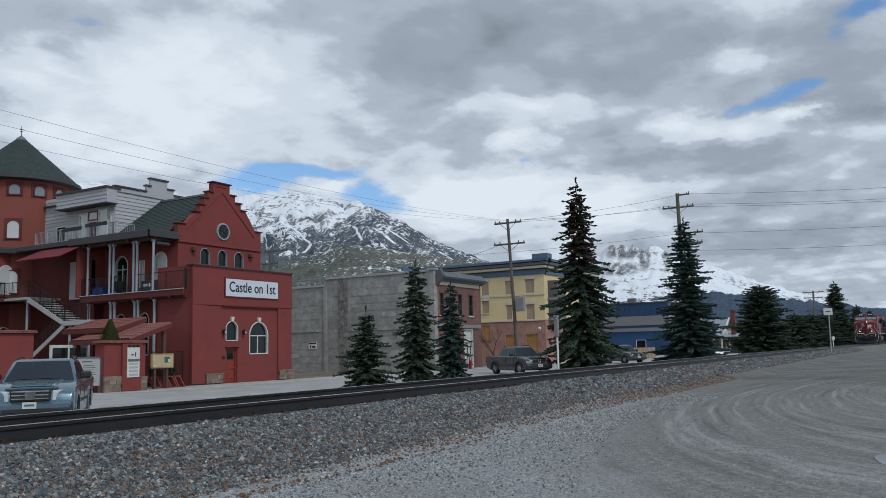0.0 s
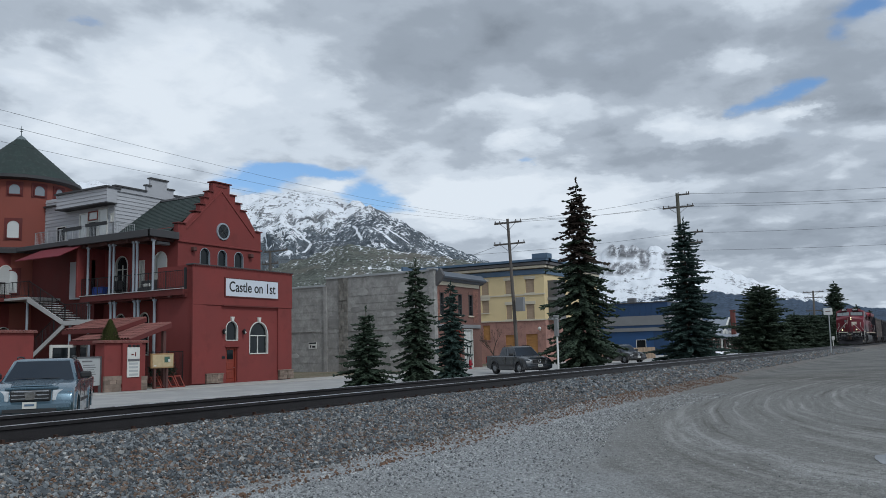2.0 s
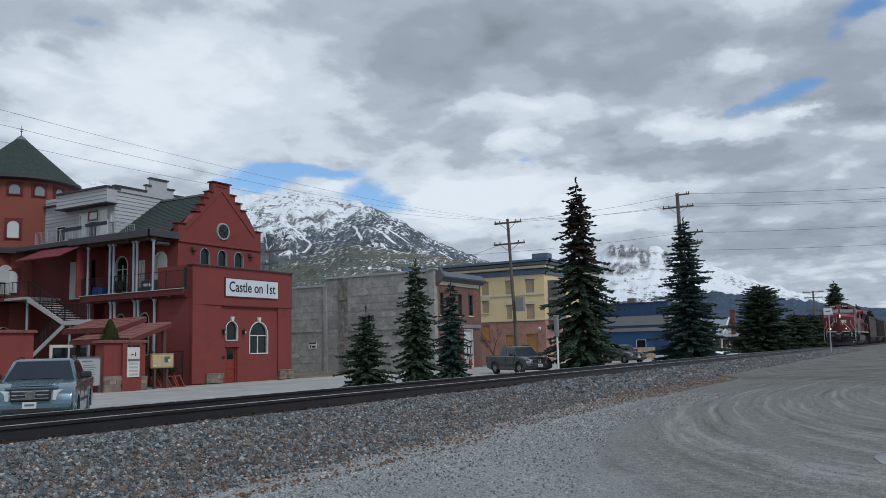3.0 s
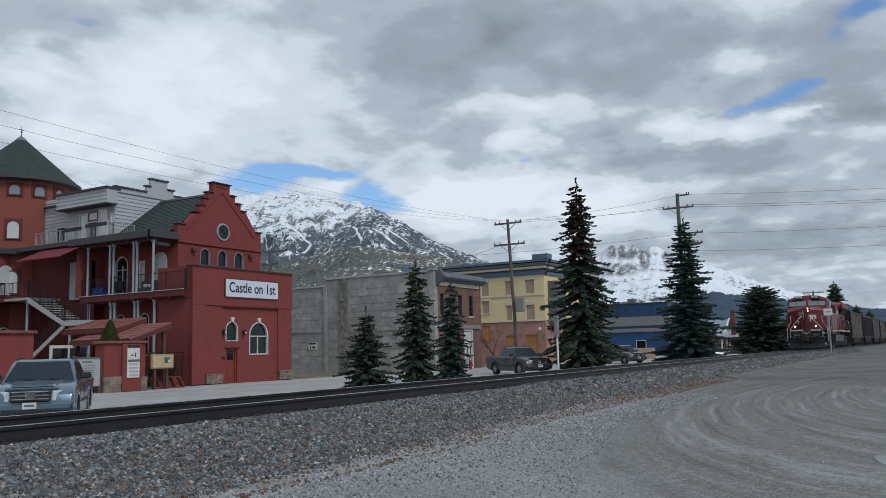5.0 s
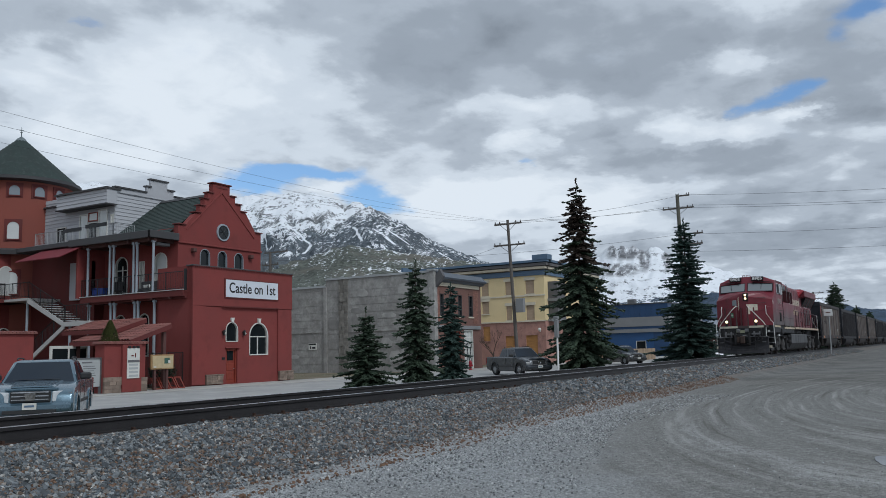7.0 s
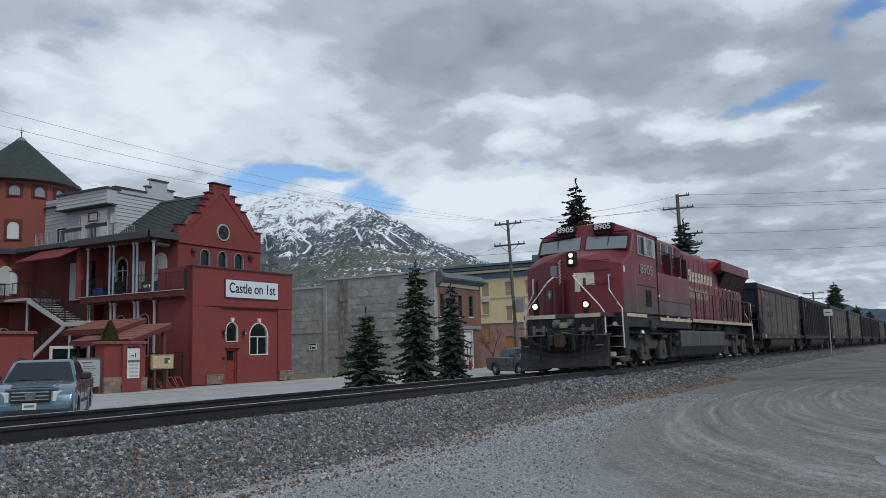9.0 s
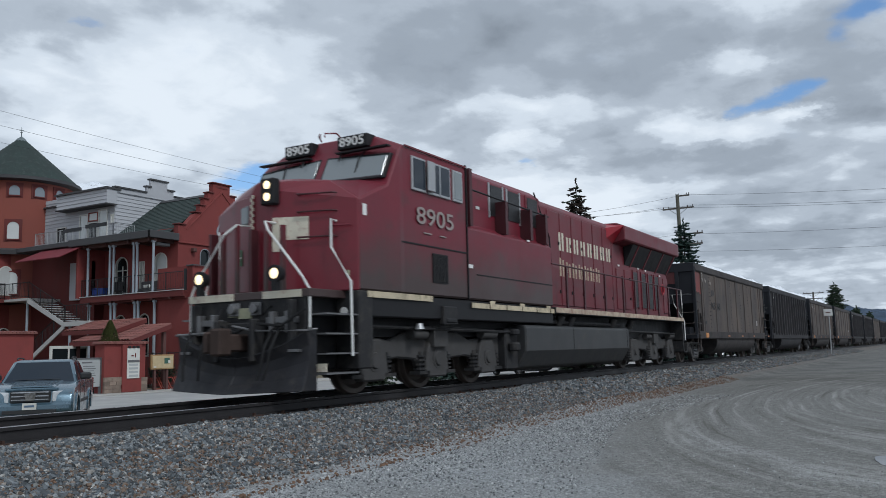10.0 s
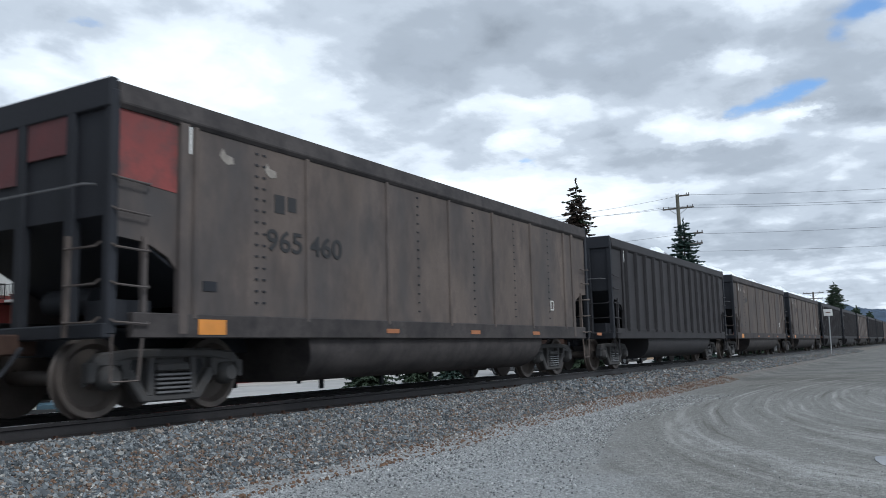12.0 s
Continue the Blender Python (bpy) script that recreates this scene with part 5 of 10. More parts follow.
def window(parent, m, u0, u1, v0, v1, frame_mat, glass_mat, arched=False, bars=(), mullion=(), fw=0.07, sill=None, wall_mat=None, name="window", label="", inset=0.12):
    """A framed window for an opening; arched: a half-round head, with the corners of the opening filled."""
    cx, r = (u0 + u1) / 2, (u1 - u0) / 2
    fr, gl = Geo(), Geo()
    if arched:
        top = v1 - r
        outer = [(u0, v0)] + arc(cx, top, r, 12) + [(u1, v0)]
        inner = [(u0 + fw, v0 + fw)] + arc(cx, top, r - fw, 12) + [(u1 - fw, v0 + fw)]
        ring_strip(fr, outer, inner, -0.03, inset + 0.05, m)
        fr.box(u0, u1, -0.03, inset + 0.05, v0, v0 + fw, m)
        gl.prism(inner, "y", inset, inset + 0.02, m)
        if wall_mat:
            sp = Geo()
            sp.prism([(u0, top), (u0, v1)] + [(cx, v1)] + arc(cx, top, r, 6, 90, 180)[:-1], "y", 0, 0.25, m)
            sp.prism([(cx, v1), (u1, v1), (u1, top)] + arc(cx, top, r, 6, 0, 90)[1:-1], "y", 0, 0.25, m)
    else:
        fr.box(u0, u0 + fw, -0.02, inset + 0.05, v0, v1, m).box(u1 - fw, u1, -0.02, inset + 0.05, v0, v1, m)
        fr.box(u0 + fw, u1 - fw, -0.02, inset + 0.05, v0, v0 + fw, m).box(u0 + fw, u1 - fw, -0.02, inset + 0.05, v1 - fw, v1, m)
        gl.box(u0 + fw, u1 - fw, inset, inset + 0.02, v0 + fw, v1 - fw, m)
    for b in bars:
        fr.box(u0 + fw, u1 - fw, inset - 0.05, inset + 0.03, b - 0.03, b + 0.03, m)
    for c in mullion:
        fr.box(c - 0.03, c + 0.03, inset - 0.052, inset + 0.028, v0 + fw, (v1 if not arched else v1 - r), m)
    w = part(name, fr, frame_mat, parent, label)
    part("pane", gl, glass_mat, w)
    if arched and wall_mat:
        part("arch_reveal", sp, wall_mat, w)
    if sill:
        part("sill", Geo().box(u0 - 0.1, u1 + 0.1, -0.10, 0.1, v0 - 0.12, v0, m), sill, w, bev=0.01)
    return w


def railing(parent, pts, h, mat, step=0.13, name="railing", post=1.4, apart=False):
    """A railing of top and bottom rail, posts and thin balusters along a line of points at deck level."""
    g = Geo()
    for a, b in zip(pts[:-1], pts[1:]):
        a, b = Vector(a), Vector(b)
        up = Vector((0, 0, h))
        g.cyl(a + up, b + up, 0.025, n=6)
        g.cyl(a + Vector((0, 0, 0.1)), b + Vector((0, 0, 0.1)), 0.018, n=5)
        n = max(1, int((b - a).length / step))
        for i in range(n + 1):
            p = a.lerp(b, i / n)
            if apart:
                part("baluster", Geo().cyl(p + Vector((0, 0, 0.1)), p + up, 0.009, n=4), mat, parent)
            else:
                g.cyl(p + Vector((0, 0, 0.1)), p + up, 0.009, n=4, caps=False)
        k = max(1, round((b - a).length / post))
        for i in range(k + 1):
            p = a.lerp(b, i / k)
            g.cyl(p, p + Vector((0, 0, h + 0.04)), 0.028, n=6)
    return part(name, g, mat, parent)


# ---------------------------------------------------------------- red stucco hotel
M["stucco"] = surface("red_stucco", (0.205, 0.042, 0.038), 0.9, 0, 0.12, 0.5, 18, 0.25, dirt=(0.155, 0.034, 0.03), dirt_amount=0.3)
M["stucco_dark"] = surface("red_trim", (0.12, 0.024, 0.022), 0.8, 0, 0.15, 0.8, 18, 0.15)
M["tower"] = surface("terracotta_stucco", (0.225, 0.066, 0.049), 0.9, 0, 0.12, 0.4, 18, 0.25)
M["trimwood"] = surface("dark_trim_board", (0.05, 0.05, 0.053), 0.6, 0, 0.15, 1, 25, 0.1)
M["frame_white"] = surface("pale_frame", (0.62, 0.62, 0.58), 0.5, 0, 0.08, 3, 40, 0.03)
M["glass"] = pane("window_glass", (0.012, 0.016, 0.018), 0.05, 0.35)
M["glass_bright"] = surface("pale_window_pane", (0.55, 0.57, 0.56), 0.12, 0, 0.1, 0.6, 10, 0.0, spec=0.8)
M["stone_base"] = surface("ledge_stone", (0.23, 0.175, 0.14), 0.85, 0, 0.3, 4, 30, 0.6, per_piece=0.3)
M["door_wood"] = surface("red_door", (0.22, 0.035, 0.02), 0.5, 0, 0.25, 2, 25, 0.15, stretch=(4, 4, 1))
M["siding"] = surface("grey_siding", (0.43, 0.44, 0.465), 0.75, 0, 0.08, 0.5, 25, 0.1, per_piece=0.06)
M["awning"] = surface("burgundy_canvas", (0.16, 0.02, 0.03), 0.85, 0, 0.15, 1.2, 40, 0.2)
M["tile_roof"] = surface("red_clay_tile", (0.19, 0.07, 0.058), 0.75, 0, 0.2, 2, 25, 0.2, per_piece=0.2)
M["post_grey"] = surface("blue_grey_post", (0.30, 0.34, 0.38), 0.5, 0, 0.1, 2, 30, 0.05)
M["concrete_step"] = surface("pale_concrete", (0.48, 0.48, 0.47), 0.85, 0, 0.12, 1.2, 25, 0.2)
M["iron"] = surface("black_iron", (0.016, 0.018, 0.02), 0.5, 0.2, 0.2, 3, 30, 0.05)
# dark wood whose colour includes the shade under the roofs
M["soffit"] = surface("shaded_wood_soffit", (0.10, 0.045, 0.04), 0.8, 0, 0.2, 1.5, 25, 0.1)


def shingle_material():
    """Dark green asphalt shingles in courses."""
    ma = surface("green_shingle", (0.026, 0.041, 0.038), 0.9, 0, 0.3, 1.2, 14, 0.4, dirt=(0.055, 0.07, 0.065), dirt_amount=0.3)
    return ma


M["shingle"] = shingle_material()
M["dark_inside"] = surface("unlit_interior", (0.03, 0.026, 0.025), 0.9, 0, 0.2, 1, 10, 0.05)
M["cream_lamp"] = glowing("lamp_glow", (1.0, 0.9, 0.75), 4.0)
BASE = STREET + 0.05
GABLE_Y, WING_X = 38.8, 34.9


def build_hotel():
    h = thing("castle_hotel", pose(0, 0, 0.05), "red stucco castle-style hotel with stepped gable, balconies and round tower", "hotel building")
    st = M["stucco"]
    f = facing(0, 36.0, 0, 0)
    # low front block
    holes = [(36.15, 37.10, BASE, 1.66), (36.10, 37.12, 2.05, 3.24), (38.08, 39.77, 1.22, 3.24)]
    g = Geo()
    wall(g, 33.5, 41.85, BASE - 0.1, 6.40, holes, 0.35, f)
    front = part("front_block", g, st, h, "red stucco front block with parapet")
    part("flank_wall", Geo().box(33.5, 33.85, 36.35, 38.9, BASE - 0.1, 6.40), st, front)
    part("flank_wall", Geo().box(41.5, 41.85, 36.35, 38.9, BASE - 0.1, 6.40), st, front)
    part("flat_roof", Geo().box(33.85, 41.5, 36.35, 38.8, 5.6, 5.75), M["trimwood"], front)
    part("pilaster", Geo().box(33.42, 34.42, 35.86, 36.0, BASE, 4.12), st, front, bev=0.02)
    part("pilaster", Geo().box(34.42, 35.70, 35.92, 36.0, BASE + 0.55, 4.12), st, front, bev=0.02)
    part("pilaster", Geo().box(40.62, 41.93, 35.90, 36.0, BASE + 0.55, 4.12), st, front, bev=0.02)
    part("lintel_band", Geo().box(33.42, 41.93, 35.86, 36.0, 4.12, 6.38), st, front, bev=0.015)
    # a dark red strip paints the shadow along the band's lower edge
    part("band_shadow_line", Geo().box(35.75, 40.58, 35.83, 35.86, 4.10, 4.17), M["stucco_dark"], front)
    part("parapet_cap", Geo().box(33.36, 42.0, 35.80, 36.42, 6.38, 6.46), M["trimwood"], front, bev=0.015)
    cap = Geo()
    for i in range(64):
        cap.box(33.40 + i * 0.134, 33.47 + i * 0.134, 35.78, 35.85, 6.33, 6.40)
    tagged(part("cap_ribs", cap, M["stucco_dark"], front), kind="stuff")
    rnd = random.Random(3)
    for xa, xb, zb in ((34.42, 35.74, 0.62), (40.66, 41.95, 0.62)):
        z = BASE
        for row in range(4):
            x, hgt = xa, 0.115 + 0.03 * rnd.random()
            while x < xb - 0.05:
                w = min(0.22 + 0.25 * rnd.random(), xb - x)
                part("stone", Geo().box(x + 0.008, x + w - 0.008, 35.78 - 0.02 * rnd.random(), 35.93, z + 0.006, z + hgt), M["stone_base"], front)
                x += w
            z += hgt
        part("stone_cap", Geo().box(xa - 0.05, xb + 0.05, 35.74, 35.92, z, z + 0.07), M["stone_base"], front, bev=0.01)
    window(front, f, 36.10, 37.12, 2.05, 3.24, M["frame_white"], M["glass"], True, wall_mat=st, fw=0.05)
    window(front, f, 38.08, 39.77, 1.22, 3.24, M["frame_white"], M["glass"], True, (2.36,), (38.92,), wall_mat=st)
    for cx in (36.61, 38.92):
        part("keystone", Geo().prism([(cx - 0.09, 3.22), (cx + 0.09, 3.22), (cx + 0.14, 3.48), (cx - 0.14, 3.48)], "y", 35.90, 36.05), M["frame_white"], front, "pale keystone")
    d = part("door", Geo().box(36.24, 37.02, 36.16, 36.22, BASE, 1.58).box(36.15, 36.24, 36.08, 36.26, BASE, 1.66).box(37.02, 37.10, 36.08, 36.26, BASE, 1.66).box(36.24, 37.02, 36.08, 36.26, 1.58, 1.66), M["door_wood"], front, "closed red wooden door", bev=0.01)
    part("door_window", Geo().box(36.38, 36.88, 36.145, 36.165, 0.95, 1.50), M["glass"], d)
    for z in (-0.2, 0.35):
        part("door_panel", Geo().box(36.36, 36.90, 36.14, 36.165, z, z + 0.42), M["door_wood"], d, bev=0.015)
    part("door_knob", Geo().lathe([(0, -0.06), (0.03, -0.04), (0.02, 0)], 8, (36.94, 36.15, 0.45), "y"), M["galv"], d)
    part("door_hood", Geo().box(36.05, 37.25, 35.9, 36.02, 1.66, 1.74), st, front, bev=0.02)
    part("name_plate", Geo().box(35.82, 36.04, 35.97, 36.0, 1.0, 1.14), M["iron"], front)
    for cx in (35.85, 37.52):
        lamp = part("wall_lamp", Geo().lathe([(0.0, 0.34), (0.07, 0.30), (0.10, 0.10), (0.06, 0.0), (0, 0)], 10, (cx, 35.84, 2.42)).box(cx - 0.03, cx + 0.03, 35.84, 36.0, 2.6, 2.66), M["iron"], front, "small wall lantern", soft=40)
        part("bulb", Geo().lathe([(0, 0.16), (0.06, 0.08), (0, 0)], 8, (cx, 35.74, 2.46)), M["frame_white"], lamp)
    sg = part("sign_board", Geo().box(35.90, 40.46, 35.78, 35.87, 4.70, 5.74), M["sign_white"], front, "white name board with black old-style letters")
    part("sign_border", Geo().box(35.83, 40.53, 35.80, 35.862, 5.74, 5.80).box(35.83, 40.53, 35.80, 35.862, 4.64, 4.70).box(35.83, 35.90, 35.80, 35.862, 4.70, 5.74).box(40.46, 40.53, 35.80, 35.862, 4.70, 5.74), M["stucco_dark"], sg)
    words("letters", "Castle on 1st", 0.86, Matrix.Translation((38.18, 35.777, 5.24)) @ Euler((radians(90), 0, 0)).to_matrix().to_4x4(), M["stencil"], sg, "black painted letters", bold=0.012, fit=4.05)

    # gabled wing behind it
    fg = facing(0, GABLE_Y, 0, 0)
    gh = [(36.66, 37.50, 6.72, 7.92), (38.16, 38.98, 6.76, 7.92), (39.62, 40.46, 6.80, 7.92)]
    g = Geo()
    wall(g, WING_X, 42.12, 5.7, 8.16, gh, 0.35, fg)
    g.box(41.77, 42.12, GABLE_Y + 0.35, 52.0, BASE, 9.1)
    side_holes = [(-40.85, -39.70, 5.02, 7.62), (-44.45, -43.25, 5.02, 7.62), (-42.2, -41.7, 5.4, 7.2), (-40.1, -39.55, 1.4, 3.95), (-42.1, -41.2, 1.3, 3.95), (-44.3, -43.4, 1.3, 3.95)]
    fs = facing(WING_X, 0, 0, -90)
    wall(g, -52.0, -GABLE_Y - 0.35, BASE, 9.05, side_holes, 0.3, fs)
    wing = part("gabled_wing", g, st, h, "red stucco wing with arched windows")
    step = [(34.9, 9.22), (36.2, 9.30), (36.24, 10.10), (36.62, 10.14), (36.64, 10.62), (36.98, 10.66), (37.0, 11.10), (37.3, 11.14), (37.32, 11.55), (37.72, 11.58), (37.72, 12.22), (39.18, 12.24), (39.18, 11.60),
            (39.68, 11.56), (39.68, 11.14), (40.2, 11.10), (40.2, 10.70), (40.66, 10.66), (41.62, 9.42), (42.12, 9.40), (42.12, 8.16), (34.9, 8.16)]
    step[1:3] = [(35.4, 9.24), (36.24, 10.08)]
    gable = part("stepped_gable", Geo().prism(step, "y", GABLE_Y - 0.02, GABLE_Y + 0.38), st, wing, "stepped red gable", bev=0.015)
    inner = [(35.55, 9.05), (38.45, 11.85), (41.45, 9.12), (41.45, 9.0), (38.45, 11.68), (35.55, 8.93)]
    part("gable_moulding", Geo().prism(inner, "y", GABLE_Y - 0.07, GABLE_Y), st, gable, bev=0.01)
    for (xa, xb, z) in ((34.82, 35.46, 9.24), (36.16, 36.66, 10.14), (36.58, 37.04, 10.64), (36.94, 37.34, 11.12), (37.26, 37.72, 11.56), (37.62, 39.28, 12.23), (39.18, 39.74, 11.58), (39.66, 40.26, 11.12), (40.14, 40.72, 10.68), (41.56, 42.2, 9.41)):
        part("coping", Geo().box(xa, xb, GABLE_Y - 0.12, GABLE_Y + 0.46, z, z + 0.08), M["stucco_dark"], gable, bev=0.015)
    part("chimney_band", Geo().box(38.0, 38.95, GABLE_Y - 0.05, GABLE_Y, 11.98, 12.03), M["stucco_dark"], gable)
    part("band", Geo().box(34.86, 42.16, GABLE_Y - 0.10, GABLE_Y, 8.10, 8.22), st, wing, bev=0.02)
    rose = part("round_window", Geo().lathe([(0.46, -0.07), (0.55, -0.07), (0.57, -0.02), (0.57, 0.0), (0.46, 0.0), (0.46, -0.07)], 28, (38.59, GABLE_Y - 0.02, 9.12), "y"), M["post_grey"], gable, "round window with pale surround", soft=40)
    part("pane", Geo().lathe([(0.0, -0.03), (0.47, -0.03), (0.47, 0.0), (0, 0)], 28, (38.59, GABLE_Y - 0.02, 9.12), "y"), M["glass"], rose)
    rb = Geo()
    for k in range(4):
        a = radians(45 * k)
        rb.cyl((38.59 - 0.46 * math.cos(a), GABLE_Y - 0.055, 9.12 - 0.46 * math.sin(a)), (38.59 + 0.46 * math.cos(a), GABLE_Y - 0.055, 9.12 + 0.46 * math.sin(a)), 0.018, n=4)
    part("glazing_bar", rb, M["iron"], rose)
    for u0, u1, v0, v1 in gh:
        window(wing, fg, u0, u1, v0, v1, M["post_grey"], M["glass"], True, wall_mat=st, fw=0.035)
    for cx in (36.05, 41.05):
        part("flood_lamp", Geo().box(cx - 0.14, cx + 0.14, GABLE_Y - 0.28, GABLE_Y, 7.62, 7.88), M["soffit"], wing, bev=0.03)
    bright = M["glass_bright"]
    window(wing, fs, *side_holes[0], M["frame_white"], bright, True, wall_mat=st)
    window(wing, fs, *side_holes[1], M["frame_white"], M["glass"], True, (6.75,), (-43.85,), wall_mat=st)
    window(wing, fs, *side_holes[2], M["frame_white"], M["frame_white"])
    window(wing, fs, *side_holes[3], M["frame_white"], M["glass"], False, (3.0,))
    for hh in side_holes[4:]:
        window(wing, fs, *hh, M["frame_white"], M["glass"], True, (3.1,), wall_mat=st)
    # roof of the wing, in courses
    ridge_x, ridge_z, eave_z = 38.5, 11.68, 8.72
    roof = part("roof", Geo().prism([(34.6, eave_z - 0.1), (ridge_x, ridge_z - 0.1), (42.35, eave_z - 0.1), (42.35, eave_z - 0.2), (34.6, eave_z - 0.2)], "y", GABLE_Y + 0.4, 51.9), M["shingle"], h, "dark green shingle roof")
    n = 22
    for sgn, xe in ((-1, 34.55), (1, 42.4)):
        for i in range(n):
            k0, k1 = i / n, (i + 1.15) / n
            xa, xb = xe + (ridge_x - xe) * k0, xe + (ridge_x - xe) * min(1, k1)
            za, zb = eave_z + (ridge_z - eave_z) * k0, eave_z + (ridge_z - eave_z) * min(1, k1)
            ya = GABLE_Y + 0.38
            part("shingle_course", Geo().loft([[(xa, ya, za), (xa, 52, za), (xa, 52, za + 0.05), (xa, ya, za + 0.05)], [(xb, ya, zb - 0.005), (xb, 52, zb - 0.005), (xb, 52, zb + 0.02), (xb, ya, zb + 0.02)]]), M["shingle"], roof)
    part("ridge_cap", Geo().prism([(38.3, 11.62), (38.5, 11.80), (38.7, 11.62)], "y", GABLE_Y + 0.38, 44.5), M["trimwood"], h)

    # upper storey in grey siding
    up = part("upper_storey", Geo().box(34.95, 41.5, 44.62, 52.4, 8.5, 12.0), M["siding"], h, "grey lap-sided upper storey")
    z = 8.5
    while z < 12.0:
        part("siding_board", Geo().prism([(44.57, z), (44.605, z + 0.24), (44.62, z + 0.24), (44.62, z)], "x", 34.85, 41.4), M["siding"], up)
        part("siding_board", Geo().prism([(34.90, z), (34.935, z + 0.24), (34.95, z + 0.24), (34.95, z)], "y", 44.55, 52.4), M["siding"], up)
        z += 0.24
    st_par = [(34.85, 11.9), (34.85, 12.12), (37.3, 12.30), (37.3, 12.62), (37.62, 12.62), (37.62, 13.15), (39.05, 13.15), (39.05, 12.62), (39.6, 12.62), (39.6, 12.25), (41.4, 12.25), (41.4, 11.9)]
    part("stepped_parapet", Geo().prism(st_par, "y", 44.52, 44.72), M["siding"], up, bev=0.01)
    for xa, xb, z in ((34.75, 37.3, 12.2), (37.22, 37.66, 12.62), (37.55, 39.12, 13.15), (39.02, 39.68, 12.62), (39.6, 41.4, 12.25)):
        part("parapet_trim", Geo().box(xa, xb, 44.44, 44.80, z, z + 0.10), M["trimwood"], up)
    part("parapet_return", Geo().box(34.2, 34.95, 44.5, 49.6, 11.1, 12.06), M["siding"], up, "overhanging sided fascia")
    z = 11.12
    while z < 12.0:
        part("siding_board", Geo().prism([(34.155, z), (34.185, z + 0.24), (34.2, z + 0.24), (34.2, z)], "y", 44.5, 49.6), M["siding"], up)
        z += 0.24
    part("parapet_trim", Geo().box(34.05, 35.2, 44.42, 49.7, 12.04, 12.16).box(34.1, 34.95, 44.46, 49.64, 11.04, 11.11), M["trimwood"], up)
    part("parapet_trim", Geo().box(34.75, 35.2, 49.7, 52.4, 11.55, 11.65), M["trimwood"], up)
    fu = facing(34.93, 0, 0, -90)
    window(up, facing(34.86, 0, 0, -90), -48.1, -47.25, 8.75, 10.75, M["frame_white"], bright, inset=0.02)
    window(up, facing(34.86, 0, 0, -90), -46.2, -45.3, 8.75, 10.9, M["frame_white"], bright, inset=0.02)
    window(up, facing(34.86, 0, 0, -90), -47.2, -46.25, 10.2, 10.8, M["door_wood"], bright, inset=0.02)
    window(up, facing(34.86, 0, 0, -90), -47.2, -46.25, 8.75, 10.15, M["frame_white"], M["glass"], name="balcony_door", inset=0.02, label="glazed balcony door in a wooden frame")
    window(up, facing(34.86, 0, 0, -90), -50.5, -49.5, 8.9, 10.1, M["frame_white"], M["glass"], inset=0.02)
    window(up, facing(34.86, 0, 0, -90), -44.98, -44.62, 9.9, 10.5, M["frame_white"], M["frame_white"], inset=0.02)

    # balconies along the wing
    bal = part("balcony", Geo().box(33.15, WING_X, 36.4, 45.4, 4.78, 4.98).box(33.08, 33.2, 36.3, 45.4, 4.66, 5.02), M["stucco_dark"], h, "first-floor balcony with dark red edge beam", bev=0.015)
    part("edge_flashing", Geo().box(33.04, 33.22, 36.3, 45.42, 5.02, 5.06), M["concrete_step"], bal)
    part("beam", Geo().box(33.3, 33.5, 36.4, 45.4, 4.56, 4.78), M["stucco_dark"], bal)
    for y in (37.5, 39.0, 40.6, 42.6, 44.8):
        part("joist", Geo().box(33.1, WING_X, y - 0.08, y + 0.08, 4.58, 4.78), M["soffit"], bal)
    railing(bal, [(33.2, 36.35, 5.04), (33.2, 45.4, 5.04)], 1.05, M["iron"], 0.14)
    part("end_post", Geo().box(33.15, 33.25, 36.2, 36.34, 5.0, 6.22), M["iron"], bal)
    canopy = part("balcony_roof", Geo().box(32.85, WING_X + 0.1, 38.85, 52.0, 8.32, 8.62).box(32.7, 32.9, 38.7, 46.2, 8.22, 8.66).box(32.7, WING_X, 38.66, 38.86, 8.22, 8.66), M["trimwood"], h, "flat balcony roof with dark fascia", bev=0.02)
    for y in (39.2, 41.0, 43.0, 45.0):
        part("rafter", Geo().box(32.95, WING_X, y - 0.09, y + 0.09, 8.08, 8.32), M["soffit"], canopy)
    part("beam", Geo().box(33.12, 33.32, 38.8, 46.0, 8.06, 8.30), M["soffit"], canopy)
    for y in (38.95, 40.35, 40.65, 42.45, 42.8, 44.85):
        g = Geo().cyl((33.2, y, 5.0), (33.2, y, 8.1), 0.075, n=10).box(33.1, 33.3, y - 0.1, y + 0.1, 7.98, 8.1).box(33.1, 33.3, y - 0.1, y + 0.1, 5.0, 5.08)
        part("balcony_post", g, M["post_grey"], canopy, "round blue-grey post", soft=40)
        part("balcony_post", Geo().cyl((33.35, y, BASE), (33.35, y, 4.6), 0.085, n=10).box(33.25, 33.45, y - 0.1, y + 0.1, 4.45, 4.56), M["post_grey"], bal, "round blue-grey post", soft=40)
    railing(canopy, [(33.2, 50.3, 8.62), (33.2, 42.6, 8.62), (34.8, 42.6, 8.62)], 0.85, M["galv"], 0.13)
    part("railing_panel", Geo().box(33.17, 33.23, 45.6, 47.4, 9.30, 9.52).box(33.17, 33.23, 43.2, 45.2, 9.38, 9.60), M["iron"], canopy)
    # things of the house fixed behind the balcony
    part("ceiling_heater", Geo().box(33.6, 34.6, 39.1, 39.45, 7.85, 8.05), M["steel"], canopy, bev=0.03)
    lamp = part("wall_lantern", Geo().box(34.4, 34.62, 38.55, 38.75, 5.8, 6.2), M["iron"], wing, bev=0.02)
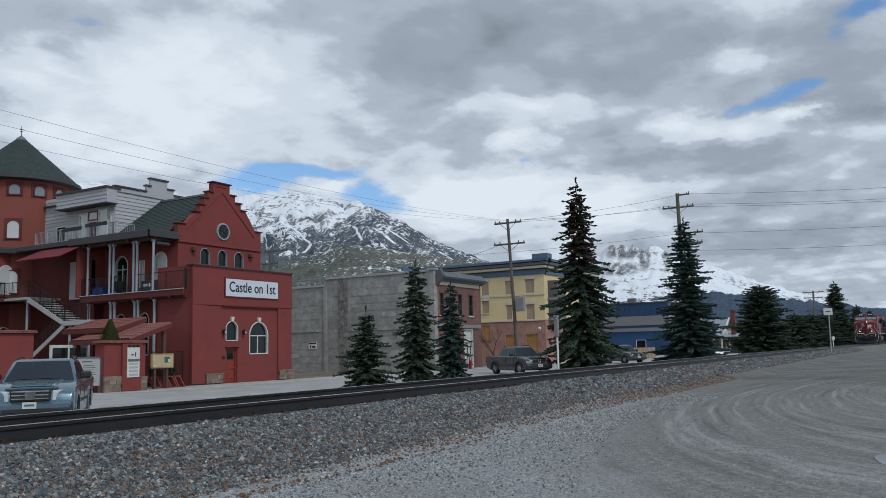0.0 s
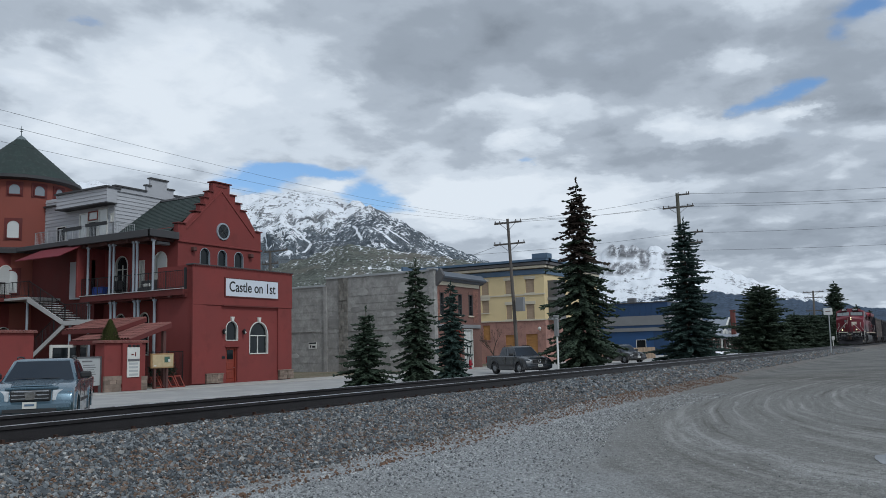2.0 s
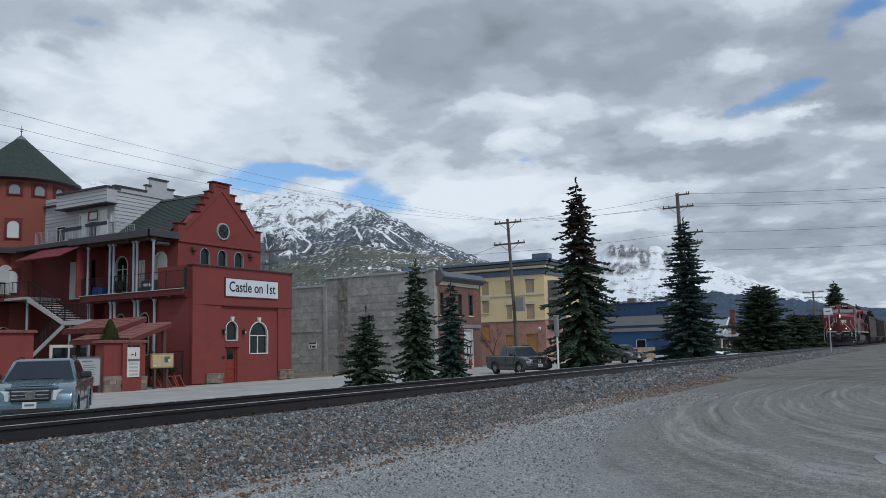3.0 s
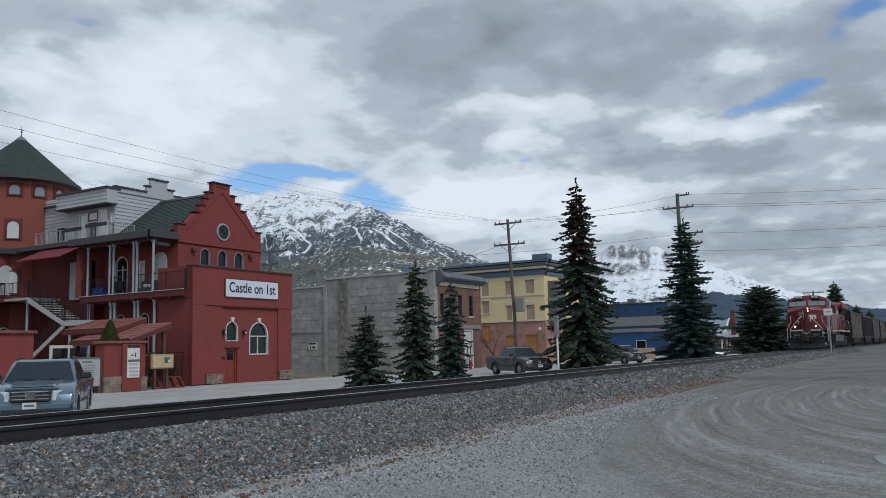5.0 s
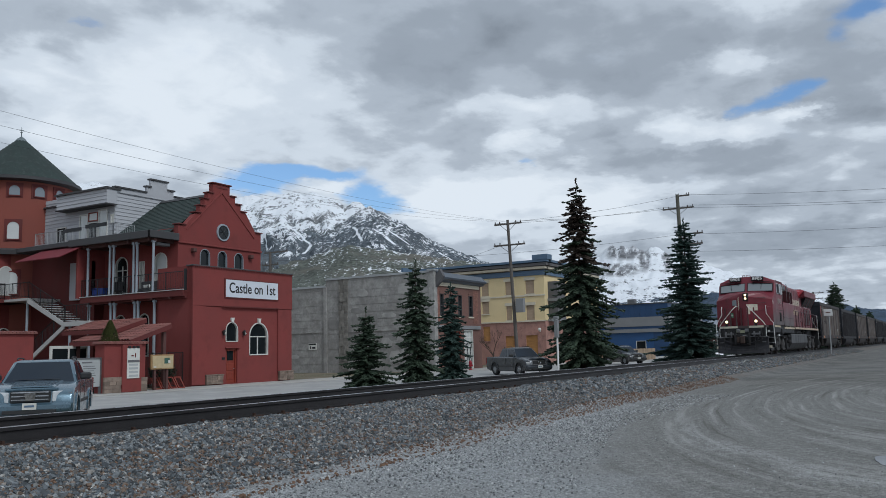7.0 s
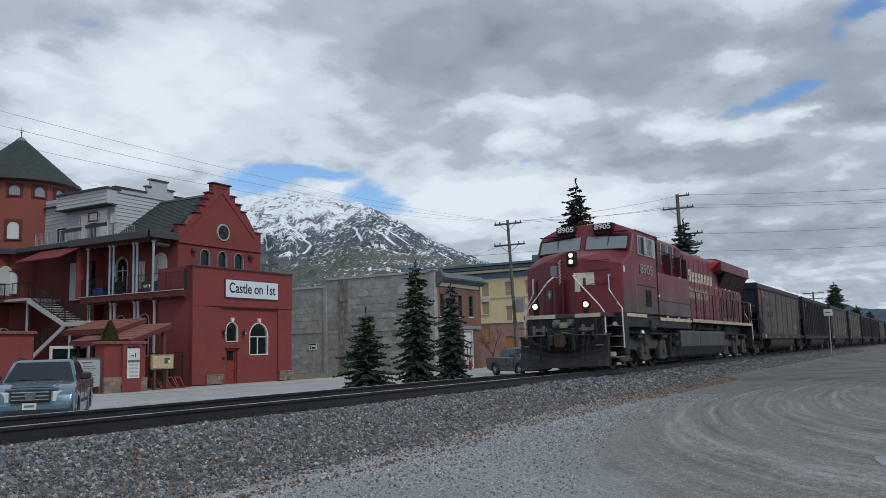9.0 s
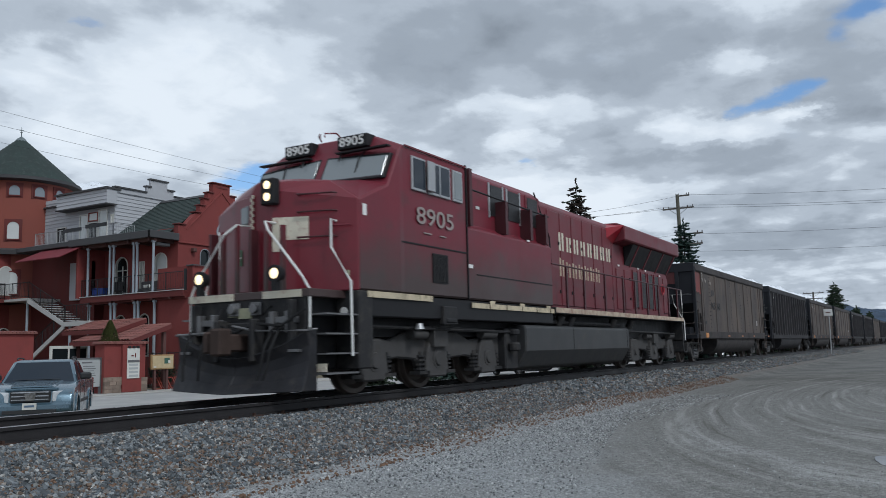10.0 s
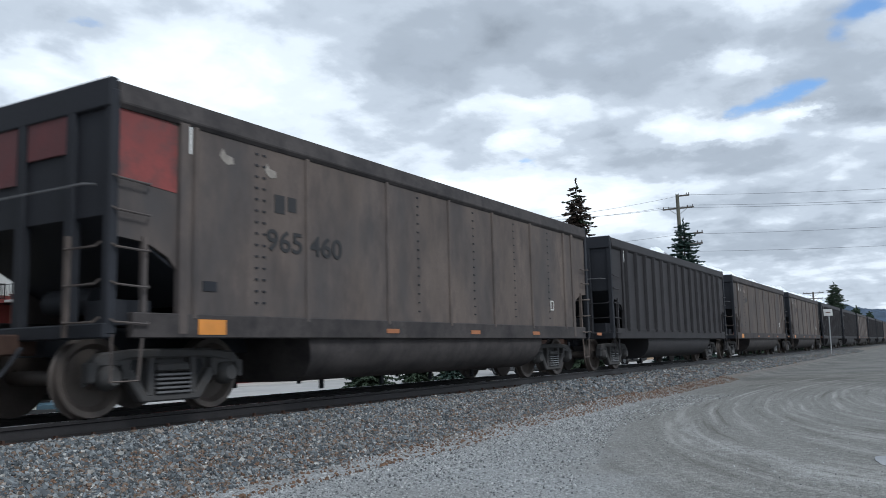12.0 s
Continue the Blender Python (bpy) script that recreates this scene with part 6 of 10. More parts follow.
    part("lantern_glass", Geo().box(34.43, 34.59, 38.53, 38.56, 5.85, 6.1), M["frame_white"], lamp)
    # red wall under the awning, its shade put in as the darker trim red
    part("recess_wall", Geo().box(34.2, 34.9, 45.5, 52.0, BASE, 8.3), M["stucco_dark"], h)
    part("grey_screen", Geo().box(33.9, 34.18, 45.45, 47.6, 5.0, 7.4), M["siding"], h)
    part("end_wall", Geo().box(32.9, 34.9, 45.45, 45.6, 4.98, 8.3), M["stucco"], h)
    for y, z in ((46.6, 7.75), (40.9, 4.5)):
        part("ceiling_lamp", Geo().lathe([(0, -0.05), (0.08, -0.03), (0.1, 0), (0, 0)], 10, (33.8, y, z)), M["cream_lamp"], h)
    aw = Geo().loft([[(31.4, 49.6, 7.45), (31.4, 45.2, 7.45), (31.4, 45.2, 7.40), (31.4, 49.6, 7.40)], [(33.1, 49.2, 8.3), (33.1, 45.2, 8.3), (33.1, 45.2, 8.25), (33.1, 49.2, 8.25)]])
    part("awning", aw, M["awning"], h, "burgundy canvas awning over the stair landing")

    # outside stair
    stair = part("stair_landing", Geo().box(31.9, 34.2, 48.9, 52.5, 5.0, 5.16), M["concrete_step"], h, "pale landing slab of the outside stair", bev=0.01)
    part("lower_landing", Geo().box(31.9, 34.2, 43.0, 45.3, 3.34, 3.50), M["concrete_step"], stair, bev=0.01)
    for i in range(10):
        y = 48.9 - 0.36 * (i + 1)
        part("tread", Geo().box(32.0, 33.6, y, y + 0.37, 5.08 - 0.166 * (i + 1), 5.13 - 0.166 * (i + 1)), M["concrete_step"], stair)
    part("stringer", Geo().prism([(48.95, 5.16), (48.95, 4.84), (45.3, 3.22), (45.3, 3.5)], "x", 31.9, 31.98), M["concrete_step"], stair)
    part("stringer", Geo().box(31.88, 31.98, 42.9, 45.3, 3.22, 3.5), M["concrete_step"], stair)
    part("stringer", Geo().prism([(45.2, 3.4), (45.2, 3.1), (48.4, 1.2), (48.4, 1.5)], "x", 31.9, 31.98), M["concrete_step"], stair)
    part("stringer", Geo().prism([(49.6, 1.55), (49.6, 1.25), (46.8, -0.4), (46.8, -0.1)], "x", 30.9, 31.0).box(30.9, 31.0, 49.6, 52.0, 1.25, 1.55), M["concrete_step"], stair)
    railing(stair, [(31.95, 52.4, 5.16), (31.95, 48.9, 5.16), (31.95, 45.3, 3.5), (31.95, 43.0, 3.5)], 1.0, M["iron"], 0.14)
    railing(stair, [(31.95, 45.2, 3.4), (31.95, 48.4, 1.4)], 0.95, M["iron"], 0.14)
    railing(stair, [(30.95, 51.8, 1.5), (30.95, 49.6, 1.5), (30.95, 46.8, -0.2)], 0.95, M["iron"], 0.14)
    for y in (49.2, 44.9, 43.1):
        part("stair_post", Geo().cyl((32.1, y, BASE), (32.1, y, 5.0 if y > 46 else 3.4), 0.08, n=8), M["post_grey"], stair, soft=40)

    # round tower
    tx, ty = 35.2, 55.4
    tower = part("tower", Geo().lathe([(3.55, BASE), (3.55, 13.7), (3.3, 13.7), (3.3, BASE)], 48, (tx, ty, 0)), M["tower"], h, "round terracotta stucco tower", soft=30)
    prof = [(4.05, 13.55)]
    for i in range(18):
        k0, k1 = i / 18, (i + 1) / 18
        prof += [(4.05 * (1 - k0) + 0.35 * k0, 13.62 + 3.35 * k0), (4.05 * (1 - k1) + 0.35 * k1 + 0.03, 13.62 + 3.35 * k1)]
    part("cone_roof", Geo().lathe(prof + [(0.0, 17.05)], 48, (tx, ty, 0)), M["shingle"], tower, "conical dark green shingle roof")
    part("eave", Geo().lathe([(3.5, 13.35), (4.1, 13.45), (4.1, 13.66), (3.5, 13.66)], 48, (tx, ty, 0)), M["trimwood"], tower, soft=30)
    part("finial_cap", Geo().lathe([(0.85, 16.35), (0.36, 17.02), (0.28, 17.12), (0.05, 17.3), (0.0, 17.3)], 12, (tx, ty, 0)), M["lead"], tower)
    part("finial", Geo().cyl((tx, ty, 17.2), (tx, ty, 18.0), 0.04, 0.02, 6).lathe([(0, 17.55), (0.1, 17.6), (0, 17.66)], 8, (tx, ty, 0)).box(tx - 0.16, tx + 0.16, ty - 0.03, ty + 0.03, 17.74, 17.79), M["lead"], tower)
    for z0, z1, w in ((12.3, 13.1, 0.80), (9.3, 10.6, 0.85), (5.6, 7.2, 0.9)):
        for a in (-175, -151, -127, -102, -78) if z0 > 12 else (-175, -151, -127):
            m = Matrix.Translation((tx, ty, 0)) @ Matrix.Rotation(radians(a + 90), 4, "Z") @ Matrix.Translation((0, -3.56, 0))
            rec = Geo().box(-w / 2 - 0.12, w / 2 + 0.12, 0.0, 0.1, z0 - 0.1, z1 + 0.12, m)
            wn = window(tower, m @ Matrix.Translation((0, -0.04, 0)), -w / 2, w / 2, z0, z1, M["stucco_dark"], bright if z0 < 12 else M["glass_mid"], True, inset=0.0)
            part("recess", rec, M["stucco_dark"], wn)
    part("tower_ledge", Geo().lathe([(3.5, 8.35), (4.3, 8.25), (4.35, 8.55), (3.5, 8.75)], 48, (tx, ty, 0)), M["trimwood"], tower, soft=30)
    low = part("lower_wing", Geo().box(26.0, 34.3, 52.6, 58.0, BASE, 8.25).box(20.0, 30.0, 55.0, 62.0, BASE, 8.25), M["stucco"], h)
    tb = part("tower_balcony", Geo().box(24.0, 33.2, 51.4, 52.7, 4.95, 5.2).box(31.9, 33.3, 51.4, 54.0, 4.95, 5.2), M["stucco_dark"], h, "balcony below the tower", bev=0.01)
    railing(tb, [(31.95, 52.4, 5.2), (31.95, 51.45, 5.2), (24.0, 51.45, 5.2)], 1.0, M["iron"], 0.14)
    fl = facing(0, 52.58, 0, 0)
    for ua in (26.4, 28.3, 30.2, 32.2):
        window(low, fl, ua, ua + 0.95, 5.55, 7.5, M["frame_white"], bright, True, inset=0.0)
        window(low, fl, ua, ua + 0.95, 1.0, 3.4, M["frame_white"], M["glass"], True, (2.6,), inset=0.0)
    for x in (29.0, 31.2):
        part("lower_post", Geo().cyl((x, 51.6, BASE), (x, 51.6, 4.95), 0.09, n=8), M["post_grey"], tb, soft=40)


M["sign_white"] = surface("sign_board_paint", (0.62, 0.66, 0.72), 0.5, 0, 0.05, 1, 30, 0.03)
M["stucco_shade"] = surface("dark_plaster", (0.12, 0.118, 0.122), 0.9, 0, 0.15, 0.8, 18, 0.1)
M["lead"] = surface("grey_lead", (0.16, 0.19, 0.20), 0.5, 0.4, 0.15, 2, 30, 0.05)
# upper tower panes: the sky's reflection is part of the tint
M["glass_mid"] = pane("sky_glass", (0.20, 0.23, 0.26), 0.06)
build_hotel()


# ---------------------------------------------------------------- forecourt of the hotel
def build_pillar(x0, x1, y0, y1, top, label):
    p = thing("gate_pillar", pose(0, 0, 0), label, "gate pillar", "gate pillars")
    body = part("pillar_body", Geo().box(x0, x1, y0, y1, BASE - 0.05, top), M["stucco"], p, bev=0.02)
    n = max(4, int((x1 - x0) / 0.16))
    for i in range(n):
        xa = x0 - 0.1 + (x1 - x0 + 0.2) * i / n
        w = (x1 - x0 + 0.2) / n
        part("cap_tile", Geo().prism([(xa, top), (xa + w * 0.15, top + 0.09), (xa + w * 0.5, top + 0.13), (xa + w * 0.85, top + 0.09), (xa + w, top)], "y", y0 - 0.12, y1 + 0.12), M["tile_roof"], p)
    return p


def build_forecourt():
    p = build_pillar(26.5, 28.95, 34.4, 35.1, 1.98, "red stucco gate pillar with clay tile cap and directory board")
    part("front_pier", Geo().box(27.45, 28.6, 34.24, 34.4, BASE, 1.94), M["stucco"], p, bev=0.02)
    rnd = random.Random(5)
    for xa, xb in ((26.45, 27.45), (28.6, 29.0)):
        z = BASE
        for r in range(4):
            x, hgt = xa, 0.16 + 0.05 * rnd.random()
            while x < xb - 0.04:
                w = min(0.25 + 0.25 * rnd.random(), xb - x)
                part("stone", Geo().box(x + 0.008, x + w - 0.008, 34.30 - 0.02 * rnd.random(), 34.42, z + 0.006, z + hgt), M["stone_base"], p)
                x += w
            z += hgt
    bd = part("directory_board", Geo().box(27.68, 28.42, 34.19, 34.24, 0.28, 1.76), M["frame_white"], p, "white directory board with grey lines", bev=0.01)
    for z in (0.36, 0.54, 0.72, 0.9):
        part("board_line", Geo().box(27.78, 28.32, 34.182, 34.19, z, z + 0.1), M["sign_grey"], bd)
    part("board_header", Geo().box(27.70, 28.40, 34.182, 34.19, 1.06, 1.18), M["steel"], bd)
    part("board_mark", Geo().box(27.9, 28.05, 34.182, 34.19, 1.36, 1.42).box(28.12, 28.18, 34.182, 34.19, 1.3, 1.52), M["stucco_dark"], bd)
    part("board_clip", Geo().box(27.74, 27.88, 34.17, 34.24, 1.76, 1.88).box(28.0, 28.14, 34.17, 34.24, 1.76, 1.88).box(28.24, 28.38, 34.17, 34.24, 1.76, 1.88), M["iron"], bd)
    build_pillar(19.2, 22.75, 34.3, 35.2, 2.44, "wide red stucco wall pier with clay tile cap")
    # clipped conifer behind the pillar
    # information panel
    ip = thing("information_panel", pose(0, 0, 0), "grey framed information panel standing by the gate", "sign board")
    part("panel", Geo().box(25.05, 26.45, 34.62, 34.70, -0.05, 1.28), M["sign_grey"], ip, bev=0.01)
    part("panel_frame", Geo().box(25.0, 26.5, 34.58, 34.74, 1.28, 1.34).box(25.0, 25.06, 34.58, 34.74, BASE, 1.28).box(26.44, 26.5, 34.58, 34.74, BASE, 1.28), M["steel"], ip)
    for i in range(8):
        part("text_line", Geo().box(25.5, 26.2 - 0.05 * (i % 3), 34.612, 34.62, 0.15 + i * 0.11, 0.18 + i * 0.11), M["steel"], ip)
    part("heading", Geo().box(25.45, 26.0, 34.612, 34.62, 1.08, 1.15), M["steel"], ip)
    # gate roof
    gr = thing("gate_canopy", pose(0, 0, 0), "lean-to canopy of red clay tiles on dark posts over the gate", "canopy")
    for (xa, xb, ya, yb, za, zb) in ((28.35, 31.0, 34.9, 39.6, 2.16, 3.02), (29.3, 31.3, 37.2, 41.6, 2.80, 3.40)):
        n = int((yb - ya) / 0.22)
        part("roof_deck", Geo().prism([(xa, za - 0.10), (xb, zb - 0.10), (xb, zb), (xa, za)], "y", ya, yb), M["soffit"], gr)
        for i in range(n):
            y = ya + (yb - ya) * i / n
            w = (yb - ya) / n
            g = Geo()
            for k in range(6):
                k0, k1 = k / 6, (k + 1.08) / 6
                pts = lambda kk, o: [(xa + (xb - xa) * kk, y + w * f, za + (zb - za) * kk + o + hh) for f, hh in ((0.0, 0), (0.2, 0.05), (0.5, 0.075), (0.8, 0.05), (1.0, 0))]
                g.loft([pts(k0, 0.03), pts(k1, 0.005)], caps=False)
            part("roof_tile", g, M["tile_roof"], gr)
        part("fascia", Geo().prism([(xa, za - 0.22), (xb, zb - 0.22), (xb, zb + 0.02), (xa, za + 0.02)], "y", ya - 0.06, ya), M["stucco_dark"], gr)
        part("fascia", Geo().box(xa - 0.06, xa, ya, yb, za - 0.2, za + 0.02), M["stucco_dark"], gr)
    for x, y in ((30.7, 35.1), (30.7, 39.3), (28.6, 39.3), (29.1, 35.15)):
        part("canopy_post", Geo().box(x - 0.09, x + 0.09, y - 0.09, y + 0.09, BASE, 2.6 if x > 30 else 2.2), M["soffit"], gr)
    part("office_window", Geo().box(27.0, 29.2, 39.3, 39.4, 0.3, 2.0), M["frame_white"], gr, "pale framed gatehouse window")
    part("office_pane", Geo().box(27.12, 28.0, 39.28, 39.3, 0.9, 1.85).box(28.12, 29.1, 39.28, 39.3, 0.9, 1.85), M["glass"], gr)
    # notice case and racks
    nc = thing("notice_case", pose(0, 0, 0), "wooden framed notice case with a cork back on two posts", "notice board")
    part("case_frame", Geo().box(29.45, 30.92, 34.55, 34.68, 0.66, 1.42), M["oak"], nc, bev=0.02)
    part("cork", Geo().box(29.52, 30.85, 34.535, 34.55, 0.73, 1.35), M["cork"], nc)
    part("paper", Geo().box(30.28, 30.62, 34.527, 34.535, 0.95, 1.25), M["leaf_green"], nc)
    part("paper", Geo().box(30.52, 30.66, 34.522, 34.527, 0.98, 1.12).box(29.6, 29.75, 34.527, 34.535, 0.76, 0.82), M["frame_white"], nc)
    part("case_post", Geo().box(29.7, 29.82, 34.62, 34.74, BASE, 0.66), M["soffit"], nc)
    part("case_post", Geo().box(30.5, 30.62, 34.62, 34.74, BASE, 0.66), M["soffit"], nc)
    fe = thing("iron_fence", pose(0, 0, 0), "black iron railing across the courtyard", "fence")
    railing(fe, [(29.2, 35.4, BASE), (33.4, 36.6, BASE)], 1.9, M["iron"], 0.12, apart=True)
    railing(fe, [(22.8, 35.0, BASE), (26.4, 35.0, BASE)], 0.9, M["iron"], 0.12, apart=True)
    gate = part("gate_leaf", Geo().box(29.1, 29.35, 34.9, 35.3, BASE, 2.2), M["iron"], fe)
    rk = thing("bicycle_rack", pose(30.1, 34.95, BASE), "low reddish wooden slatted rack on the pavement", "rack")
    for i in range(4):
        g = Geo()
        for dx in (0.0, 0.38):
            g.loft([[(i * 0.52 + dx + a, b, 0) for a, b in ((0, 0), (0.07, 0), (0.07, 0.06), (0, 0.06))], [(i * 0.52 + dx - 0.16 + a, b + 0.25, 0.62) for a, b in ((0, 0), (0.07, 0), (0.07, 0.06), (0, 0.06))]])
        g.box(i * 0.52 - 0.14, i * 0.52 + 0.3, 0.22, 0.30, 0.56, 0.62).box(i * 0.52, i * 0.52 + 0.42, -0.01, 0.06, 0.0, 0.06)
        part("rack_frame", g, M["door_wood"], rk)
    # balcony furniture
    sofa = thing("balcony_sofa", pose(33.6, 39.0, 4.98), "dark wicker sofa on the balcony", "sofa")
    part("seat", Geo().box(0, 0.75, 0, 2.2, 0.0, 0.42), M["trimwood"], sofa, bev=0.05)
    part("backrest", Geo().box(0.6, 0.8, 0, 2.2, 0.42, 0.9), M["trimwood"], sofa, bev=0.05)
    part("cushion", Geo().box(-0.02, 0.1, 0.7, 1.3, 0.42, 0.62), M["frame_white"], sofa, bev=0.04)
    bin_ = thing("blue_storage_box", pose(33.55, 43.9, 4.98), "blue plastic storage box on the balcony", "box")
    part("bin", Geo().box(0, 0.6, 0, 1.0, 0, 0.6), M["blue_plastic"], bin_, bev=0.03)
    part("bin_lid", Geo().box(-0.03, 0.63, -0.03, 1.03, 0.6, 0.66), M["blue_plastic"], bin_, bev=0.02)
    for y in (42.9, 43.35):
        ch = thing("balcony_chair", pose(33.6, y - 0.2, 4.98), "dark garden chair on the balcony", "chair", "balcony chairs")
        part("seat", Geo().box(0, 0.5, 0, 0.4, 0.40, 0.46), M["iron"], ch)
        part("backrest", Geo().box(0.46, 0.52, 0, 0.4, 0.46, 1.0), M["iron"], ch)
        for a in (0.02, 0.44):
            for b in (0.02, 0.34):
                part("leg", Geo().box(a, a + 0.04, b, b + 0.04, 0, 0.4), M["iron"], ch)


M["sign_grey"] = surface("grey_sign_face", (0.40, 0.42, 0.42), 0.6, 0, 0.06, 2, 30, 0.03)
M["oak"] = surface("honey_wood", (0.36, 0.22, 0.10), 0.6, 0, 0.2, 3, 25, 0.1)
M["cork"] = surface("cork_board", (0.50, 0.40, 0.24), 0.9, 0, 0.15, 4, 60, 0.1)
M["leaf_green"] = surface("green_print", (0.05, 0.12, 0.09), 0.6, 0, 0.3, 12, 40, 0.0)
M["blue_plastic"] = surface("blue_plastic", (0.02, 0.06, 0.30), 0.5, 0, 0.1, 3, 30, 0.05)
build_forecourt()


# ---------------------------------------------------------------- grey rendered building with a brick front
M["old_render"] = surface("patched_grey_render", (0.34, 0.335, 0.32), 0.92, 0, 0.3, 1.1, 7, 0.5, dirt=(0.20, 0.195, 0.185), dirt_amount=0.7, spread=((0.42, 0.415, 0.40), 0.5, 0.5, 0.66))
M["rubble"] = surface("rubble_stone", (0.22, 0.21, 0.19), 0.95, 0, 0.35, 3, 14, 0.8, per_piece=0.25)
M["cap_metal"] = surface("pale_metal_cap", (0.42, 0.44, 0.45), 0.5, 0.3, 0.1, 1, 25, 0.05)
M["cornice_grey"] = surface("blue_grey_sheet_metal", (0.10, 0.118, 0.145), 0.45, 0.4, 0.15, 1, 25, 0.05)
M["cream_band"] = surface("cream_band_paint", (0.62, 0.56, 0.44), 0.8, 0, 0.1, 1, 25, 0.1)
M["brick_red"] = surface("brown_brick", (0.27, 0.13, 0.10), 0.9, 0, 0.25, 5, 30, 0.4, per_piece=0.2)
M["mortar"] = surface("brick_wall_base", (0.19, 0.10, 0.082), 0.92, 0, 0.22, 6, 22, 0.5, dirt=(0.10, 0.06, 0.05), dirt_amount=0.4)
M["pink_brick"] = surface("painted_pink_brick", (0.40, 0.22, 0.18), 0.9, 0, 0.2, 0.8, 18, 0.4, dirt=(0.20, 0.115, 0.10), dirt_amount=0.45)
M["yellow_wall"] = surface("faded_yellow_paint", (0.72, 0.58, 0.33), 0.88, 0, 0.08, 0.5, 18, 0.15)
M["ply"] = surface("weathered_plywood", (0.40, 0.30, 0.21), 0.85, 0, 0.15, 1.4, 20, 0.1, stretch=(1, 1, 4))
M["ply_orange"] = surface("orange_plywood", (0.42, 0.21, 0.07), 0.8, 0, 0.2, 1.4, 20, 0.1, stretch=(1, 1, 4))
M["blue_trim"] = surface("slate_blue_trim", (0.09, 0.15, 0.23), 0.6, 0, 0.12, 1, 25, 0.05)
M["blue_metal"] = surface("dark_blue_cladding", (0.022, 0.062, 0.150), 0.5, 0.1, 0.12, 0.5, 25, 0.05)
M["blue_light"] = surface("blue_cladding", (0.026, 0.085, 0.22), 0.5, 0.1, 0.12, 0.5, 25, 0.05)
M["grey_band"] = surface("grey_band_cladding", (0.22, 0.225, 0.23), 0.6, 0, 0.1, 0.5, 25, 0.05)
M["cedar"] = surface("weathered_cedar", (0.34, 0.25, 0.17), 0.85, 0, 0.2, 2, 25, 0.2, per_piece=0.2, stretch=(4, 4, 1))
M["roof_grey"] = surface("pale_metal_roof", (0.24, 0.27, 0.31), 0.6, 0.1, 0.1, 0.5, 20, 0.1)
M["brown_wall"] = surface("brown_boards", (0.10, 0.055, 0.045), 0.85, 0, 0.25, 1, 20, 0.2)
M["brick_chimney"] = surface("red_chimney_brick", (0.16, 0.055, 0.045), 0.9, 0, 0.2, 4, 25, 0.3)
M["snow"] = surface("old_snow", (0.78, 0.80, 0.83), 0.8, 0, 0.06, 1, 12, 0.3)


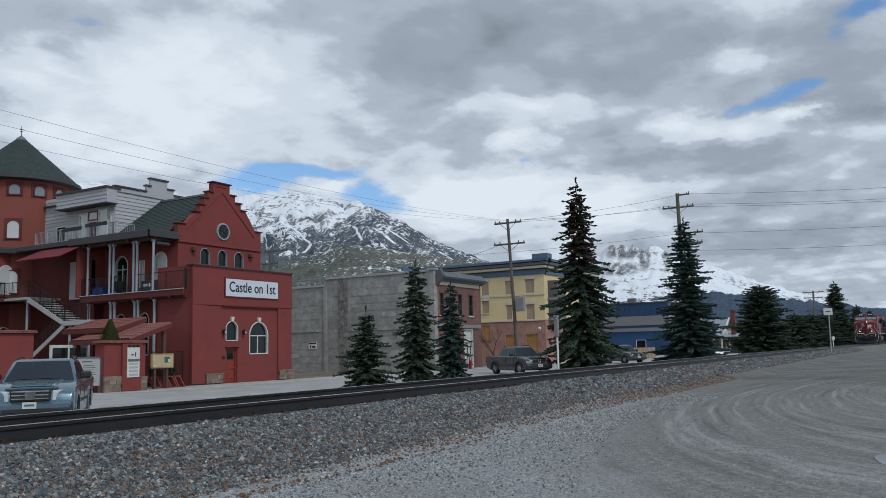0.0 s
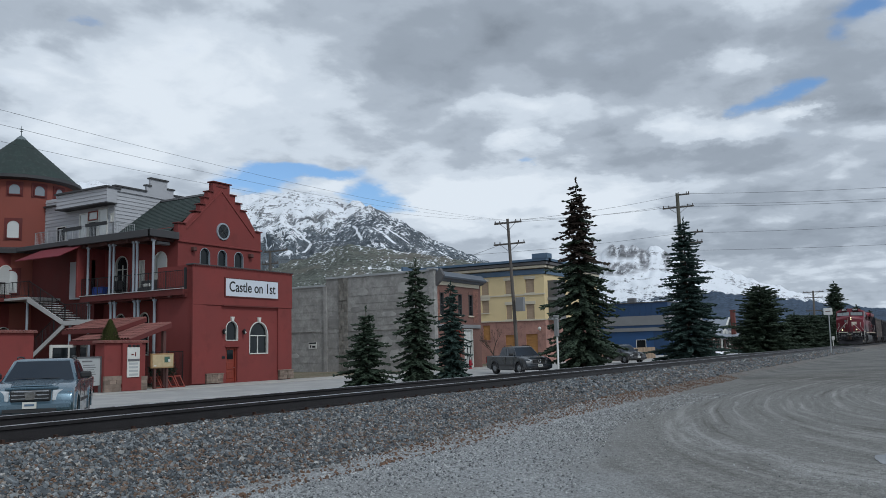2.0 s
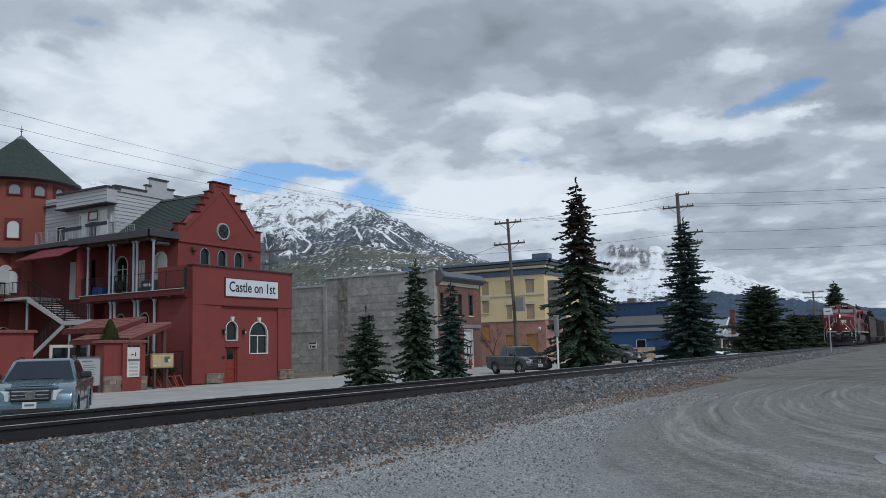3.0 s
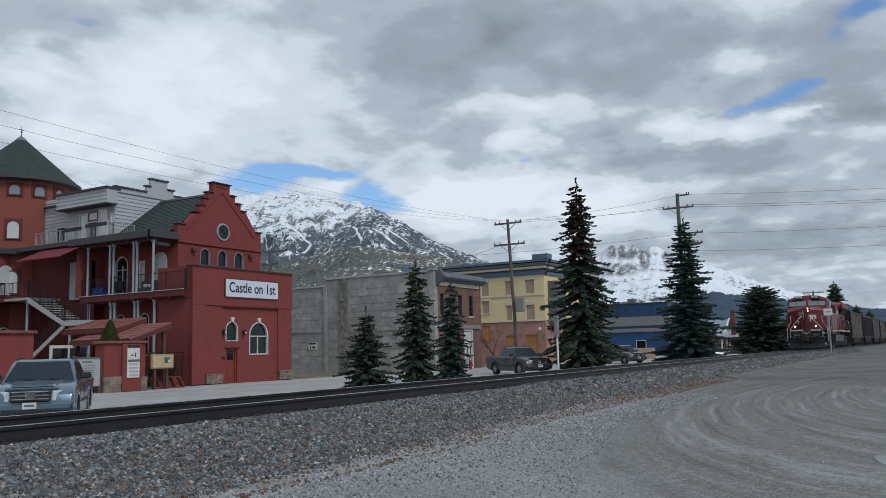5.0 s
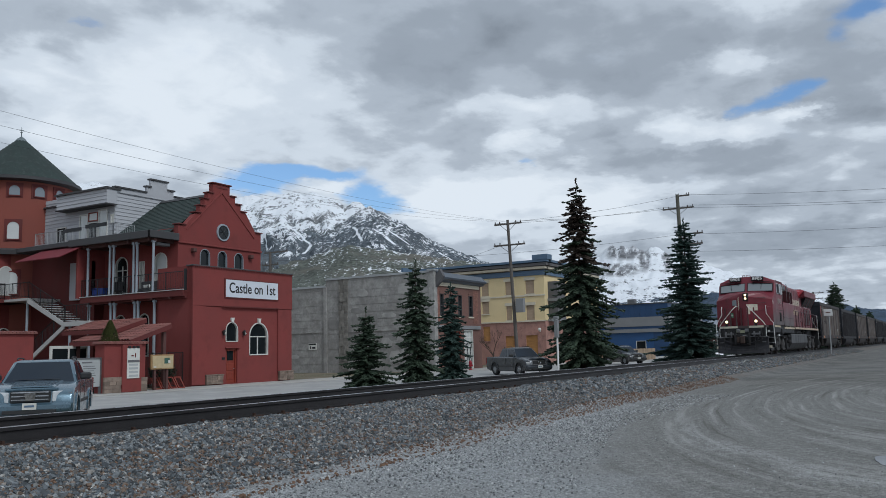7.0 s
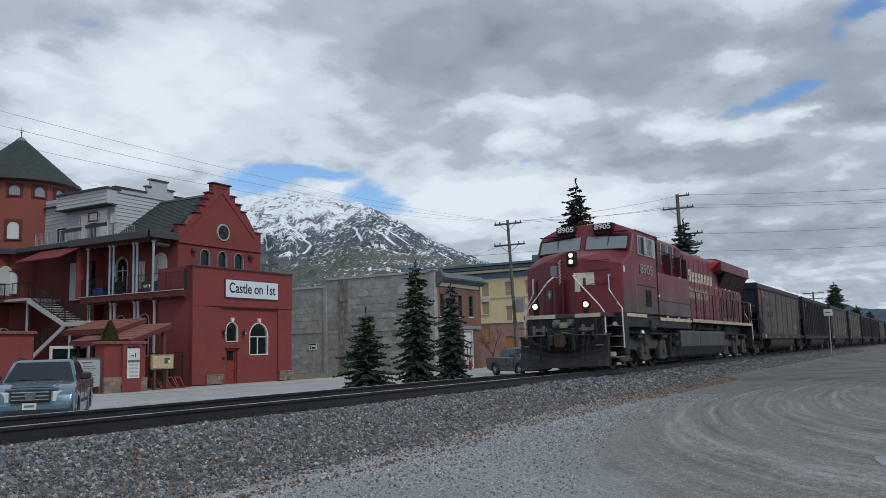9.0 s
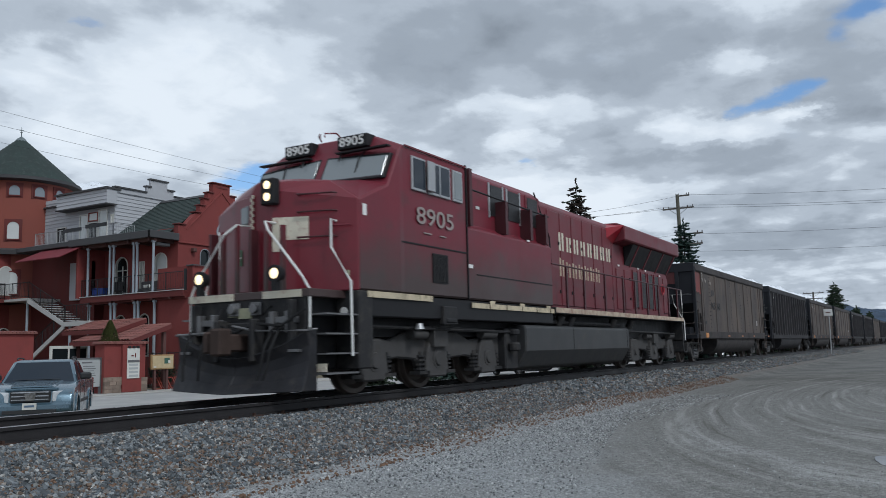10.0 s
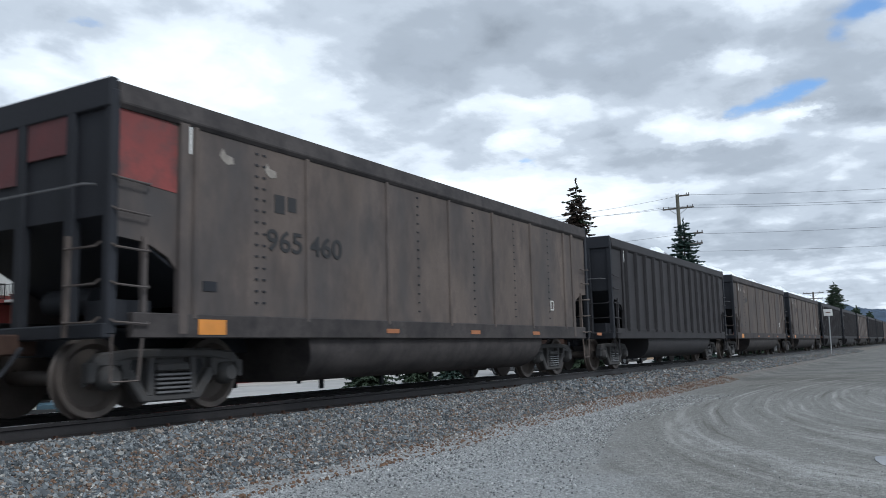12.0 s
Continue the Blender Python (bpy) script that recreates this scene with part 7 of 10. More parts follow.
def build_grey_building():
    b = thing("concrete_commercial_building", pose(0, 0, 0), "two-storey building with patched grey rendered side and brown brick front", "building")
    X, Y = 59.5, 35.5
    side = part("side_wall", Geo().box(X, X + 0.5, Y + 0.5, 46.9, STREET - 0.3, 7.85).box(X, X + 0.5, 46.9, 58.0, STREET - 0.3, 7.22), M["old_render"], b, "patched grey rendered side wall")
    part("coping", Geo().box(X - 0.08, X + 0.6, Y + 0.4, 46.95, 7.85, 8.02), M["cap_metal"], side)
    part("coping", Geo().box(X - 0.08, X + 0.6, 46.95, 58.0, 7.22, 7.38), M["cap_metal"], side)
    part("string_ledge", Geo().box(X - 0.07, X, 47.6, 58.0, 3.14, 3.24), M["old_render"], side)
    part("string_ledge", Geo().box(X - 0.07, X, 36.2, 44.3, 3.08, 3.18), M["old_render"], side)
    rnd = random.Random(8)
    z = STREET
    while z < 7.75:
        h, y = 0.28 + 0.16 * rnd.random(), 44.45
        while y < 45.42:
            w = min(0.3 + 0.3 * rnd.random(), 45.45 - y)
            part("pier_stone", Geo().box(X - 0.06 - 0.06 * rnd.random(), X + 0.02, y + 0.015, y + w - 0.015, z + 0.01, min(z + h - 0.01, 7.8)), M["rubble"], side)
            y += w
        z += h
    for i in range(34):
        y, z = 36.5 + 21 * rnd.random(), 0.0 + 7 * rnd.random()
        w, h = 0.5 + 1.3 * rnd.random(), 0.3 + 0.9 * rnd.random()
        if z + h < 7.1:
            part("render_patch", Geo().prism([(y, z), (y + w * 0.5, z - 0.08), (y + w, z + 0.05), (y + w * 1.06, z + h * 0.6), (y + w * 0.9, z + h), (y + w * 0.3, z + h * 1.06), (y - 0.06, z + h * 0.5)], "x", X - 0.012 - 0.012 * rnd.random(), X + 0.01), M["render_a"] if i % 2 else M["render_b"], side)
    # board marks: low ridges left by the forms
    for k in range(1, 12):
        part("board_mark", Geo().box(X - 0.016, X, 36.1, 44.4, STREET + k * 0.66, STREET + k * 0.66 + 0.025), M["old_render"], side)
        if STREET + k * 0.66 < 6.9:
            part("board_mark", Geo().box(X - 0.016, X, 45.5, 57.9, STREET + k * 0.66 + 0.1, STREET + k * 0.66 + 0.125), M["old_render"], side)
    part("pilaster", Geo().box(X - 0.12, X, 46.75, 47.15, STREET - 0.2, 7.2), M["old_render"], side, bev=0.03)
    sg = part("wall_sign", Geo().box(X - 0.05, X, 48.02, 48.92, 1.62, 2.24), M["frame_white"], side, "small white notice")
    part("sign_header", Geo().box(X - 0.056, X - 0.05, 48.05, 48.89, 2.06, 2.2).box(X - 0.056, X - 0.05, 48.6, 48.75, 1.7, 1.95).box(X - 0.056, X - 0.05, 48.12, 48.5, 1.72, 1.9), M["stencil"], sg)
    part("corner_pier", Geo().box(X - 0.06, X + 0.5, Y - 0.06, Y + 0.5, STREET - 0.2, 7.98), M["old_render"], b, bev=0.03)
    part("corner_cap", Geo().box(X - 0.14, X + 0.58, Y - 0.14, Y + 0.58, 7.98, 8.12), M["cap_metal"], b)
    f = facing(0, Y, 0, 0)
    win = [(60.45, 61.1), (62.05, 62.7), (63.6, 64.3), (65.55, 66.3)]
    holes = [(a, c, 4.22, 6.1) for a, c in win] + [(61.4, 63.9, STREET, 2.9), (64.55, 66.2, STREET, 3.05)]
    fr = part("brick_front", wall(Geo(), X + 0.5, 67.45, STREET - 0.3, 7.3, holes, 0.4, f), M["mortar"], b, "brown brick street front")
    for a, c in win:
        window(fr, f, a, c, 4.22, 6.1, M["trimwood"], M["glass"], False, (5.1,), ((a + c) / 2,), 0.06, M["cream_band"])
        part("window_head", Geo().prism([(a - 0.1, 6.1), (c + 0.1, 6.1), (c + 0.02, 6.32), ((a + c) / 2, 6.42), (a - 0.02, 6.32)], "y", Y - 0.06, Y + 0.02), M["mortar"], fr)
    # brick courses on the pier fields that show beside the windows
    for xa, xb in ((60.05, 60.42), (66.4, 67.4)):
        k = 0
        z = 3.6
        while z < 6.6:
            x = xa - (0.12 if k % 2 else 0.0)
            while x < xb:
                part("brick", Geo().box(max(x, xa), min(x + 0.225, xb), Y - 0.012, Y + 0.01, z, z + 0.105), M["brick_red"], fr) if min(x + 0.225, xb) - max(x, xa) > 0.05 else None
                x += 0.24
            z += 0.12
            k += 1
    part("cream_band", Geo().box(X + 0.4, 67.5, Y - 0.10, Y, 6.75, 7.05), M["cream_band"], fr)
    part("cornice", Geo().prism([(Y - 0.05, 7.05), (Y - 0.30, 7.10), (Y - 0.34, 7.22), (Y - 0.62, 7.30), (Y - 0.66, 7.46), (Y - 0.55, 7.52), (Y - 0.12, 7.92), (Y + 0.3, 7.95), (Y + 0.3, 7.05)], "x", X + 0.3, 68.0), M["cornice_grey"], fr, "blue-grey sheet-metal cornice", bev=0.02)
    part("cornice_bracket", Geo().prism([(Y - 0.8, 7.5), (Y - 0.5, 7.0), (Y - 0.05, 6.6), (Y - 0.05, 7.6), (Y - 0.5, 8.1)], "x", X + 0.2, X + 0.55), M["stucco_shade"], fr)
    part("shop_band", Geo().box(X + 0.5, 67.5, Y - 0.15, Y, 3.1, 3.42), M["grey_band"], fr, bev=0.02)
    for xa, xb in ((61.4, 63.9),):
        window(fr, f, xa, xb, STREET + 0.1, 2.9, M["door_wood"], M["glass"], False, (2.2,), ((xa + xb) / 2,))
    sd = window(fr, f, 64.55, 66.2, STREET + 0.06, 3.05, M["frame_white"], M["glass_bright"], False, (1.9, 2.4), (65.1, 65.65), 0.1, name="lattice_door", label="white latticed double door")
    la = Geo()
    for i in range(5):
        la.cyl((64.7 + i * 0.33, Y + 0.06, -0.2), (64.7 + ((i * 2) % 5) * 0.33, Y + 0.06, 1.8), 0.025, n=4)
    part("lattice", la, M["iron"], sd)
    part("roof", Geo().box(X + 0.5, 67.45, Y + 0.4, 58.0, 6.9, 7.1), M["trimwood"], b)
    part("east_wall", Geo().box(67.45, 67.9, Y, 58.0, STREET - 0.3, 7.3), M["mortar"], b)
    part("roof_edge_blue", Geo().box(61.0, 68.0, 39.5, 39.7, 8.25, 8.6).box(66.5, 67.2, 39.4, 39.8, 7.2, 8.7), M["blue_trim"], b)


M["render_a"] = surface("pale_patch", (0.39, 0.385, 0.37), 0.92, 0, 0.25, 1.4, 12, 0.3)
M["render_b"] = surface("dark_patch", (0.26, 0.255, 0.245), 0.92, 0, 0.25, 1.4, 12, 0.3)
build_grey_building()


def build_yellow_building():
    b = thing("yellow_hotel_building", pose(0, 0, 0), "boarded-up three-storey yellow building on a pink brick ground floor", "building")
    X = 84.0
    f = facing(X, 0, 0, -90)
    top = [(-43.75, -42.85), (-40.75, -39.95), (-38.25, -37.2)]
    holes = [(a, c, 7.30, 8.80) for a, c in top] + [(-43.75, -42.85, 5.28, 6.68), (-40.7, -40.0, 4.45, 6.05), (-38.25, -37.25, 4.40, 6.02)]
    low = [(-43.7, -42.8, 2.2, 3.86), (-40.9, -39.8, 0.2, 2.7), (-38.4, -37.0, 0.2, 2.72)]
    up = part("upper_wall", wall(Geo(), -52.0, -36.0, 4.28, 9.3, holes, 0.4, f).box(X + 0.4, 101.0, 36.0, 36.4, 4.28, 9.3), M["yellow_wall"], b, "faded yellow upper walls")
    lo = part("ground_floor", wall(Geo(), -52.0, -36.0, STREET - 0.6, 4.2, low, 0.4, f).box(X + 0.4, 101.0, 36.0, 36.4, STREET - 0.6, 4.2), M["pink_brick"], b, "pinkish brick ground floor")
    for (u0, u1, v0, v1) in holes:
        w = part("boarded_window", Geo().box(u0, u1, 0.10, 0.14, v0, v1, f), M["ply"], up, "window boarded with plywood")
        part("lintel", Geo().box(u0 - 0.15, u1 + 0.15, -0.05, 0.1, v1, v1 + 0.34, f), M["cream_band"], w)
        part("sill", Geo().box(u0 - 0.1, u1 + 0.1, -0.08, 0.1, v0 - 0.12, v0, f), M["cream_band"], w)
    for (u0, u1, v0, v1) in low:
        w = part("boarded_window", Geo().box(u0, u1, 0.10, 0.14, v0, v1, f), M["ply_orange"], lo, "opening boarded with orange plywood")
        part("sill", Geo().box(u0 - 0.1, u1 + 0.1, -0.08, 0.1, v0 - 0.12, v0, f), M["pink_brick"], w)
    part("storey_band", Geo().box(-52, -35.9, -0.08, 0.0, 7.02, 7.18, f), M["cream_band"], up)
    part("storey_band", Geo().box(-52, -35.9, -0.10, 0.0, 4.2, 4.34, f), M["cream_band"], up)
    part("frieze", Geo().box(-52, -35.85, -0.12, 0.4, 9.3, 9.85, f).box(X, 101, 35.85, 36.3, 9.3, 9.85), M["blue_trim"], up)
    part("cornice", Geo().box(-52, -35.6, -0.45, 0.4, 9.95, 10.25, f).box(X, 101, 35.6, 36.3, 9.95, 10.25), M["cream_band"], up, bev=0.04)
    part("cornice", Geo().box(-52, -35.4, -0.6, 0.4, 10.28, 10.62, f).box(X, 101, 35.4, 36.3, 10.28, 10.62), M["stucco_shade"], up, bev=0.04)
    part("parapet_cap", Geo().box(-52, -35.3, -0.7, 0.5, 10.7, 10.95, f).box(X, 101, 35.3, 36.3, 10.7, 10.95), M["blue_trim"], up)
    part("corner_pediment", Geo().box(-37.0, -35.2, -0.75, 0.6, 10.95, 11.5, f), M["blue_trim"], up)
    part("roof", Geo().box(X + 0.4, 101, 36.4, 52, 10.0, 10.3), M["trimwood"], b)
    bay = part("bay_window", Geo().box(85.0, 87.4, 34.9, 36.0, 4.4, 8.6), M["stucco_shade"], b, "dark projecting bay window")
    part("bay_roof", Geo().box(84.8, 87.6, 34.6, 36.0, 6.4, 6.7).box(84.8, 87.6, 34.6, 36.0, 4.2, 4.45), M["grey_band"], bay)
    lamp = part("globe_lamp", Geo().lathe([(0, -0.2), (0.14, -0.14), (0.2, 0), (0.14, 0.14), (0, 0.2)], 14, (X - 0.3, 36.6, 3.3)).box(X - 0.3, X, 36.57, 36.63, 3.08, 3.14), M["frame_white"], b, "white globe wall lamp", soft=60)


build_yellow_building()


def build_blue_building():
    b = thing("blue_commercial_building", pose(0, 0, 0), "low dark blue metal-clad shop building with grey bands", "building")
    X = 128.0
    part("upper_wall", Geo().box(X, 150, 34.4, 60, 5.75, 7.75), M["blue_metal"], b, "dark blue cladding")
    part("grey_band", Geo().box(X - 0.1, 150, 34.3, 60, 4.3, 5.75), M["grey_band"], b)
    part("blue_band", Geo().box(X, 150, 34.4, 60, 3.9, 4.3), M["blue_metal"], b)
    part("lower_band", Geo().box(X - 0.25, 150, 34.2, 60, 3.35, 3.9), M["grey_band"], b)
    body = part("lower_wall", Geo().box(X, 150, 36.8, 60, STREET - 1.2, 3.4), M["blue_light"], b)
    part("corner_block", Geo().box(X - 0.1, 150, 34.4, 36.8, STREET - 1.2, 3.4), M["blue_metal"], b)
    part("cap", Geo().box(X - 0.12, 150, 34.28, 60, 7.75, 7.9), M["trimwood"], b)
    part("roof_vent", Geo().box(X + 1.5, X + 2.5, 40.0, 41.2, 7.9, 8.7), M["steel"], b)
    for i in range(24):
        part("cladding_rib", Geo().box(X - 0.05, X, 36.9 + i * 0.9, 36.95 + i * 0.9, 5.78, 7.72), M["blue_metal"], b)
    w = window(b, facing(X - 0.06, 0, 0, -90), -39.6, -38.05, 0.2, 2.05, M["frame_white"], M["glass"], inset=0.03)
    part("sign_white", Geo().box(X - 0.1, X, 38.6, 39.2, 0.4, 0.8), M["frame_white"], w)
    part("shed", Geo().box(95, 98, 33.2, 35, STREET, 1.35), M["frame_white"], b)
    for y in (33.1,):
        part("shed_door", Geo().box(95.3, 96.2, 33.12, 33.2, STREET + 0.2, 1.0).box(96.6, 97.5, 33.12, 33.2, STREET + 0.2, 1.0), M["glass"], b)


build_blue_building()


def build_fence():
    fe = thing("cedar_fence", pose(0, 0, 0), "weathered cedar board fence beside the shop", "fence")
    rnd = random.Random(2)
    for i in range(120):
        x = 84.0 + i * 0.172
        part("board", Geo().box(x, x + 0.16, 30.0, 30.03, STREET, 0.92 + 0.04 * rnd.random()), M["cedar"], fe)
    part("rail", Geo().box(84, 104.6, 30.03, 30.09, 0.55, 0.65), M["cedar"], fe)
    part("rail", Geo().box(84, 104.6, 30.03, 30.09, -0.2, -0.1), M["cedar"], fe)


build_fence()


def build_house():
    h = thing("station_house", pose(0, 0, 0), "small brown house with pale metal roof and red brick chimney", "house")
    x0, x1, y0, y1 = 172.0, 206.0, 36.0, 46.0
    body = part("walls", Geo().box(x0, x1, y0 + 1, y1, STREET - 0.5, 2.6), M["brown_wall"], h)
    part("roof", Geo().prism([(y0 - 0.5, 2.3), (41, 6.1), (y1 + 0.5, 2.3), (y1 + 0.5, 2.1), (41, 5.9), (y0 - 0.5, 2.1)], "x", x0 - 0.8, x1 + 0.8), M["roof_grey"], h)
    part("dormer", Geo().prism([(178.0, 2.3), (186.0, 6.4), (194.0, 2.3)], "y", 37.0, 41.0), M["roof_grey"], h)
    part("dormer_trim", Geo().prism([(177.7, 2.3), (186.0, 6.7), (194.3, 2.3), (193.6, 2.3), (186.0, 6.4), (178.4, 2.3)], "y", 36.7, 37.0), M["frame_white"], h)
    words("roof_letters", "ERN", 1.6, Matrix.Translation((183.0, 36.62, 3.2)) @ Euler((radians(90), 0, 0)).to_matrix().to_4x4(), M["frame_white"], h, "white letters", bold=0.03, fit=11.0)
    ch = part("chimney", Geo().box(186.1, 187.2, 35.7, 36.6, 3.0, 8.1), M["brick_chimney"], h, "red brick chimney", bev=0.04)
    part("chimney_cap", Geo().box(186.0, 187.3, 35.6, 36.7, 8.1, 8.28), M["brick_chimney"], ch)
    f = facing(0, y0 + 1, 0, 0)
    for x in (170, 174, 178, 182):
        window(h, f, x, x + 1.6, 0.2, 2.0, M["frame_white"], M["glass"], inset=-0.02)
    part("porch_post", Geo().box(172.6, 172.9, y0 - 0.2, y0 + 0.1, STREET, 2.2), M["frame_white"], h)
    part("porch_post", Geo().box(180.6, 180.9, y0 - 0.2, y0 + 0.1, STREET, 2.2), M["frame_white"], h)
    g = Geo()
    sn = thing("snow_bank", pose(0, 0, 0), "old ploughed snow heaped beside the street", "snow", kind="stuff")
    rnd = random.Random(4)
    for i in range(26):
        x, y = 120 + 60 * rnd.random(), 26 + 3 * rnd.random()
        r = 0.5 + 0.8 * rnd.random()
        g.lathe([(r * 1.3, STREET - 0.2), (r * 1.1, STREET + 0.15), (r * 0.6, STREET + 0.38 * r), (0, STREET + 0.45 * r)], 9, (x, y, 0))
    part("snow_heap", g, M["snow"], sn, soft=80)


build_house()

# ---------------------------------------------------------------- poles and wires
M["pole_wood"] = surface("weathered_pole", (0.12, 0.108, 0.098), 0.9, 0, 0.25, 1.5, 20, 0.3, stretch=(5, 5, 0.6))
M["pole_green"] = surface("treated_pole", (0.125, 0.122, 0.098), 0.9, 0, 0.2, 1.5, 20, 0.3, stretch=(5, 5, 0.6))
M["wire"] = surface("dark_wire", (0.03, 0.03, 0.032), 0.6, 0.2, 0.1, 2, 20, 0.0)
M["insulator"] = surface("brown_insulator", (0.06, 0.04, 0.035), 0.3, 0, 0.1, 3, 20, 0.0)


def build_pole(foot, head, r, arms, mat, label, box=None):
    """A pole with cross-arms across the line; arms: (height below the head, length, shift)."""
    p = thing("utility_pole", pose(0, 0, 0), label, "utility pole", "utility poles")
    foot, head = Vector(foot), Vector(head)
    part("pole_shaft", Geo().cyl(foot, head, r, r * 0.7, 12), mat, p, soft=40)
    for drop, length, shift in arms:
        c = head.lerp(foot, drop / (head - foot).length)
        x, y, z = c
        arm = part("crossarm", Geo().box(x - 0.06, x + 0.06, y - length / 2 + shift, y + length / 2 + shift, z - 0.07, z + 0.07), M["pole_wood"], p)
        if length > 1.6:
            part("brace", Geo().cyl((x, y, z - 0.7), (x, y + length * 0.28 + shift, z - 0.06), 0.022, n=5).cyl((x, y, z - 0.7), (x, y - length * 0.28 + shift, z - 0.06), 0.022, n=5), M["pole_wood"], arm)
        for k in (-0.47, -0.3, 0.3, 0.47):
            part("insulator", Geo().lathe([(0.02, 0), (0.06, 0.05), (0.03, 0.1), (0.06, 0.15), (0, 0.2)], 8, (x, y + k * length + shift, z + 0.07)), M["insulator"], arm)
    if box:
        part("meter_box", Geo().box(*box), M["grey_band"], p, "grey equipment box", bev=0.02)
    return p


build_pole((66.0, 31, STREET), (64.83, 31, 12.5), 0.17, [(0.35, 2.6, 0), (2.2, 3.0, 0)], M["pole_wood"], "leaning weathered wooden utility pole with two cross-arms beside the street", (65.1, 65.5, 29.9, 30.65, 4.4, 5.6))
build_pole((80.9, 20, STREET), (80.2, 20, 15.8), 0.24, [(0.15, 1.3, -0.5), (1.35, 3.0, 0), (3.9, 2.6, -0.9), (4.9, 2.4, -0.9)], M["pole_green"], "tall wooden power pole with several cross-arms above the trees")
build_pole((157.6, 17, STREET), (159.8, 17, 10.0), 0.22, [(0.2, 3.4, 0), (1.2, 3.0, 0), (3.6, 2.6, 0)], M["pole_wood"], "distant double cross-arm power pole behind the trees")
build_pole((66.9, 60, STREET), (66.6, 60, 12.2), 0.2, [(0.1, 3.2, -0.8), (1.4, 2.2, 0)], M["pole_wood"], "utility pole behind the red building")


def wires(name, spans, r, label):
    w = thing(name, pose(0, 0, 0), label, "power line")
    for a, b, sag in spans:
        a, b = Vector(a), Vector(b)
        pts = [a.lerp(b, i / 16) - Vector((0, 0, sag * 4 * (i / 16) * (1 - i / 16))) for i in range(17)]
        part("wire", Geo().pipe(pts, r, 5), M["wire"], w)


def build_wires():
    sp = []
    for dy, z in ((-1.4, 14.65), (-0.6, 15.75), (1.35, 14.7)):
        sp.append(((80.4, 20 + dy, z), (64.9, 31 + dy, 12.3), 0.25))
        sp.append(((80.4, 20 + dy, z), (88.5 + dy, -18.0, z - 0.9), 0.5))
    sp.append(((80.6, 19.2, 11.9), (88.0, -18, 11.6), 0.4))
    sp.append(((80.6, 19.2, 10.2), (88.0, -18, 9.9), 0.4))
    sp.append(((80.6, 20.6, 11.9), (66.6, 59, 11.2), 0.8))
    sp.append(((65.1, 31.6, 10.4), (59.6, 36.0, 8.2), 0.15))
    wires("power_lines", sp, 0.012, "dark power lines strung between the wooden poles")
    sq = []
    for dz, y in ((0.0, 31.0), (-0.75, 31.0), (-1.6, 31.5)):
        sq.append(((64.9, 31.2, 12.4 + 0.0 * dz), (17.0, 28.1 + dz * 0.1, 10.2 + dz * 0.75), 0.55 - 0.1 * dz))
    wires("street_lines", sq, 0.006, "thin overhead lines along the street in front of the red building")


build_wires()


# ---------------------------------------------------------------- conifers
def needle_material(name, dark, lite):
    ma = bpy.data.materials.new(name)
    ma.use_nodes = True
    nt = ma.node_tree
    N, L = nt.nodes.new, nt.links.new
    b = nt.nodes["Principled BSDF"]
    geo, tc, nz, mx, mr = N("ShaderNodeNewGeometry"), N("ShaderNodeTexCoord"), N("ShaderNodeTexNoise"), N("ShaderNodeMix"), N("ShaderNodeMath")
    nz.inputs["Scale"].default_value = 1.3
    L(tc.outputs["Object"], nz.inputs["Vector"])
    mr.operation = "MULTIPLY_ADD"
    L(geo.outputs["Random Per Island"], mr.inputs[0])
    mr.inputs[1].default_value = 0.6
    half = N("ShaderNodeMath")
    half.operation = "MULTIPLY"
    half.inputs[1].default_value = 0.5
    L(nz.outputs["Fac"], half.inputs[0]), L(half.outputs[0], mr.inputs[2])
    mx.data_type = "RGBA"
    mx.inputs["A"].default_value, mx.inputs["B"].default_value = (*dark, 1), (*lite, 1)
    L(mr.outputs[0], mx.inputs["Factor"]), L(mx.outputs["Result"], b.inputs["Base Color"])
    b.inputs["Roughness"].default_value, b.inputs["Specular IOR Level"].default_value = 0.7, 0.25
    return ma


M["needles"] = needle_material("spruce_needles", (0.012, 0.021, 0.014), (0.055, 0.082, 0.052))
M["needles_blue"] = needle_material("blue_spruce_needles", (0.012, 0.024, 0.02), (0.048, 0.084, 0.072))
M["needles_brown"] = needle_material("brown_spruce_tips", (0.016, 0.014, 0.011), (0.06, 0.042, 0.033))
M["bark"] = surface("spruce_bark", (0.075, 0.055, 0.042), 0.95, 0, 0.3, 3, 20, 0.5)


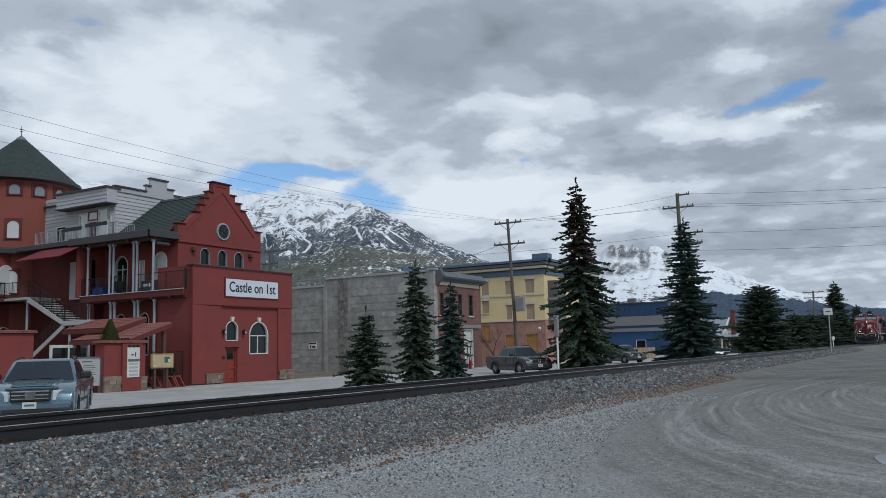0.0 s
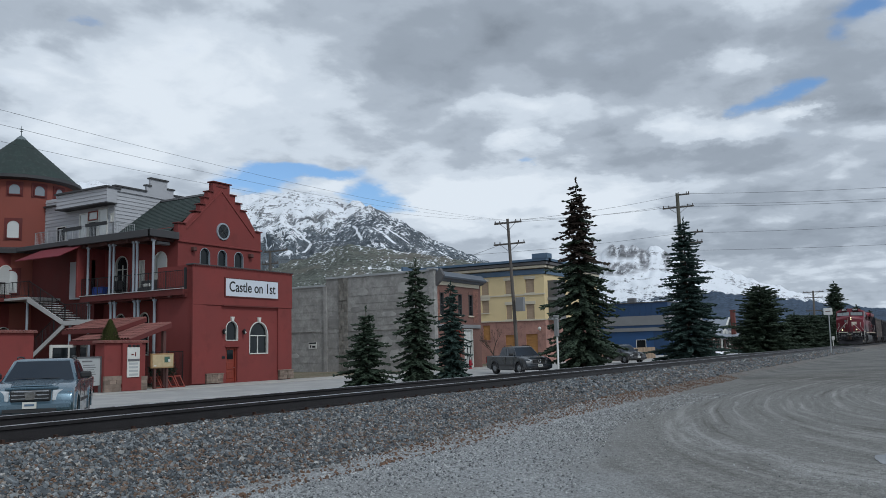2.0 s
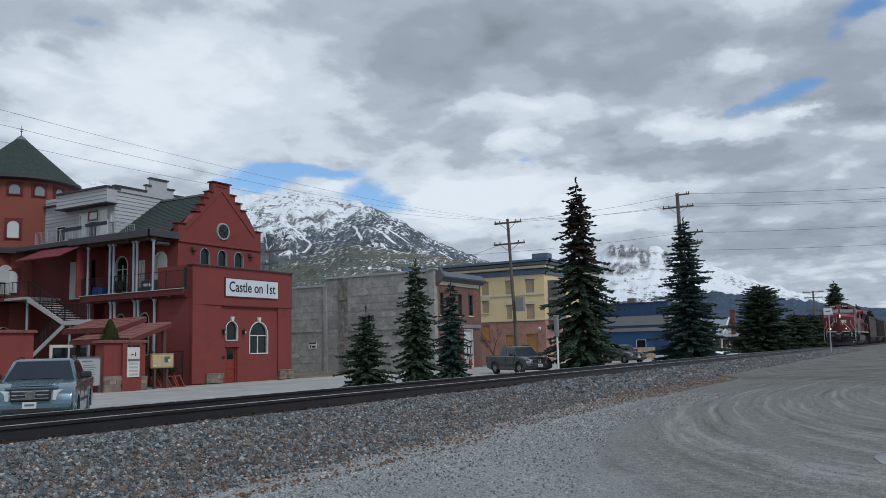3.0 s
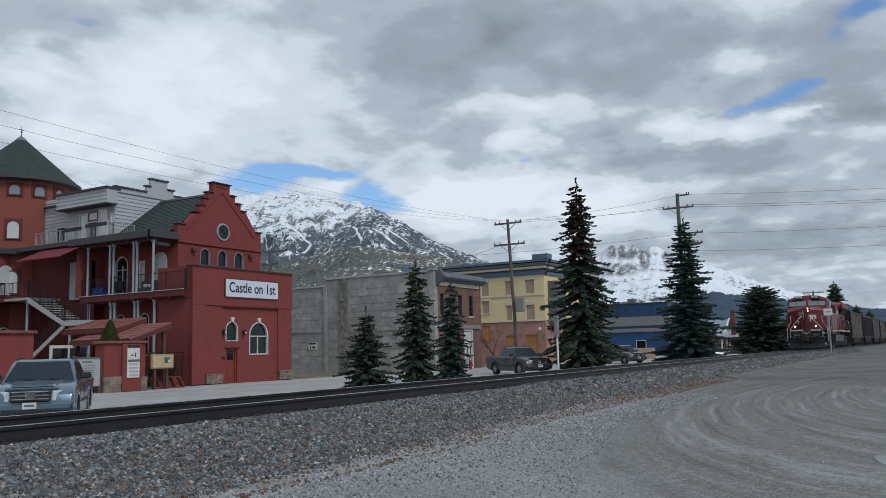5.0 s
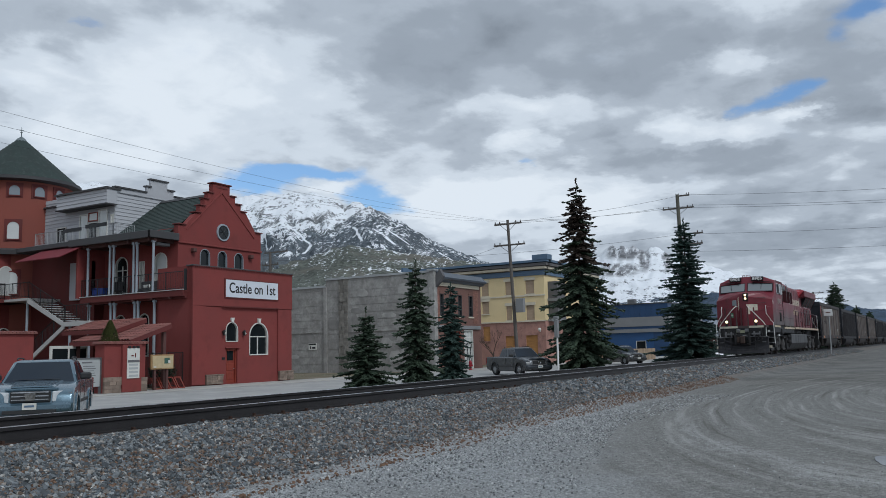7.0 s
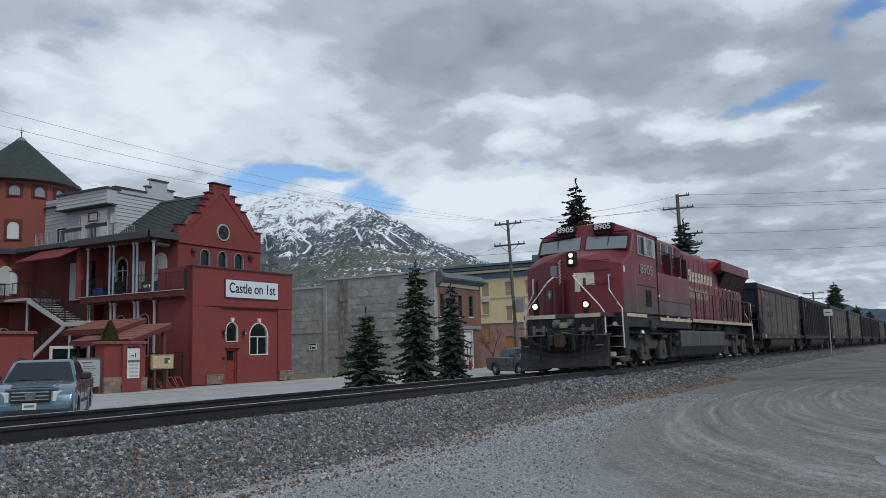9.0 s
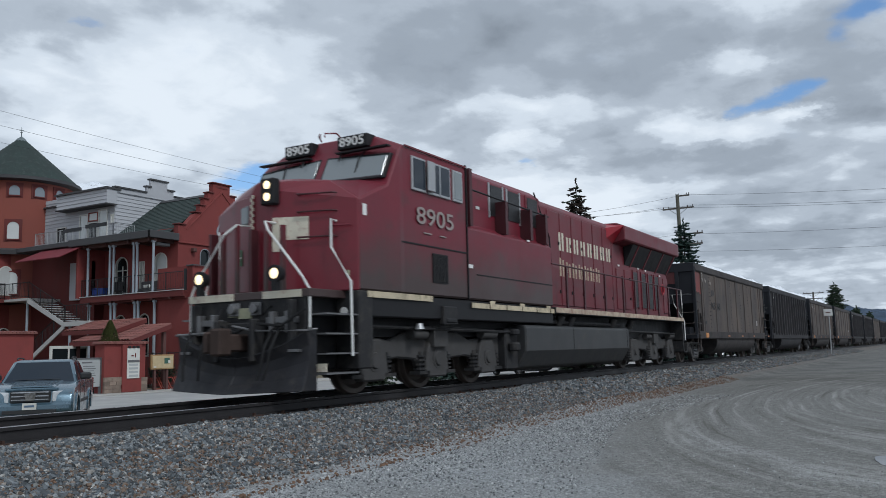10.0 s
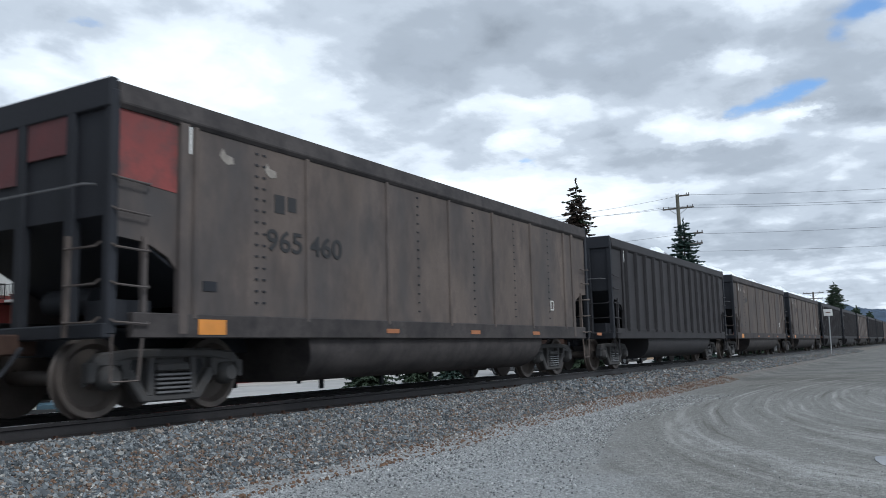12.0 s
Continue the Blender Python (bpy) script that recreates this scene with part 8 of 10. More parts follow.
def build_spruce(at, h, r, seed, label, mat="needles", droop=0.28, dense=1.0, power=0.85, brown_top=0.0, lean=0.0, low=0.03, twig=0.30, bare=0.08):
    """A conifer: trunk with limbs, and a crown of short twig clumps along drooping branches."""
    rnd = random.Random(seed)
    t = thing("spruce_tree", pose(*at), label, "conifer", "conifers by the track")
    trunk = Geo().cyl((0, 0, -0.2), (lean, 0, h * 0.97), max(0.05, h * 0.013), 0.015, 9)
    cv, cf, bv, bf = [], [], [], []

    def clump(p, d, size, into):
        vs, fs = into
        side = d.cross(Vector((0, 0, 1)))
        if side.length < 1e-3:
            side = Vector((1, 0, 0))
        side.normalize()
        upv = side.cross(d).normalized()
        a = rnd.uniform(-0.6, 0.6)
        s2, u2 = side * math.cos(a) + upv * math.sin(a), upv * math.cos(a) - side * math.sin(a)
        w, n = size * 0.34, len(vs)
        tip = p + d * size
        mid = p + d * size * 0.45
        vs.extend([p, mid + s2 * w, mid - s2 * w, tip, mid + u2 * w * 0.55, mid - u2 * w * 0.75])
        fs.extend([(n, n + 1, n + 4), (n, n + 4, n + 2), (n, n + 2, n + 5), (n, n + 5, n + 1), (n + 3, n + 4, n + 1), (n + 3, n + 2, n + 4), (n + 3, n + 5, n + 2), (n + 3, n + 1, n + 5)])

    z = h * low
    gap = 0.20 * (h / 5.0) ** 0.5 / dense
    while z < h * (1 - bare * 0.4):
        k = z / h
        reach = r * (1 - k) ** power * (0.66 + 0.5 * rnd.random())
        nb = max(5, int((9 + 5 * (1 - k)) * (1 if k < 0.9 else 0.7)))
        off = rnd.random() * 6.3
        for i in range(nb):
            a = off + 6.283 * i / nb + rnd.uniform(-0.3, 0.3)
            L_ = reach * rnd.uniform(0.5, 1.15)
            if L_ < 0.06:
                continue
            rise = 0.25 * (k - 0.35)
            p0 = Vector((lean * k, 0, z + rnd.uniform(-0.5, 0.5) * gap))
            d0 = Vector((math.cos(a), math.sin(a), 0))
            n = max(2, int(L_ / (twig * 0.30)))
            prev = p0
            dest = (bv, bf) if k > 1 - brown_top and rnd.random() < 0.85 else (cv, cf)
            for j in range(1, n + 1):
                s = j / n
                p = p0 + d0 * L_ * s + Vector((0, 0, L_ * (rise * s - droop * s * s * 1.3 + 0.16 * droop * s ** 4 * 3)))
                seg = (p - prev).normalized()
                if s > 0.12:
                    size = twig * (0.75 + 0.5 * rnd.random()) * (1.0 - 0.35 * s) * (0.7 + 0.3 * (1 - k))
                    for sgn in (-1, 1):
                        lat = d0.cross(Vector((0, 0, 1))) * sgn
                        dd = (seg * 0.7 + lat * rnd.uniform(0.5, 1.0) + Vector((0, 0, rnd.uniform(-0.45, 0.1)))).normalized()
                        clump(p, dd, size, dest)
                    for _ in range(2):
                        clump(p, (seg * 0.8 + Vector((rnd.uniform(-0.5, 0.5), rnd.uniform(-0.5, 0.5), rnd.uniform(-1.0, 0.4)))).normalized(), size * 0.9, dest)
                prev = p
            if L_ > 0.5:
                trunk.cyl(p0, p0 + d0 * L_ * 0.7 + Vector((0, 0, L_ * (rise * 0.7 - droop * 0.6))), 0.012 + 0.008 * L_, 0.006, 5, False)
            clump(prev, d0, twig * 0.7, dest)
        z += gap * (0.8 + 0.4 * rnd.random())
    top = Vector((lean, 0, h * 0.93))
    for j in range(10):
        clump(top + Vector((0, 0, h * 0.07 * j / 10)), Vector((rnd.uniform(-1, 1), rnd.uniform(-1, 1), 1.2)).normalized(), twig * 0.5, (bv, bf) if brown_top else (cv, cf))
    part("trunk", trunk, M["bark"], t)
    for vs, fs, mt, nm in ((cv, cf, M[mat], "crown"), (bv, bf, M["needles_brown"], "brown_top")):
        if vs:
            me = bpy.data.meshes.new(nm)
            me.from_pydata([tuple(v) for v in vs], [], fs)
            part(nm, me, mt, t)
    return t


def plant():
    def g(x, y):
        return (x, y, height(x, y))
    build_spruce(g(25.2, 18), 3.35, 1.4, 11, "small bushy young spruce with a long bare leader", droop=0.16, twig=0.20, power=0.8, dense=1.2, bare=0.3)
    build_spruce(g(28.7, 18), 5.45, 1.12, 12, "slim dark spruce with layered boughs", droop=0.34, twig=0.24, power=0.55, dense=1.0)
    build_spruce(g(31.6, 18), 4.65, 1.1, 13, "young spruce with drooping dark boughs", "needles_blue", droop=0.32, twig=0.22, power=0.62, dense=1.0)
    build_spruce(g(50.2, 19), 12.6, 3.35, 14, "tall dark spruce with reddish brown top and ragged boughs", droop=0.34, twig=0.42, power=0.74, dense=0.88, brown_top=0.42)
    build_spruce(g(69.5, 17), 12.2, 3.5, 15, "tall full spruce in front of a power pole", "needles_blue", droop=0.10, twig=0.42, power=0.72, dense=1.0)
    build_spruce(g(104.5, 17), 8.4, 4.4, 16, "broad dense dark spruce with a blunt top", droop=0.0, twig=0.55, power=0.36, dense=1.15)
    build_spruce(g(137.0, 17.5), 5.9, 4.3, 17, "low broad dark conifer in a clump", droop=0.1, twig=0.55, power=0.45)
    build_spruce(g(152.0, 17.0), 6.2, 4.5, 18, "low broad dark conifer in a clump", droop=0.1, twig=0.55, power=0.45)
    build_spruce(g(167.0, 16.5), 6.6, 4.8, 21, "low broad dark conifer in a clump", droop=0.1, twig=0.55, power=0.45)
    build_spruce(g(200.0, 17.0), 14.6, 4.6, 19, "tall dark spruce near the far end of the track", droop=0.12, twig=0.7, power=0.7)
    build_spruce(g(188.0, 15.5), 7.5, 5.0, 22, "dark conifer beside the far track", droop=0.1, twig=0.7, power=0.5)
    build_spruce(g(262.0, 17.0), 11.4, 3.6, 20, "distant dark spruce at the end of the track", droop=0.15, twig=0.9, power=0.7)
    build_spruce(g(275.0, 14.5), 10.0, 3.6, 23, "distant dark spruce at the end of the track", droop=0.15, twig=0.9, power=0.7)
    # clipped conifer behind the gate pillar
    t = thing("cone_shrub", pose(27.45, 35.25, 1.2), "clipped cone-shaped evergreen behind the gate pillar", "shrub")
    rnd = random.Random(31)
    vs, fs = [], []
    for i in range(2600):
        k = rnd.random()
        a, rr = rnd.uniform(0, 6.283), 0.62 * (1 - k) ** 0.75 * (0.8 + 0.25 * rnd.random()) * (0.75 + 0.5 * min(1, k * 5))
        p = Vector((rr * math.cos(a), rr * math.sin(a), 1.9 * k))
        d = Vector((math.cos(a) * 0.5, math.sin(a) * 0.5, 0.8 + 0.4 * rnd.random())).normalized() * 0.12
        s = Vector((-math.sin(a), math.cos(a), 0)) * 0.03
        n = len(vs)
        vs += [p - s, p + s, p + d]
        fs += [(n, n + 1, n + 2)]
    me = bpy.data.meshes.new("crown")
    me.from_pydata([tuple(v) for v in vs], [], fs)
    part("crown", me, M["needles_olive"], t)
    part("trunk", Geo().cyl((0, 0, -1.6), (0, 0, 1.5), 0.06, 0.02, 7).box(-0.35, 0.35, -0.05, 0.4, -1.6, 0.1), M["bark"], t)
    # bare street tree
    t = thing("bare_tree", pose(66.5, 33.6, STREET), "small leafless street tree with thin dark branches", "tree")
    g2 = Geo()
    rnd = random.Random(41)

    def grow(p, d, ln, r, lev):
        q = p + d * ln
        g2.cyl(p, q, r, r * 0.7, 5, False)
        if lev:
            for _ in range(3 if lev > 1 else 4):
                nd = (d + Vector((rnd.uniform(-0.8, 0.8), rnd.uniform(-0.8, 0.8), rnd.uniform(-0.1, 0.5)))).normalized()
                grow(p.lerp(q, rnd.uniform(0.6, 1)), nd, ln * rnd.uniform(0.55, 0.8), r * 0.55, lev - 1)
    grow(Vector((0, 0, 0)), Vector((0, 0, 1)), 1.5, 0.07, 4)
    part("crown", g2, M["bark"], t)
    # shrub in the courtyard
    t = thing("courtyard_shrub", pose(31.6, 36.2, BASE), "dark leafy shrub in the courtyard", "shrub")
    vs, fs = [], []
    for i in range(1500):
        a, k = rnd.uniform(0, 6.283), rnd.random()
        rr = 0.75 * math.sin(math.pi * min(0.97, 0.2 + 0.8 * k)) * rnd.uniform(0.5, 1)
        p = Vector((rr * math.cos(a), rr * math.sin(a), 0.3 + 1.5 * k))
        d = Vector((rnd.uniform(-1, 1), rnd.uniform(-1, 1), rnd.uniform(-0.3, 1))).normalized() * 0.13
        s = d.cross(Vector((0.3, 0.5, 0.8))).normalized() * 0.04
        n = len(vs)
        vs += [p - s, p + s, p + d]
        fs += [(n, n + 1, n + 2)]
    me = bpy.data.meshes.new("crown")
    me.from_pydata([tuple(v) for v in vs], [], fs)
    part("crown", me, M["needles"], t)
    part("stem", Geo().cyl((0, 0, 0), (0, 0, 1.2), 0.03, 0.01, 6), M["bark"], t)


M["needles_olive"] = needle_material("olive_foliage", (0.03, 0.04, 0.012), (0.10, 0.11, 0.035))
plant()


# ---------------------------------------------------------------- mountains
def mountain_material(name, snow_lo, snow_hi, forest, rock, patch, low=0.0, top=0.68, chutes=(), bands=2.6, cliffs=(), ribs=1.4):
    """Forested slope, rock and snow: snow lies high up and in gullies, woods below. forest, patch: wood colours with
    distance haze mixed in.
    low, top: how snowy it is at the foot and on the crest. chutes: avalanche tracks (azimuth and slope of both ends,
    width)."""
    ma = bpy.data.materials.new(name)
    ma.use_nodes = True
    nt = ma.node_tree
    N, L = nt.nodes.new, nt.links.new
    b = nt.nodes["Principled BSDF"]
    tc, sep, geo = N("ShaderNodeTexCoord"), N("ShaderNodeSeparateXYZ"), N("ShaderNodeNewGeometry")
    L(tc.outputs["Object"], sep.inputs[0])

    def val(op, a, c, clamp=False):
        n = N("ShaderNodeMath")
        n.operation, n.use_clamp = op, clamp
        for i, w in enumerate((a, c)):
            if isinstance(w, (int, float)):
                n.inputs[i].default_value = w
            else:
                L(w, n.inputs[i])
        return n.outputs[0]

    def noise_of(s, d=6.0, r=0.6, stretch=(1, 1, 1)):
        n, mp = N("ShaderNodeTexNoise"), N("ShaderNodeMapping")
        mp.inputs["Scale"].default_value = stretch
        L(tc.outputs["Object"], mp.inputs[0]), L(mp.outputs[0], n.inputs["Vector"])
        n.inputs["Scale"].default_value, n.inputs["Detail"].default_value, n.inputs["Roughness"].default_value = s, d, r
        return n.outputs["Fac"]

    def span(src, lo, hi, t0=0.0, t1=1.0):
        n = N("ShaderNodeMapRange")
        for key, w in zip(("From Min", "From Max", "To Min", "To Max"), (lo, hi, t0, t1)):
            n.inputs[key].default_value = w
        L(src, n.inputs["Value"])
        return n.outputs[0]

    def mixed(fac, a, c):
        n = N("ShaderNodeMix")
        n.data_type = "RGBA"
        for key, w in (("Factor", fac), ("A", a), ("B", c)):
            if hasattr(w, "is_linked"):
                L(w, n.inputs[key])
            else:
                n.inputs[key].default_value = (*w, 1)
        return n.outputs["Result"]

    z = sep.outputs[2]
    nsep = N("ShaderNodeSeparateXYZ")
    L(geo.outputs["Normal"], nsep.inputs[0])
    speck = noise_of(0.085, 4, 0.75, (1, 1, 0.45))
    band = noise_of(0.009, 6, 0.62, (1, 1, 3.2))
    fine = noise_of(0.016, 7, 0.65)
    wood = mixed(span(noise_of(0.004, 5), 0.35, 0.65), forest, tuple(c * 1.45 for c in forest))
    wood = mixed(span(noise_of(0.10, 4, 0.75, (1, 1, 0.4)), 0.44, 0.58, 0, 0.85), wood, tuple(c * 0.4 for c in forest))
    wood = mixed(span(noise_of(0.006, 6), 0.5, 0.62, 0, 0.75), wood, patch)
    stone = mixed(span(fine, 0.42, 0.6), rock, tuple(c * 2.2 for c in rock))
    high = span(val("ADD", z, val("MULTIPLY", val("SUBTRACT", noise_of(0.0035, 6), 0.5), (snow_hi - snow_lo) * 2.5)), snow_lo, snow_hi)
    high = val("MAXIMUM", 0.0, val("MINIMUM", 1.0, high))
    cover = val("ADD", low, val("MULTIPLY", high, top - low))
    cover = val("ADD", cover, val("MULTIPLY", val("SUBTRACT", band, 0.5), bands))
    cover = val("ADD", cover, val("MULTIPLY", val("SUBTRACT", speck, 0.5), 2.4))
    cover = val("ADD", cover, span(nsep.outputs[2], 0.2, 0.7, -0.10, 0.10))
    # gullies and ribs running down the slope
    at2 = N("ShaderNodeMath")
    at2.operation = "ARCTAN2"
    L(sep.outputs[1], at2.inputs[0]), L(sep.outputs[0], at2.inputs[1])
    flat = val("SQRT", val("ADD", val("MULTIPLY", sep.outputs[0], sep.outputs[0]), val("MULTIPLY", sep.outputs[1], sep.outputs[1])), 0.0)
    rise = val("DIVIDE", val("SUBTRACT", z, EYE.z), flat)
    cmb, rib = N("ShaderNodeCombineXYZ"), N("ShaderNodeTexNoise")
    L(val("ADD", val("MULTIPLY", at2.outputs[0], 170.0), val("MULTIPLY", rise, 60.0)), cmb.inputs[0]), L(val("MULTIPLY", rise, 90.0), cmb.inputs[1])
    rib.inputs["Scale"].default_value, rib.inputs["Detail"].default_value, rib.inputs["Roughness"].default_value = 1.0, 6.0, 0.68
    L(cmb.outputs[0], rib.inputs["Vector"])
    streak = rib.outputs["Fac"]
    cover = val("ADD", cover, val("MULTIPLY", val("SUBTRACT", streak, 0.5), ribs))
    snow = span(cover, 0.46, 0.58)
    # avalanche tracks: bare strips through the woods, filled with snow
    wob = val("MULTIPLY", val("SUBTRACT", noise_of(0.012, 5), 0.5), 0.016)
    for a0, s0, a1, s1, wide in chutes:
        k = val("DIVIDE", val("SUBTRACT", rise, s0), s1 - s0)
        off = val("ABSOLUTE", val("SUBTRACT", val("ADD", at2.outputs[0], wob), val("ADD", a0, val("MULTIPLY", k, a1 - a0))), 0.0)
        inside = val("MULTIPLY", span(off, wide, wide * 0.55), val("MULTIPLY", span(k, -0.03, 0.05), span(k, 1.05, 0.95), True), True)
        snow = val("MAXIMUM", snow, inside)
    # bare cliffs, too steep for snow: streaked upright
    wall_streak = span(streak, 0.38, 0.52)
    bare = span(high, 0.55, 0.9)
    for a0, s0, ra, rs in cliffs:
        da, ds = val("DIVIDE", val("SUBTRACT", val("ADD", at2.outputs[0], wob), a0), ra), val("DIVIDE", val("SUBTRACT", rise, s0), rs)
        near = span(val("SQRT", val("ADD", val("MULTIPLY", da, da), val("MULTIPLY", ds, ds)), 0.0), 1.2, 0.7)
        near = val("MAXIMUM", 0.0, val("MINIMUM", 1.0, near))
        snow = val("MULTIPLY", snow, val("SUBTRACT", 1.0, val("MULTIPLY", near, wall_streak)))
    ground = mixed(bare, wood, stone)
    col = mixed(snow, ground, (0.74, 0.77, 0.81))
    L(col, b.inputs["Base Color"])
    b.inputs["Roughness"].default_value, b.inputs["Specular IOR Level"].default_value = 0.95, 0.1
    bp = N("ShaderNodeBump")
    bp.inputs["Strength"].default_value, bp.inputs["Distance"].default_value = 0.8, 9.0
    L(fine, bp.inputs["Height"]), L(bp.outputs[0], b.inputs["Normal"])
    return ma


def build_mountain(name, label, dist, az0, az1, peaks, mat, depth=0.45, relief=0.09, seed=0, nu=220, nv=70, gully=26.0):
    """A mountain side seen from the valley. peaks: (azimuth, slope of the sight line, left and right fall of the crest)."""
    vs, fs = [], []

    def skyline(az):
        return max(hh - (fl * (az - a) if az > a else fr * (a - az)) for a, hh, fl, fr in peaks)

    for i in range(nu + 1):
        az = az0 + (az1 - az0) * i / nu
        crest = skyline(az)
        mean = max(0.004, sum(skyline(az + 0.012 * q) for q in range(-4, 5)) / 9)
        crest += 0.0045 * noise.noise(Vector((az * 60, seed, 0))) + 0.002 * noise.noise(Vector((az * 170, seed, 4))) + 0.001 * noise.noise(Vector((az * 420, seed, 4)))
        crest = max(crest, 0.004)
        for j in range(nv + 1):
            k = j / nv                      # 0 at the foot, 1 on the crest, beyond it the back slope
            up = k / 0.9 if k < 0.9 else 1 - (k - 0.9) * 2.2
            d = dist * (1 - depth * (1 - min(k / 0.9, 1)) + max(0, k - 0.9) * 1.2)
            w = noise.noise(Vector((az * 14, k * 3, seed + 7)))
            q = Vector((az * gully + 1.2 * w + 0.8 * k, k * 4.2 + 0.8 * w, seed))
            rel = noise.ridged_multi_fractal(q, 1.0, 2.1, 5, 0.9, 2.0) - 1.1
            rel += 0.5 * noise.noise(q * 3.3)
            hgt = dist * (mean * up ** 1.18 + (crest - mean) * up ** 5)
            shift = relief * dist * crest * rel * math.sin(math.pi * min(1, up)) * 1.3
            d2 = d - shift
            vs.append((d2 * math.cos(az), d2 * math.sin(az), EYE.z + hgt * (d2 / dist if k >= 0.9 else 1.0) - (6 if j == 0 else 0)))
    n = nv + 1
    fs = [(i * n + j, (i + 1) * n + j, (i + 1) * n + j + 1, i * n + j + 1) for i in range(nu) for j in range(nv)]
    me = bpy.data.meshes.new(name)
    me.from_pydata(vs, [], fs)
    me.materials.append(mat)
    for p in me.polygons:
        p.use_smooth = True
    ob = new(name, me)
    return tagged(ob, label, "mountain", kind="structure")


# distance haze is put into the wood colours, paler and bluer than bare forest
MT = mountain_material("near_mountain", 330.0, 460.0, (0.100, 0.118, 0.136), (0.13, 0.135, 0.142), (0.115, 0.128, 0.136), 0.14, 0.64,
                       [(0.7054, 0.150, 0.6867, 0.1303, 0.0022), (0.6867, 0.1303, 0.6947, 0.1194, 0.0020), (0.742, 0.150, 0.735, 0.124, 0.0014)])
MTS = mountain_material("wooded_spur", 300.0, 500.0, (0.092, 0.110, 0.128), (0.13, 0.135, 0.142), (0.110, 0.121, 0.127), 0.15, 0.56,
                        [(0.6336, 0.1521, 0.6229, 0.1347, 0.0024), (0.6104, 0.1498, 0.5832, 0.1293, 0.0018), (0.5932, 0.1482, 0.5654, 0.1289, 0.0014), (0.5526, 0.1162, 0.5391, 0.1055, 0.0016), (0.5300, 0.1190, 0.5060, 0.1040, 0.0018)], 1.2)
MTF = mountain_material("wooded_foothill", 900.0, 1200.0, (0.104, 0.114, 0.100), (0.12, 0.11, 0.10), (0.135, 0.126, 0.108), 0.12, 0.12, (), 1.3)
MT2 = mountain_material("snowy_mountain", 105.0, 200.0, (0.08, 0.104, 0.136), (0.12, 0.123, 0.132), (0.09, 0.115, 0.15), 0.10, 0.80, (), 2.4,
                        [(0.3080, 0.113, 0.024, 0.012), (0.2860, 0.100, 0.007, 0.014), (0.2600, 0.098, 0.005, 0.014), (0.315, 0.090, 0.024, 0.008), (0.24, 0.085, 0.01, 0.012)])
MT3 = mountain_material("hazy_ridge", 500.0, 900.0, (0.055, 0.080, 0.120), (0.1, 0.1, 0.1), (0.065, 0.090, 0.130), -0.9, 0.0)
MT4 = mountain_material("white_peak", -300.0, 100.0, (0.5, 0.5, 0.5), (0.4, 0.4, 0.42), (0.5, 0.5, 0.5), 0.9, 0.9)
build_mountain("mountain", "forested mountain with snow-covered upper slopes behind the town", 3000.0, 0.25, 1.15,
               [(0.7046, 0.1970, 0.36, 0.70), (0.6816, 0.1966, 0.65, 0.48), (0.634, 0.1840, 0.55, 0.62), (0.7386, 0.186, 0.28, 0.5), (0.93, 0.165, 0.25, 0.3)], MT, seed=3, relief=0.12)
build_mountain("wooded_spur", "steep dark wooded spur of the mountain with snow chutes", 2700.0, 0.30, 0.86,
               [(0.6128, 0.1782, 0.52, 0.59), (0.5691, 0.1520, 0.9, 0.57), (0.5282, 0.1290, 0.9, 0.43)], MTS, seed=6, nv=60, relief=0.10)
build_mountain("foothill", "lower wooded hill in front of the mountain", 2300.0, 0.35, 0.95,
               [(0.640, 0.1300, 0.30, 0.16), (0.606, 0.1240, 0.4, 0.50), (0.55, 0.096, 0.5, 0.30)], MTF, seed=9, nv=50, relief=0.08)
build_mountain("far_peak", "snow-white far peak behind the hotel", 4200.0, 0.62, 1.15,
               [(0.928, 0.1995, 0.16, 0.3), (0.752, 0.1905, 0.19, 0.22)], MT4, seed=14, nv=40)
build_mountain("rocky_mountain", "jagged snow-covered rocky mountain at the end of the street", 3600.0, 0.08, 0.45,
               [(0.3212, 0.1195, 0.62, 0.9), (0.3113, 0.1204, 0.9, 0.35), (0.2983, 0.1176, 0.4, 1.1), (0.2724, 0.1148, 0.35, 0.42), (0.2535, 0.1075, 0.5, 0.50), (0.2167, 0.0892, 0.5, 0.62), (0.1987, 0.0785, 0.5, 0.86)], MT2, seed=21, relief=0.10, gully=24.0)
build_mountain("low_ridge", "long low wooded ridge beyond the track, tinted blue for haze", 2800.0, 0.01, 0.30,
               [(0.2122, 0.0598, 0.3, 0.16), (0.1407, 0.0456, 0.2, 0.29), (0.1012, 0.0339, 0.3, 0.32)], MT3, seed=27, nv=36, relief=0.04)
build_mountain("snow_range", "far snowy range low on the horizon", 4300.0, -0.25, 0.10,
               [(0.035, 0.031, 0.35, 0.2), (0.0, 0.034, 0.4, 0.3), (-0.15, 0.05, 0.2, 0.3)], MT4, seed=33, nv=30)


# ---------------------------------------------------------------- parked vehicles
M["tyre"] = surface("tyre_rubber", (0.018, 0.018, 0.019), 0.85, 0, 0.2, 6, 40, 0.2)
M["alloy"] = surface("alloy_rim", (0.42, 0.43, 0.44), 0.35, 0.8, 0.1, 4, 30, 0.03)
M["chrome"] = surface("chrome", (0.65, 0.66, 0.68), 0.12, 1.0, 0.05, 3, 30, 0.0)
M["lamp_glass"] = surface("headlamp_glass", (0.55, 0.57, 0.58), 0.08, 0.3, 0.2, 14, 60, 0.1, spec=0.8)
M["amber_glass"] = surface("amber_lens", (0.55, 0.16, 0.03), 0.15, 0, 0.1, 8, 40, 0.0)
